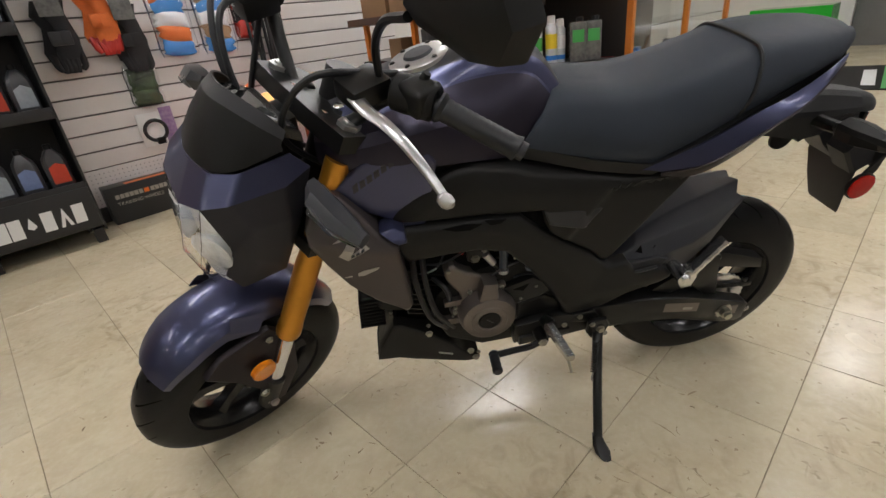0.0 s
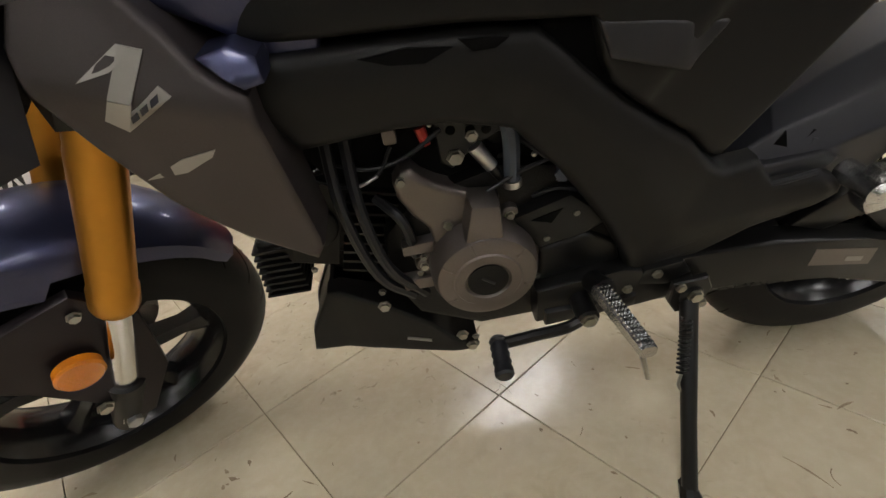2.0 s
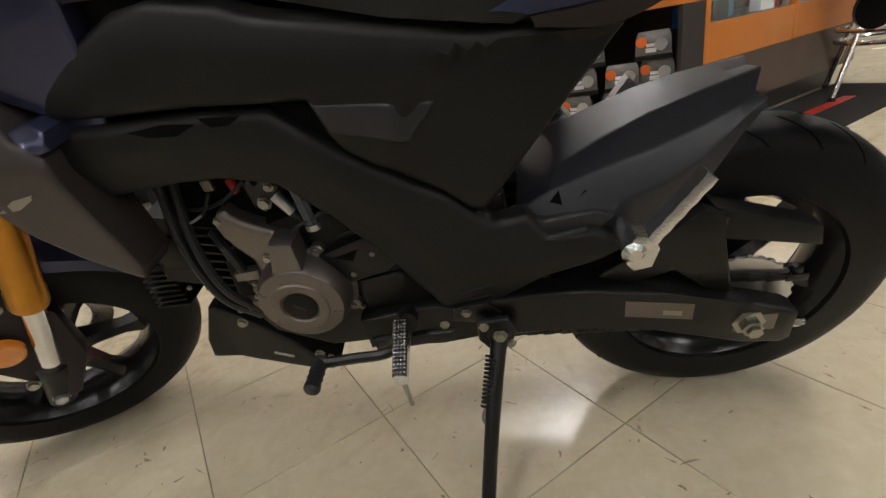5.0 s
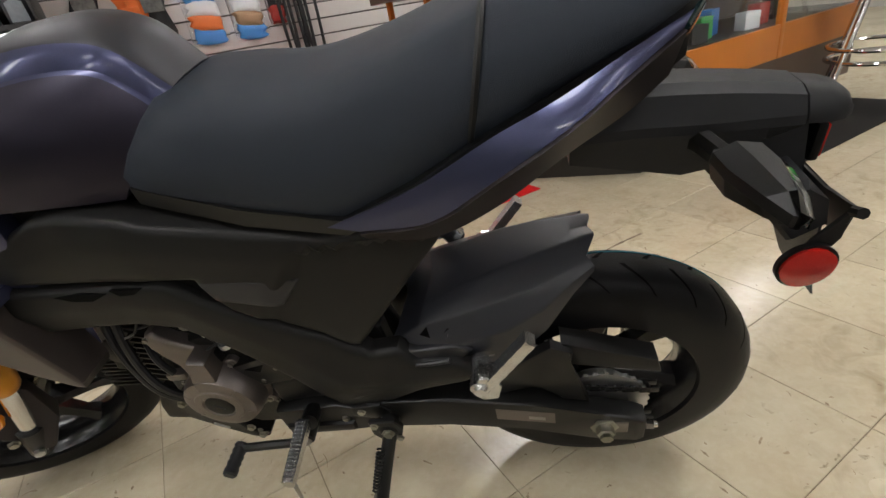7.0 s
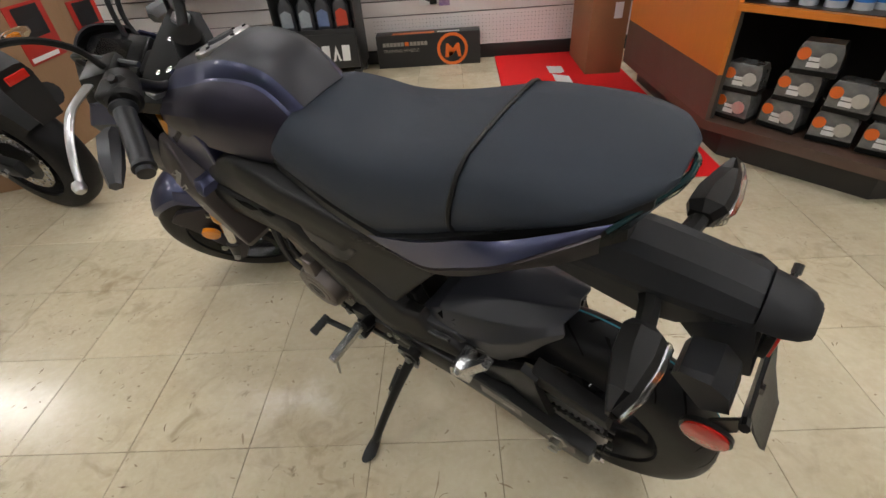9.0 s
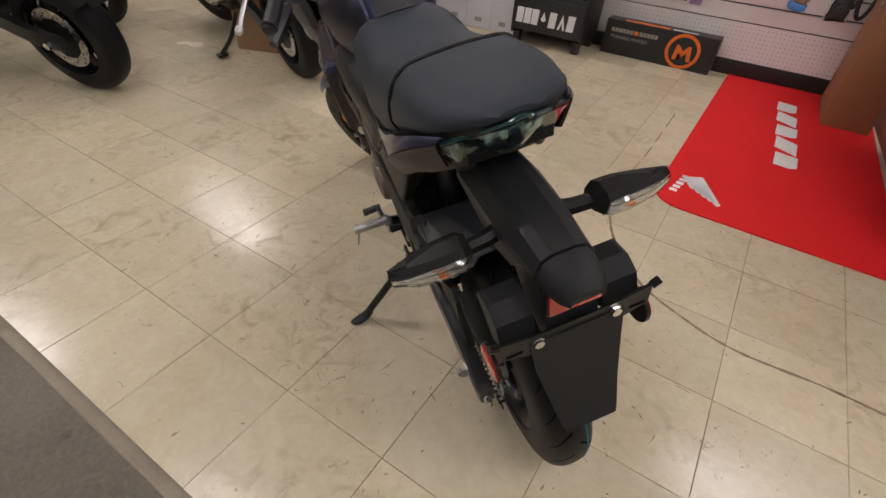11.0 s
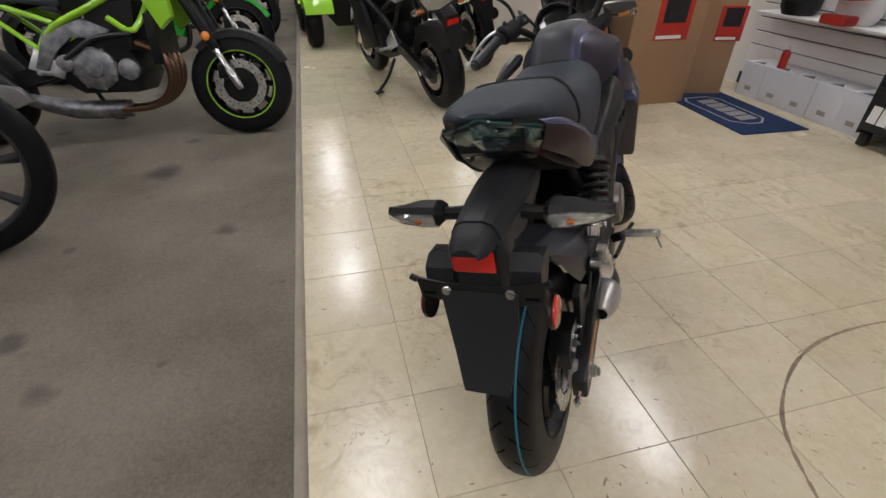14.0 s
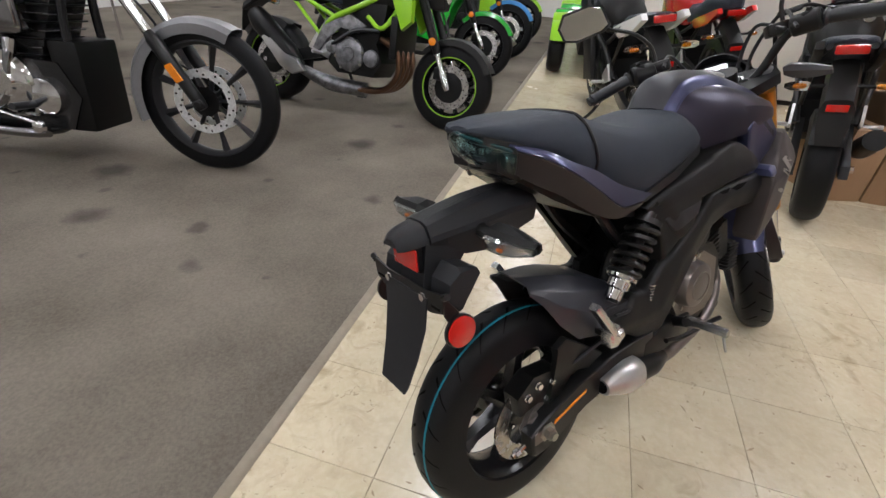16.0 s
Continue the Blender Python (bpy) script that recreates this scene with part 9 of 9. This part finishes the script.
    P("headlight", loft([[(x, w * a, z0 + h * c_) for a, c_ in ((-0.6, -1), (-1, -0.2), (-0.8, 0.8), (0, 1), (0.8, 0.8), (1, -0.2), (0.6, -1))] for x, w, h, z0 in ((hx + 0.10, 0.11, 0.13, 0.90), (hx + 0.20, 0.10, 0.12, 0.87), (hx + 0.26, 0.06, 0.08, 0.84))]), upper or body, "headlight cowl", st, 30)
    P("lamp_lens", loft([[(x, w * a, z0 + h * c_) for a, c_ in ((-1, -0.4), (-0.7, 0.7), (0.7, 0.7), (1, -0.4), (0, -1))] for x, w, h, z0 in ((hx + 0.24, 0.06, 0.05, 0.84), (hx + 0.268, 0.05, 0.04, 0.835))]), CHROME, "headlamp", st)
    P("meter", box(hx + 0.03, -0.06, 1.0, hx + 0.10, 0.06, 1.03, 0.008), GLOSSBLACK, "dark meter", st)
    P("side_stand", tube([(ex - 0.22, 0.14, 0.30), (ex - 0.20, 0.22, 0.17), (ex - 0.18, 0.31, 0.085)], 0.012, 8, 3), SATIN, "black side stand")
    P("stand_foot", box(ex - 0.21, 0.28, 0.075, ex - 0.15, 0.34, 0.088, 0.003), SATIN, "stand foot")
    for s in (-1, 1):
        P("brake_hose", tube([(wb - 0.07, s * 0.09, r + 0.12), (wb - 0.12, s * 0.12, r + 0.35), (hx + 0.06, s * 0.1, 0.98)], 0.006, 8, 5), HOSE, "brake hose", st)
    if not naked:
        for s in (-1, 1):
            P("side_fairing", plate([(wb - 0.16, 0.86), (wb - 0.30, 0.98), (ex + 0.22, 0.88), (ex + 0.05, 0.62), (ex - 0.02, 0.36), (ex + 0.24, 0.30), (wb - 0.36, 0.46), (wb - 0.30, 0.64)], s * 0.17, s * 0.21, 0.008), body, "painted side fairing")
        P("windscreen", loft([[(x, w * a, z) for a in (-1, -0.5, 0.5, 1)] for x, w, z in ((wb - 0.16, 0.12, 0.96), (wb - 0.28, 0.12, 1.10), (wb - 0.34, 0.09, 1.14))], False, None, 0, False), SMOKE, "smoked windscreen")
    return ob


def stand_at(x, y, heading, lean=-10):
    return Matrix.Translation((x, y, 0.0)) @ pose(0, 0, 0, 0, 0, heading) @ pose(0, 0, 0, lean)


def by_front(x, y, heading, wb, lean=-10):
    h = radians(heading)
    return stand_at(x - wb * math.cos(h), y - wb * math.sin(h), heading, lean)


CZ = 0.004
street_bike("black and lime green naked motorcycle on the carpet", Matrix.Translation((0, 0, CZ)) @ by_front(-2.265, -0.595, 85, 1.45), 1.45, 0.29, PLASTIC, LIME, LIME, 0.12, 0.18, 0, 0.84, 0.80, True, True, PLASTIC, LIME)
street_bike("dark green faired motorcycle on the carpet", Matrix.Translation((0, 0, CZ)) @ by_front(-3.95, -0.76, 98, 1.41), 1.41, 0.30, GREEN, SATIN, None, 0.12, 0.17, 0, 0.84, 0.79, False, False, GREEN)
street_bike("black motorcycle parked further along the carpet", Matrix.Translation((0, 0, CZ)) @ by_front(-5.2, -0.75, 98, 1.41), 1.41, 0.31, PLASTIC, SATIN, None, 0.12, 0.17, 0, 0.84, 0.80, False, True, SKYBLUE)
street_bike("black and white sport motorcycle on its side stand", stand_at(-2.52, 0.74, 195), 1.25, 0.285, PLASTIC, SATIN, None, 0.11, 0.14, 0, 0.80, 0.76, False, False, WHITE)
street_bike("black upright motorcycle seen from behind", stand_at(-1.835, 1.56, 162), 1.30, 0.275, PLASTIC, SATIN, None, 0.11, 0.14, 20, 0.84, 0.79, False, True, PLASTIC)
street_bike("green motorcycle at the far end of the carpet", Matrix.Translation((0, 0, CZ)) @ by_front(-6.6, -0.8, 98, 1.41), 1.41, 0.30, LIME, SATIN, None, 0.12, 0.17, 0, 0.84, 0.80, False, False, LIME)
street_bike("red motorcycle with tall front fender", stand_at(-3.6, 1.35, 190), 1.40, 0.33, REDPAINT, SATIN, None, 0.09, 0.11, 0, 0.88, 0.86, False, True, REDPAINT)


def quad(m, body):
    ob = thing("quad_bike", m, "small green and black four-wheeled quad bike", "quad bike", "quad bikes on show")
    for x in (0, 0.9):
        for s in (-1, 1):
            wq = part("wheel", turned((x, s * 0.28, 0.22), (0, s, 0), [(0, 0.12), (0.02, 0.13), (0.16, 0.13), (0.17, 0.08), (0.15, 0.03)], 20), CASTBLACK, ob, "black wheel")
            part("tyre", hoop((x, s * 0.36, 0.22), (0, 1, 0), tyre_profile(0.22, 0.17, 0.12), 32), RUBBER, wq, "knobbly black tyre")
            part("fender", loft([[(x + 0.26 * math.cos(a) * q, s * y, 0.28 + 0.24 * math.sin(a) * q) for a in np.linspace(0.3, 2.84, 8)] for y, q in ((0.16, 1.0), (0.30, 1.05), (0.44, 1.0), (0.45, 0.97), (0.16, 0.97))], False, None, 0, False), body, ob, "green fender")
    part("body", loft([[(x, w * a, z0 + h * c_) for a, c_ in ((-1, -0.5), (-0.8, 0.6), (0, 1), (0.8, 0.6), (1, -0.5))] for x, w, h, z0 in ((-0.2, 0.14, 0.08, 0.56), (0.2, 0.13, 0.1, 0.52), (0.5, 0.16, 0.14, 0.56), (0.9, 0.16, 0.1, 0.56), (1.15, 0.10, 0.06, 0.5))]), body, ob, "green bodywork")
    part("seat", loft(seat_loft([(0.48, 0.55, 0.12, 0.66, 0.10, 0), (0.2, 0.56, 0.13, 0.66, 0.11, 0), (-0.2, 0.6, 0.12, 0.68, 0.1, 0)])), VINYL, ob, "black seat")
    part("handlebar", tube([(0.6, 0.36, 0.85), (0.66, 0.15, 0.86), (0.7, 0.0, 0.78), (0.66, -0.15, 0.86), (0.6, -0.36, 0.85)], 0.013, 8, 4), SATIN, ob, "black handlebar")
    part("chassis", box(-0.05, -0.12, 0.2, 0.95, 0.12, 0.46, 0.02), CASTBLACK, ob, "black chassis")
    return ob


quad(pose(-4.9, 0.25, 0, 0, 0, 185), LIME)
quad(pose(-6.4, 0.15, 0, 0, 0, 180), GREEN)
quad(pose(-7.9, 0.1, 0, 0, 0, 180), LIME)


# --- long cruiser with a grey front fender ---
def cruiser(m):
    ob = thing("cruiser_motorcycle", m, "black and chrome cruiser motorcycle with grey front fender", "motorcycle", "motorcycles on show")
    P = lambda n, b, mt, lb="", mm=None, sp=38: part(n, b, mt, ob, lb, mm, sp)
    wb, r, rk = 1.80, 0.36, radians(33)
    ax_ = Vector((-math.sin(rk), 0, math.cos(rk)))
    road_wheel("front_wheel", ob, wb, r, 0.09, None, GREYPL, None, 9, False, 0.012)
    road_wheel("rear_wheel", ob, 0, 0.33, 0.2, None, SATIN, None, 9, True)
    for s in (-1, 1):
        d = bmesh.new()
        hoop((wb, s * 0.06, r), (0, 1, 0), [(-0.002, 0.118), (-0.002, 0.158), (0.002, 0.158), (0.002, 0.118)], 48, d)
        P("brake_disc", d, HEADSIL, "bright brake disc")
        P("disc_carrier", turned((wb, s * 0.058, r), (0, s, 0), [(0, 0.075), (0.002, 0.075), (0.002, 0.04)], 10), CASTBLACK, "black disc carrier")
        hl = bmesh.new()
        for k in range(30):
            a = 2 * math.pi * k / 30
            rr = 0.118 + 0.014 * (k % 3)
            turned((wb + rr * math.cos(a), s * 0.0572, r + rr * math.sin(a)), (0, s, 0), [(0, 0.006), (0.0066, 0.006)], 8, hl)
        tagged(P("disc_holes", hl, CASTBLACK), "dark drilled holes in the disc", kind="stuff")
    f0 = lambda t, y: Vector((wb, y, r)) + ax_ * t
    for s in (-1, 1):
        P("fork_leg", turned(f0(-0.03, s * 0.105), ax_, [(0, 0.02), (0.03, 0.03), (0.36, 0.034), (0.38, 0.028), (0.40, 0.022)], 14), SATIN, "satin black fork leg")
        P("fork_tube", turned(f0(0.36, s * 0.105), ax_, [(0, 0.022), (0.55, 0.022)], 14), CHROME, "chrome fork tube")
        P("side_reflector", bevel(loft([[f0(t, s * 0.13) + Vector((a, 0, a * 0.5)) + Vector((0, s * e, 0)) for a, e in ((-0.016, 0), (0.016, 0), (0.016, 0.012), (-0.016, 0.012))] for t in (0.12, 0.21)]), 0.003, 1), AMBER, "rectangular amber reflector")
        P("axle_cap", turned((wb, s * 0.12, r), (0, s, 0), [(0, 0.026), (0.01, 0.026), (0.02, 0.014)], 16), SATIN, "axle cap")
    rr = []
    for i in range(16):
        a = radians(62 + i * 9.2)
        e = Vector((math.cos(a), 0, math.sin(a)))
        rr.append([Vector((wb, 0, r)) + e * (r + 0.03 - q) + Vector((0, y * 0.075, 0)) for y, q in ((-1, 0.075), (-1, 0.03), (-0.7, 0.006), (0, 0), (0.7, 0.006), (1, 0.03), (1, 0.075))])
    fb = loft(rr, False, None, 0, False)
    bmesh.ops.solidify(fb, geom=fb.faces[:], thickness=0.004)
    P("front_fender", fb, GREYPAINT, "satin grey front fender")
    P("brake_caliper", box(wb - 0.16, 0.035, r + 0.02, wb - 0.09, 0.09, r + 0.12, 0.012), CASTBLACK, "black caliper")
    P("brake_hose", tube([(wb - 0.13, 0.08, r + 0.12), (wb - 0.24, 0.06, r + 0.2), (wb - 0.22, -0.02, r + 0.35), (wb - 0.40, -0.1, r + 0.6)], 0.006, 8, 5), HOSE, "brake hose")
    P("radiator_box", box(wb - 0.70, -0.14, 0.17, wb - 0.55, 0.14, 0.60, 0.02), CASTBLACK, "black radiator housing")
    for s in (-1, 1):
        P("frame_tube", tube([(wb - 0.55, s * 0.05, 1.0), (wb - 0.60, s * 0.10, 0.75), (wb - 0.62, s * 0.12, 0.40), (wb - 0.75, s * 0.13, 0.17), (0.5, s * 0.13, 0.17)], 0.021, 10, 6), GLOSSBLACK, "gloss black frame tube")
        P("cylinder", loft([[(0.93 + dx + a * 0.085, s * 0.0 + w, z) for a, w in ((-1, -0.11), (1, -0.11), (1, 0.11), (-1, 0.11))] for dx, z in ((0.0, 0.46), (s * 0.16, 0.80))]), GLOSSBLACK, "black cylinder")
        for k in range(9):
            t = k / 8
            cx, z = 0.93 + s * 0.16 * t, 0.48 + 0.30 * t
            P("cooling_fin", box(cx - 0.10, -0.13, z, cx + 0.10, 0.13, z + 0.008, 0.002, 1), CASTBLACK if k % 2 else DARKCHROME)
        P("rocker_cover", bevel(box(0.93 + s * 0.18 - 0.10, -0.12, 0.80, 0.93 + s * 0.18 + 0.10, 0.12, 0.87), 0.025, 3), DARKCHROME, "chrome rocker cover")
        P("engine_cover", turned((0.88, s * 0.15, 0.40), (0, s, 0), [(0, 0.15), (0.03, 0.145), (0.05, 0.12), (0.055, 0.07), (0.065, 0.06), (0.065, 0)], 32), CHROME, "chrome engine cover")
        for k in range(8):
            P("cover_bolt", bolt((0.88 + 0.135 * math.cos(k * 0.785), s * 0.182, 0.40 + 0.135 * math.sin(k * 0.785)), (0, s, 0), 0.009, 0.012), ZINC, "cover bolt")
        P("engine_cover", turned((1.05, s * 0.15, 0.34), (0, s, 0), [(0, 0.09), (0.03, 0.085), (0.04, 0.05), (0.04, 0)], 28), CHROME, "chrome engine cover")
        P("foot_peg", rod((wb - 0.80, s * 0.16, 0.30), (wb - 0.81, s * 0.30, 0.31), 0.018, None, 10), HOSE, "rubber foot peg")
        P("peg_bracket", tube([(wb - 0.95, s * 0.14, 0.24), (wb - 0.82, s * 0.17, 0.25), (wb - 0.80, s * 0.17, 0.31)], 0.014, 8, 4), CHROME, "chrome bracket")
        P("push_rod_tube", tube([(wb - 0.92, s * 0.17, 0.34), (wb - 0.88, s * 0.18, 0.46), (wb - 0.83, s * 0.17, 0.60)], 0.022, 10, 4), CHROME, "chrome tube")
        P("exhaust_pipe", tube([(0.80 + s * 0.12, -0.13, 0.66), (0.84 + s * 0.10, -0.18, 0.52), (0.76 + s * 0.08, -0.19, 0.30), (0.5, -0.20, 0.20 + 0.02 * s), (-0.1, -0.21, 0.24 + 0.06 * s)], [0.024, 0.026, 0.028, 0.036, 0.04], 12, 6), DARKCHROME, "chrome exhaust pipe")
    P("frame_rail", tube([(1.04, -0.20, 0.17), (0.9, -0.21, 0.165), (0.3, -0.21, 0.18)], 0.026, 12, 5), DARKCHROME, "chrome lower rail")
    P("linkage_joint", turned((1.02, -0.215, 0.20), (0, -1, 0), [(0, 0.03), (0.02, 0.028), (0.026, 0.015)], 16), CHROME, "chrome linkage joint")
    P("shift_rod", rod((1.0, -0.215, 0.215), (0.80, -0.215, 0.27), 0.008, None, 8), CHROME, "chrome linkage rod")
    P("crankcase", plate([(0.62, 0.24), (0.72, 0.18), (1.14, 0.18), (1.22, 0.34), (1.14, 0.50), (0.72, 0.52)], -0.15, 0.15, 0.02), GLOSSBLACK, "black crankcase")
    P("air_cleaner", bevel(box(0.80, -0.22, 0.62, 1.06, -0.12, 0.80), 0.03, 3), DARKCHROME, "chrome air cleaner")
    P("fuel_tank", loft([[(x, w * a, zb + (zt - zb) * q) for a, q in ((0.6, 0), (1, 0.35), (0.95, 0.7), (0.5, 1), (-0.5, 1), (-0.95, 0.7), (-1, 0.35), (-0.6, 0))] for x, w, zb, zt in ((0.62, 0.06, 0.86, 0.92), (0.75, 0.14, 0.86, 1.0), (0.95, 0.16, 0.90, 1.06), (1.15, 0.10, 0.96, 1.08), (1.25, 0.05, 1.0, 1.06))]), GREYPAINT, "grey fuel tank", None, 60)
    P("seat", loft(seat_loft([(0.66, 0.68, 0.08, 0.78, 0.06, 0), (0.45, 0.62, 0.16, 0.70, 0.14, 0), (0.25, 0.64, 0.16, 0.74, 0.14, 0), (-0.05, 0.72, 0.1, 0.78, 0.08, 0)])), VINYL, "black seat")
    rr = []
    for i in range(12):
        a = radians(20 + i * 12)
        e = Vector((math.cos(a), 0, math.sin(a)))
        rr.append([Vector((0, 0, 0.33)) + e * (0.37 - q) + Vector((0, y * 0.12, 0)) for y, q in ((-1, 0.09), (-1, 0.03), (-0.7, 0.006), (0, 0), (0.7, 0.006), (1, 0.03), (1, 0.09))])
    fb = loft(rr, False, None, 0, False)
    bmesh.ops.solidify(fb, geom=fb.faces[:], thickness=0.004)
    P("rear_fender", fb, GREYPAINT, "grey rear fender")
    P("handlebar", tube([(0.95, 0.42, 1.12), (1.10, 0.3, 1.18), (1.2, 0.1, 1.14), (1.2, -0.1, 1.14), (1.10, -0.3, 1.18), (0.95, -0.42, 1.12)], 0.014, 10, 5), CHROME, "chrome handlebar")
    P("headlight", turned((1.22, 0, 1.02), (1, 0, -0.1), [(0, 0.05), (0.05, 0.08), (0.14, 0.085), (0.15, 0.08), (0.155, 0)], 24), CHROME, "chrome headlight")
    P("side_stand", tube([(0.8, 0.14, 0.2), (0.83, 0.24, 0.12), (0.85, 0.34, 0.06)], 0.012, 8, 3), SATIN, "side stand")
    P("fork_clamp", box(1.15, -0.14, 0.95, 1.24, 0.14, 0.99, 0.008), GLOSSBLACK, "fork clamp")
    return ob


cruiser(Matrix.Translation((0, 0, CZ)) @ by_front(-1.065, -1.525, 102, 1.80, -5))

# clothes rail and far counter
rail = thing("clothes_rack", pose(-2.6, -4.6, 0, 0, 0, 10), "rack of black riding jackets", "clothes rack")
part("rail", tube([(-0.9, 0, 0.0), (-0.9, 0, 1.5), (-0.85, 0, 1.55), (0.85, 0, 1.55), (0.9, 0, 1.5), (0.9, 0, 0.0)], 0.015, 10, 3), CHROME, rail, "chrome rail")
for k in range(12):
    x = -0.8 + k * 0.145
    j = loft([[(x + dd * math.sin(t), w * math.cos(t), z) for t in np.linspace(0, 2 * math.pi, 12, endpoint=False)] for w, dd, z in ((0.06, 0.03, 1.5), (0.22, 0.05, 1.42), (0.24, 0.06, 1.2), (0.22, 0.055, 0.9), (0.25, 0.05, 0.72))])
    jt = tagged(part("jacket", j, (FABRIC, FABRIC, GREYPL, FABRIC, REDP, FABRIC)[k % 6], None, "", rail.matrix_world @ Matrix.Identity(4)), "riding jacket hanging on the rack" if k % 6 != 4 else "red riding jacket hanging on the rack", "jacket", "jackets on the rack")
fc = thing("white_counter", pose(-5.0, 1.9, 0), "white sales counter at the back of the shop", "counter")
part("body", box(-0.4, -0.9, 0.05, 0.4, 0.9, 0.95, 0.01), WALLPAINT, fc, "white body")
part("top", box(-0.45, -0.95, 0.95, 0.45, 0.95, 0.99, 0.006), WALLPAINT, fc, "white top")
part("plinth", box(-0.36, -0.86, 0.0, 0.36, 0.86, 0.05), DARKLAM, fc, "dark plinth")

# ---- floor tiles, each a piece of its own near the camera ----
G = 0.0015
t0 = bmesh.new()
h_ = (T - G) / 2
loft([[(a * q, c_ * q, z) for a, c_ in ((-1, -1), (1, -1), (1, 1), (-1, 1))] for q, z in ((h_, -0.004), (h_, -0.0008), (h_ - 0.0012, 0.0))], True, t0)
first_tile = None
rest_v, rest_f = [], []
for i in range(int(WEST / T), int(EAST / T)):
    for j in range(-1, 12):
        x0, y0, x1, y1 = i * T, j * T, (i + 1) * T, (j + 1) * T
        if y1 > WALL_Y + 0.29:
            continue
        cx, cy = (x0 + x1) / 2, (y0 + y1) / 2
        if -12 <= i < 9 and j < 11:
            if first_tile is None:
                first_tile = part("tile", t0, TILE, floor)
                first_tile.location = (cx, cy, 0)
                for pl in first_tile.data.polygons:
                    pl.use_smooth = False
            else:
                ob = new("tile", first_tile.data)
                ob.parent = floor
                ob.location = (cx, cy, random.uniform(-0.0002, 0.0002))
                ob.rotation_euler = (random.uniform(-0.0006, 0.0006), random.uniform(-0.0006, 0.0006), 0)
        else:
            k = len(rest_v)
            rest_v += [(x0 + G / 2, y0 + G / 2, 0), (x1 - G / 2, y0 + G / 2, 0), (x1 - G / 2, y1 - G / 2, 0), (x0 + G / 2, y1 - G / 2, 0)]
            rest_v += [(x, y, -0.004) for x, y, _ in rest_v[k:k + 4]]
            rest_f += [(k, k + 1, k + 2, k + 3)] + [(k + a, k + 4 + a, k + 4 + (a + 1) % 4, k + (a + 1) % 4) for a in range(4)]
mr = bpy.data.meshes.new("far_tiles")
mr.from_pydata(rest_v, [], rest_f)
mr.materials.append(TILE)
fo = new("far_tiles", mr)
fo.parent = floor
# short brown scuffs and heel marks rubbed into the wax
rs_ = random.Random(11)
sv, sf = [], []
for k in range(900):
    x, y = rs_.uniform(-3.4, 2.4), rs_.uniform(-0.28, 3.2)
    if rs_.random() < 0.5:
        x, y = x * 0.45 - 0.1, y * 0.45 + 0.1
    a = rs_.gauss(0.9, 0.9)
    ln, wd, bend = abs(rs_.gauss(0, 0.011)) + 0.003, rs_.uniform(0.0008, 0.0030), rs_.gauss(0, 0.4)
    if rs_.random() < 0.08:
        ln, wd = ln * 2.6, wd * 0.5
    k0 = len(sv)
    for j in range(5):
        f = j / 4
        aa = a + bend * (f - 0.5)
        px, py = x + ln * (f - 0.5) * math.cos(aa), y + ln * (f - 0.5) * math.sin(aa)
        w = wd * math.sin(math.pi * (0.1 + 0.8 * f)) * rs_.uniform(0.3, 1.4)
        sv += [(px - w * math.sin(aa), py + w * math.cos(aa), 0.0005), (px + w * math.sin(aa), py - w * math.cos(aa), 0.0005)]
    sf += [(k0 + 2 * j, k0 + 2 * j + 1, k0 + 2 * j + 3, k0 + 2 * j + 2) for j in range(4)]
ms_ = bpy.data.meshes.new("scuff_mark")
ms_.from_pydata(sv, [], sf)
ms_.materials.append(SCUFF)
so = new("scuff_mark", ms_)
so.parent = floor
tagged(so, "short brown scuff marks in the wax", kind="stuff")
tagged(fo, "cream vinyl tiles further off", kind="stuff")
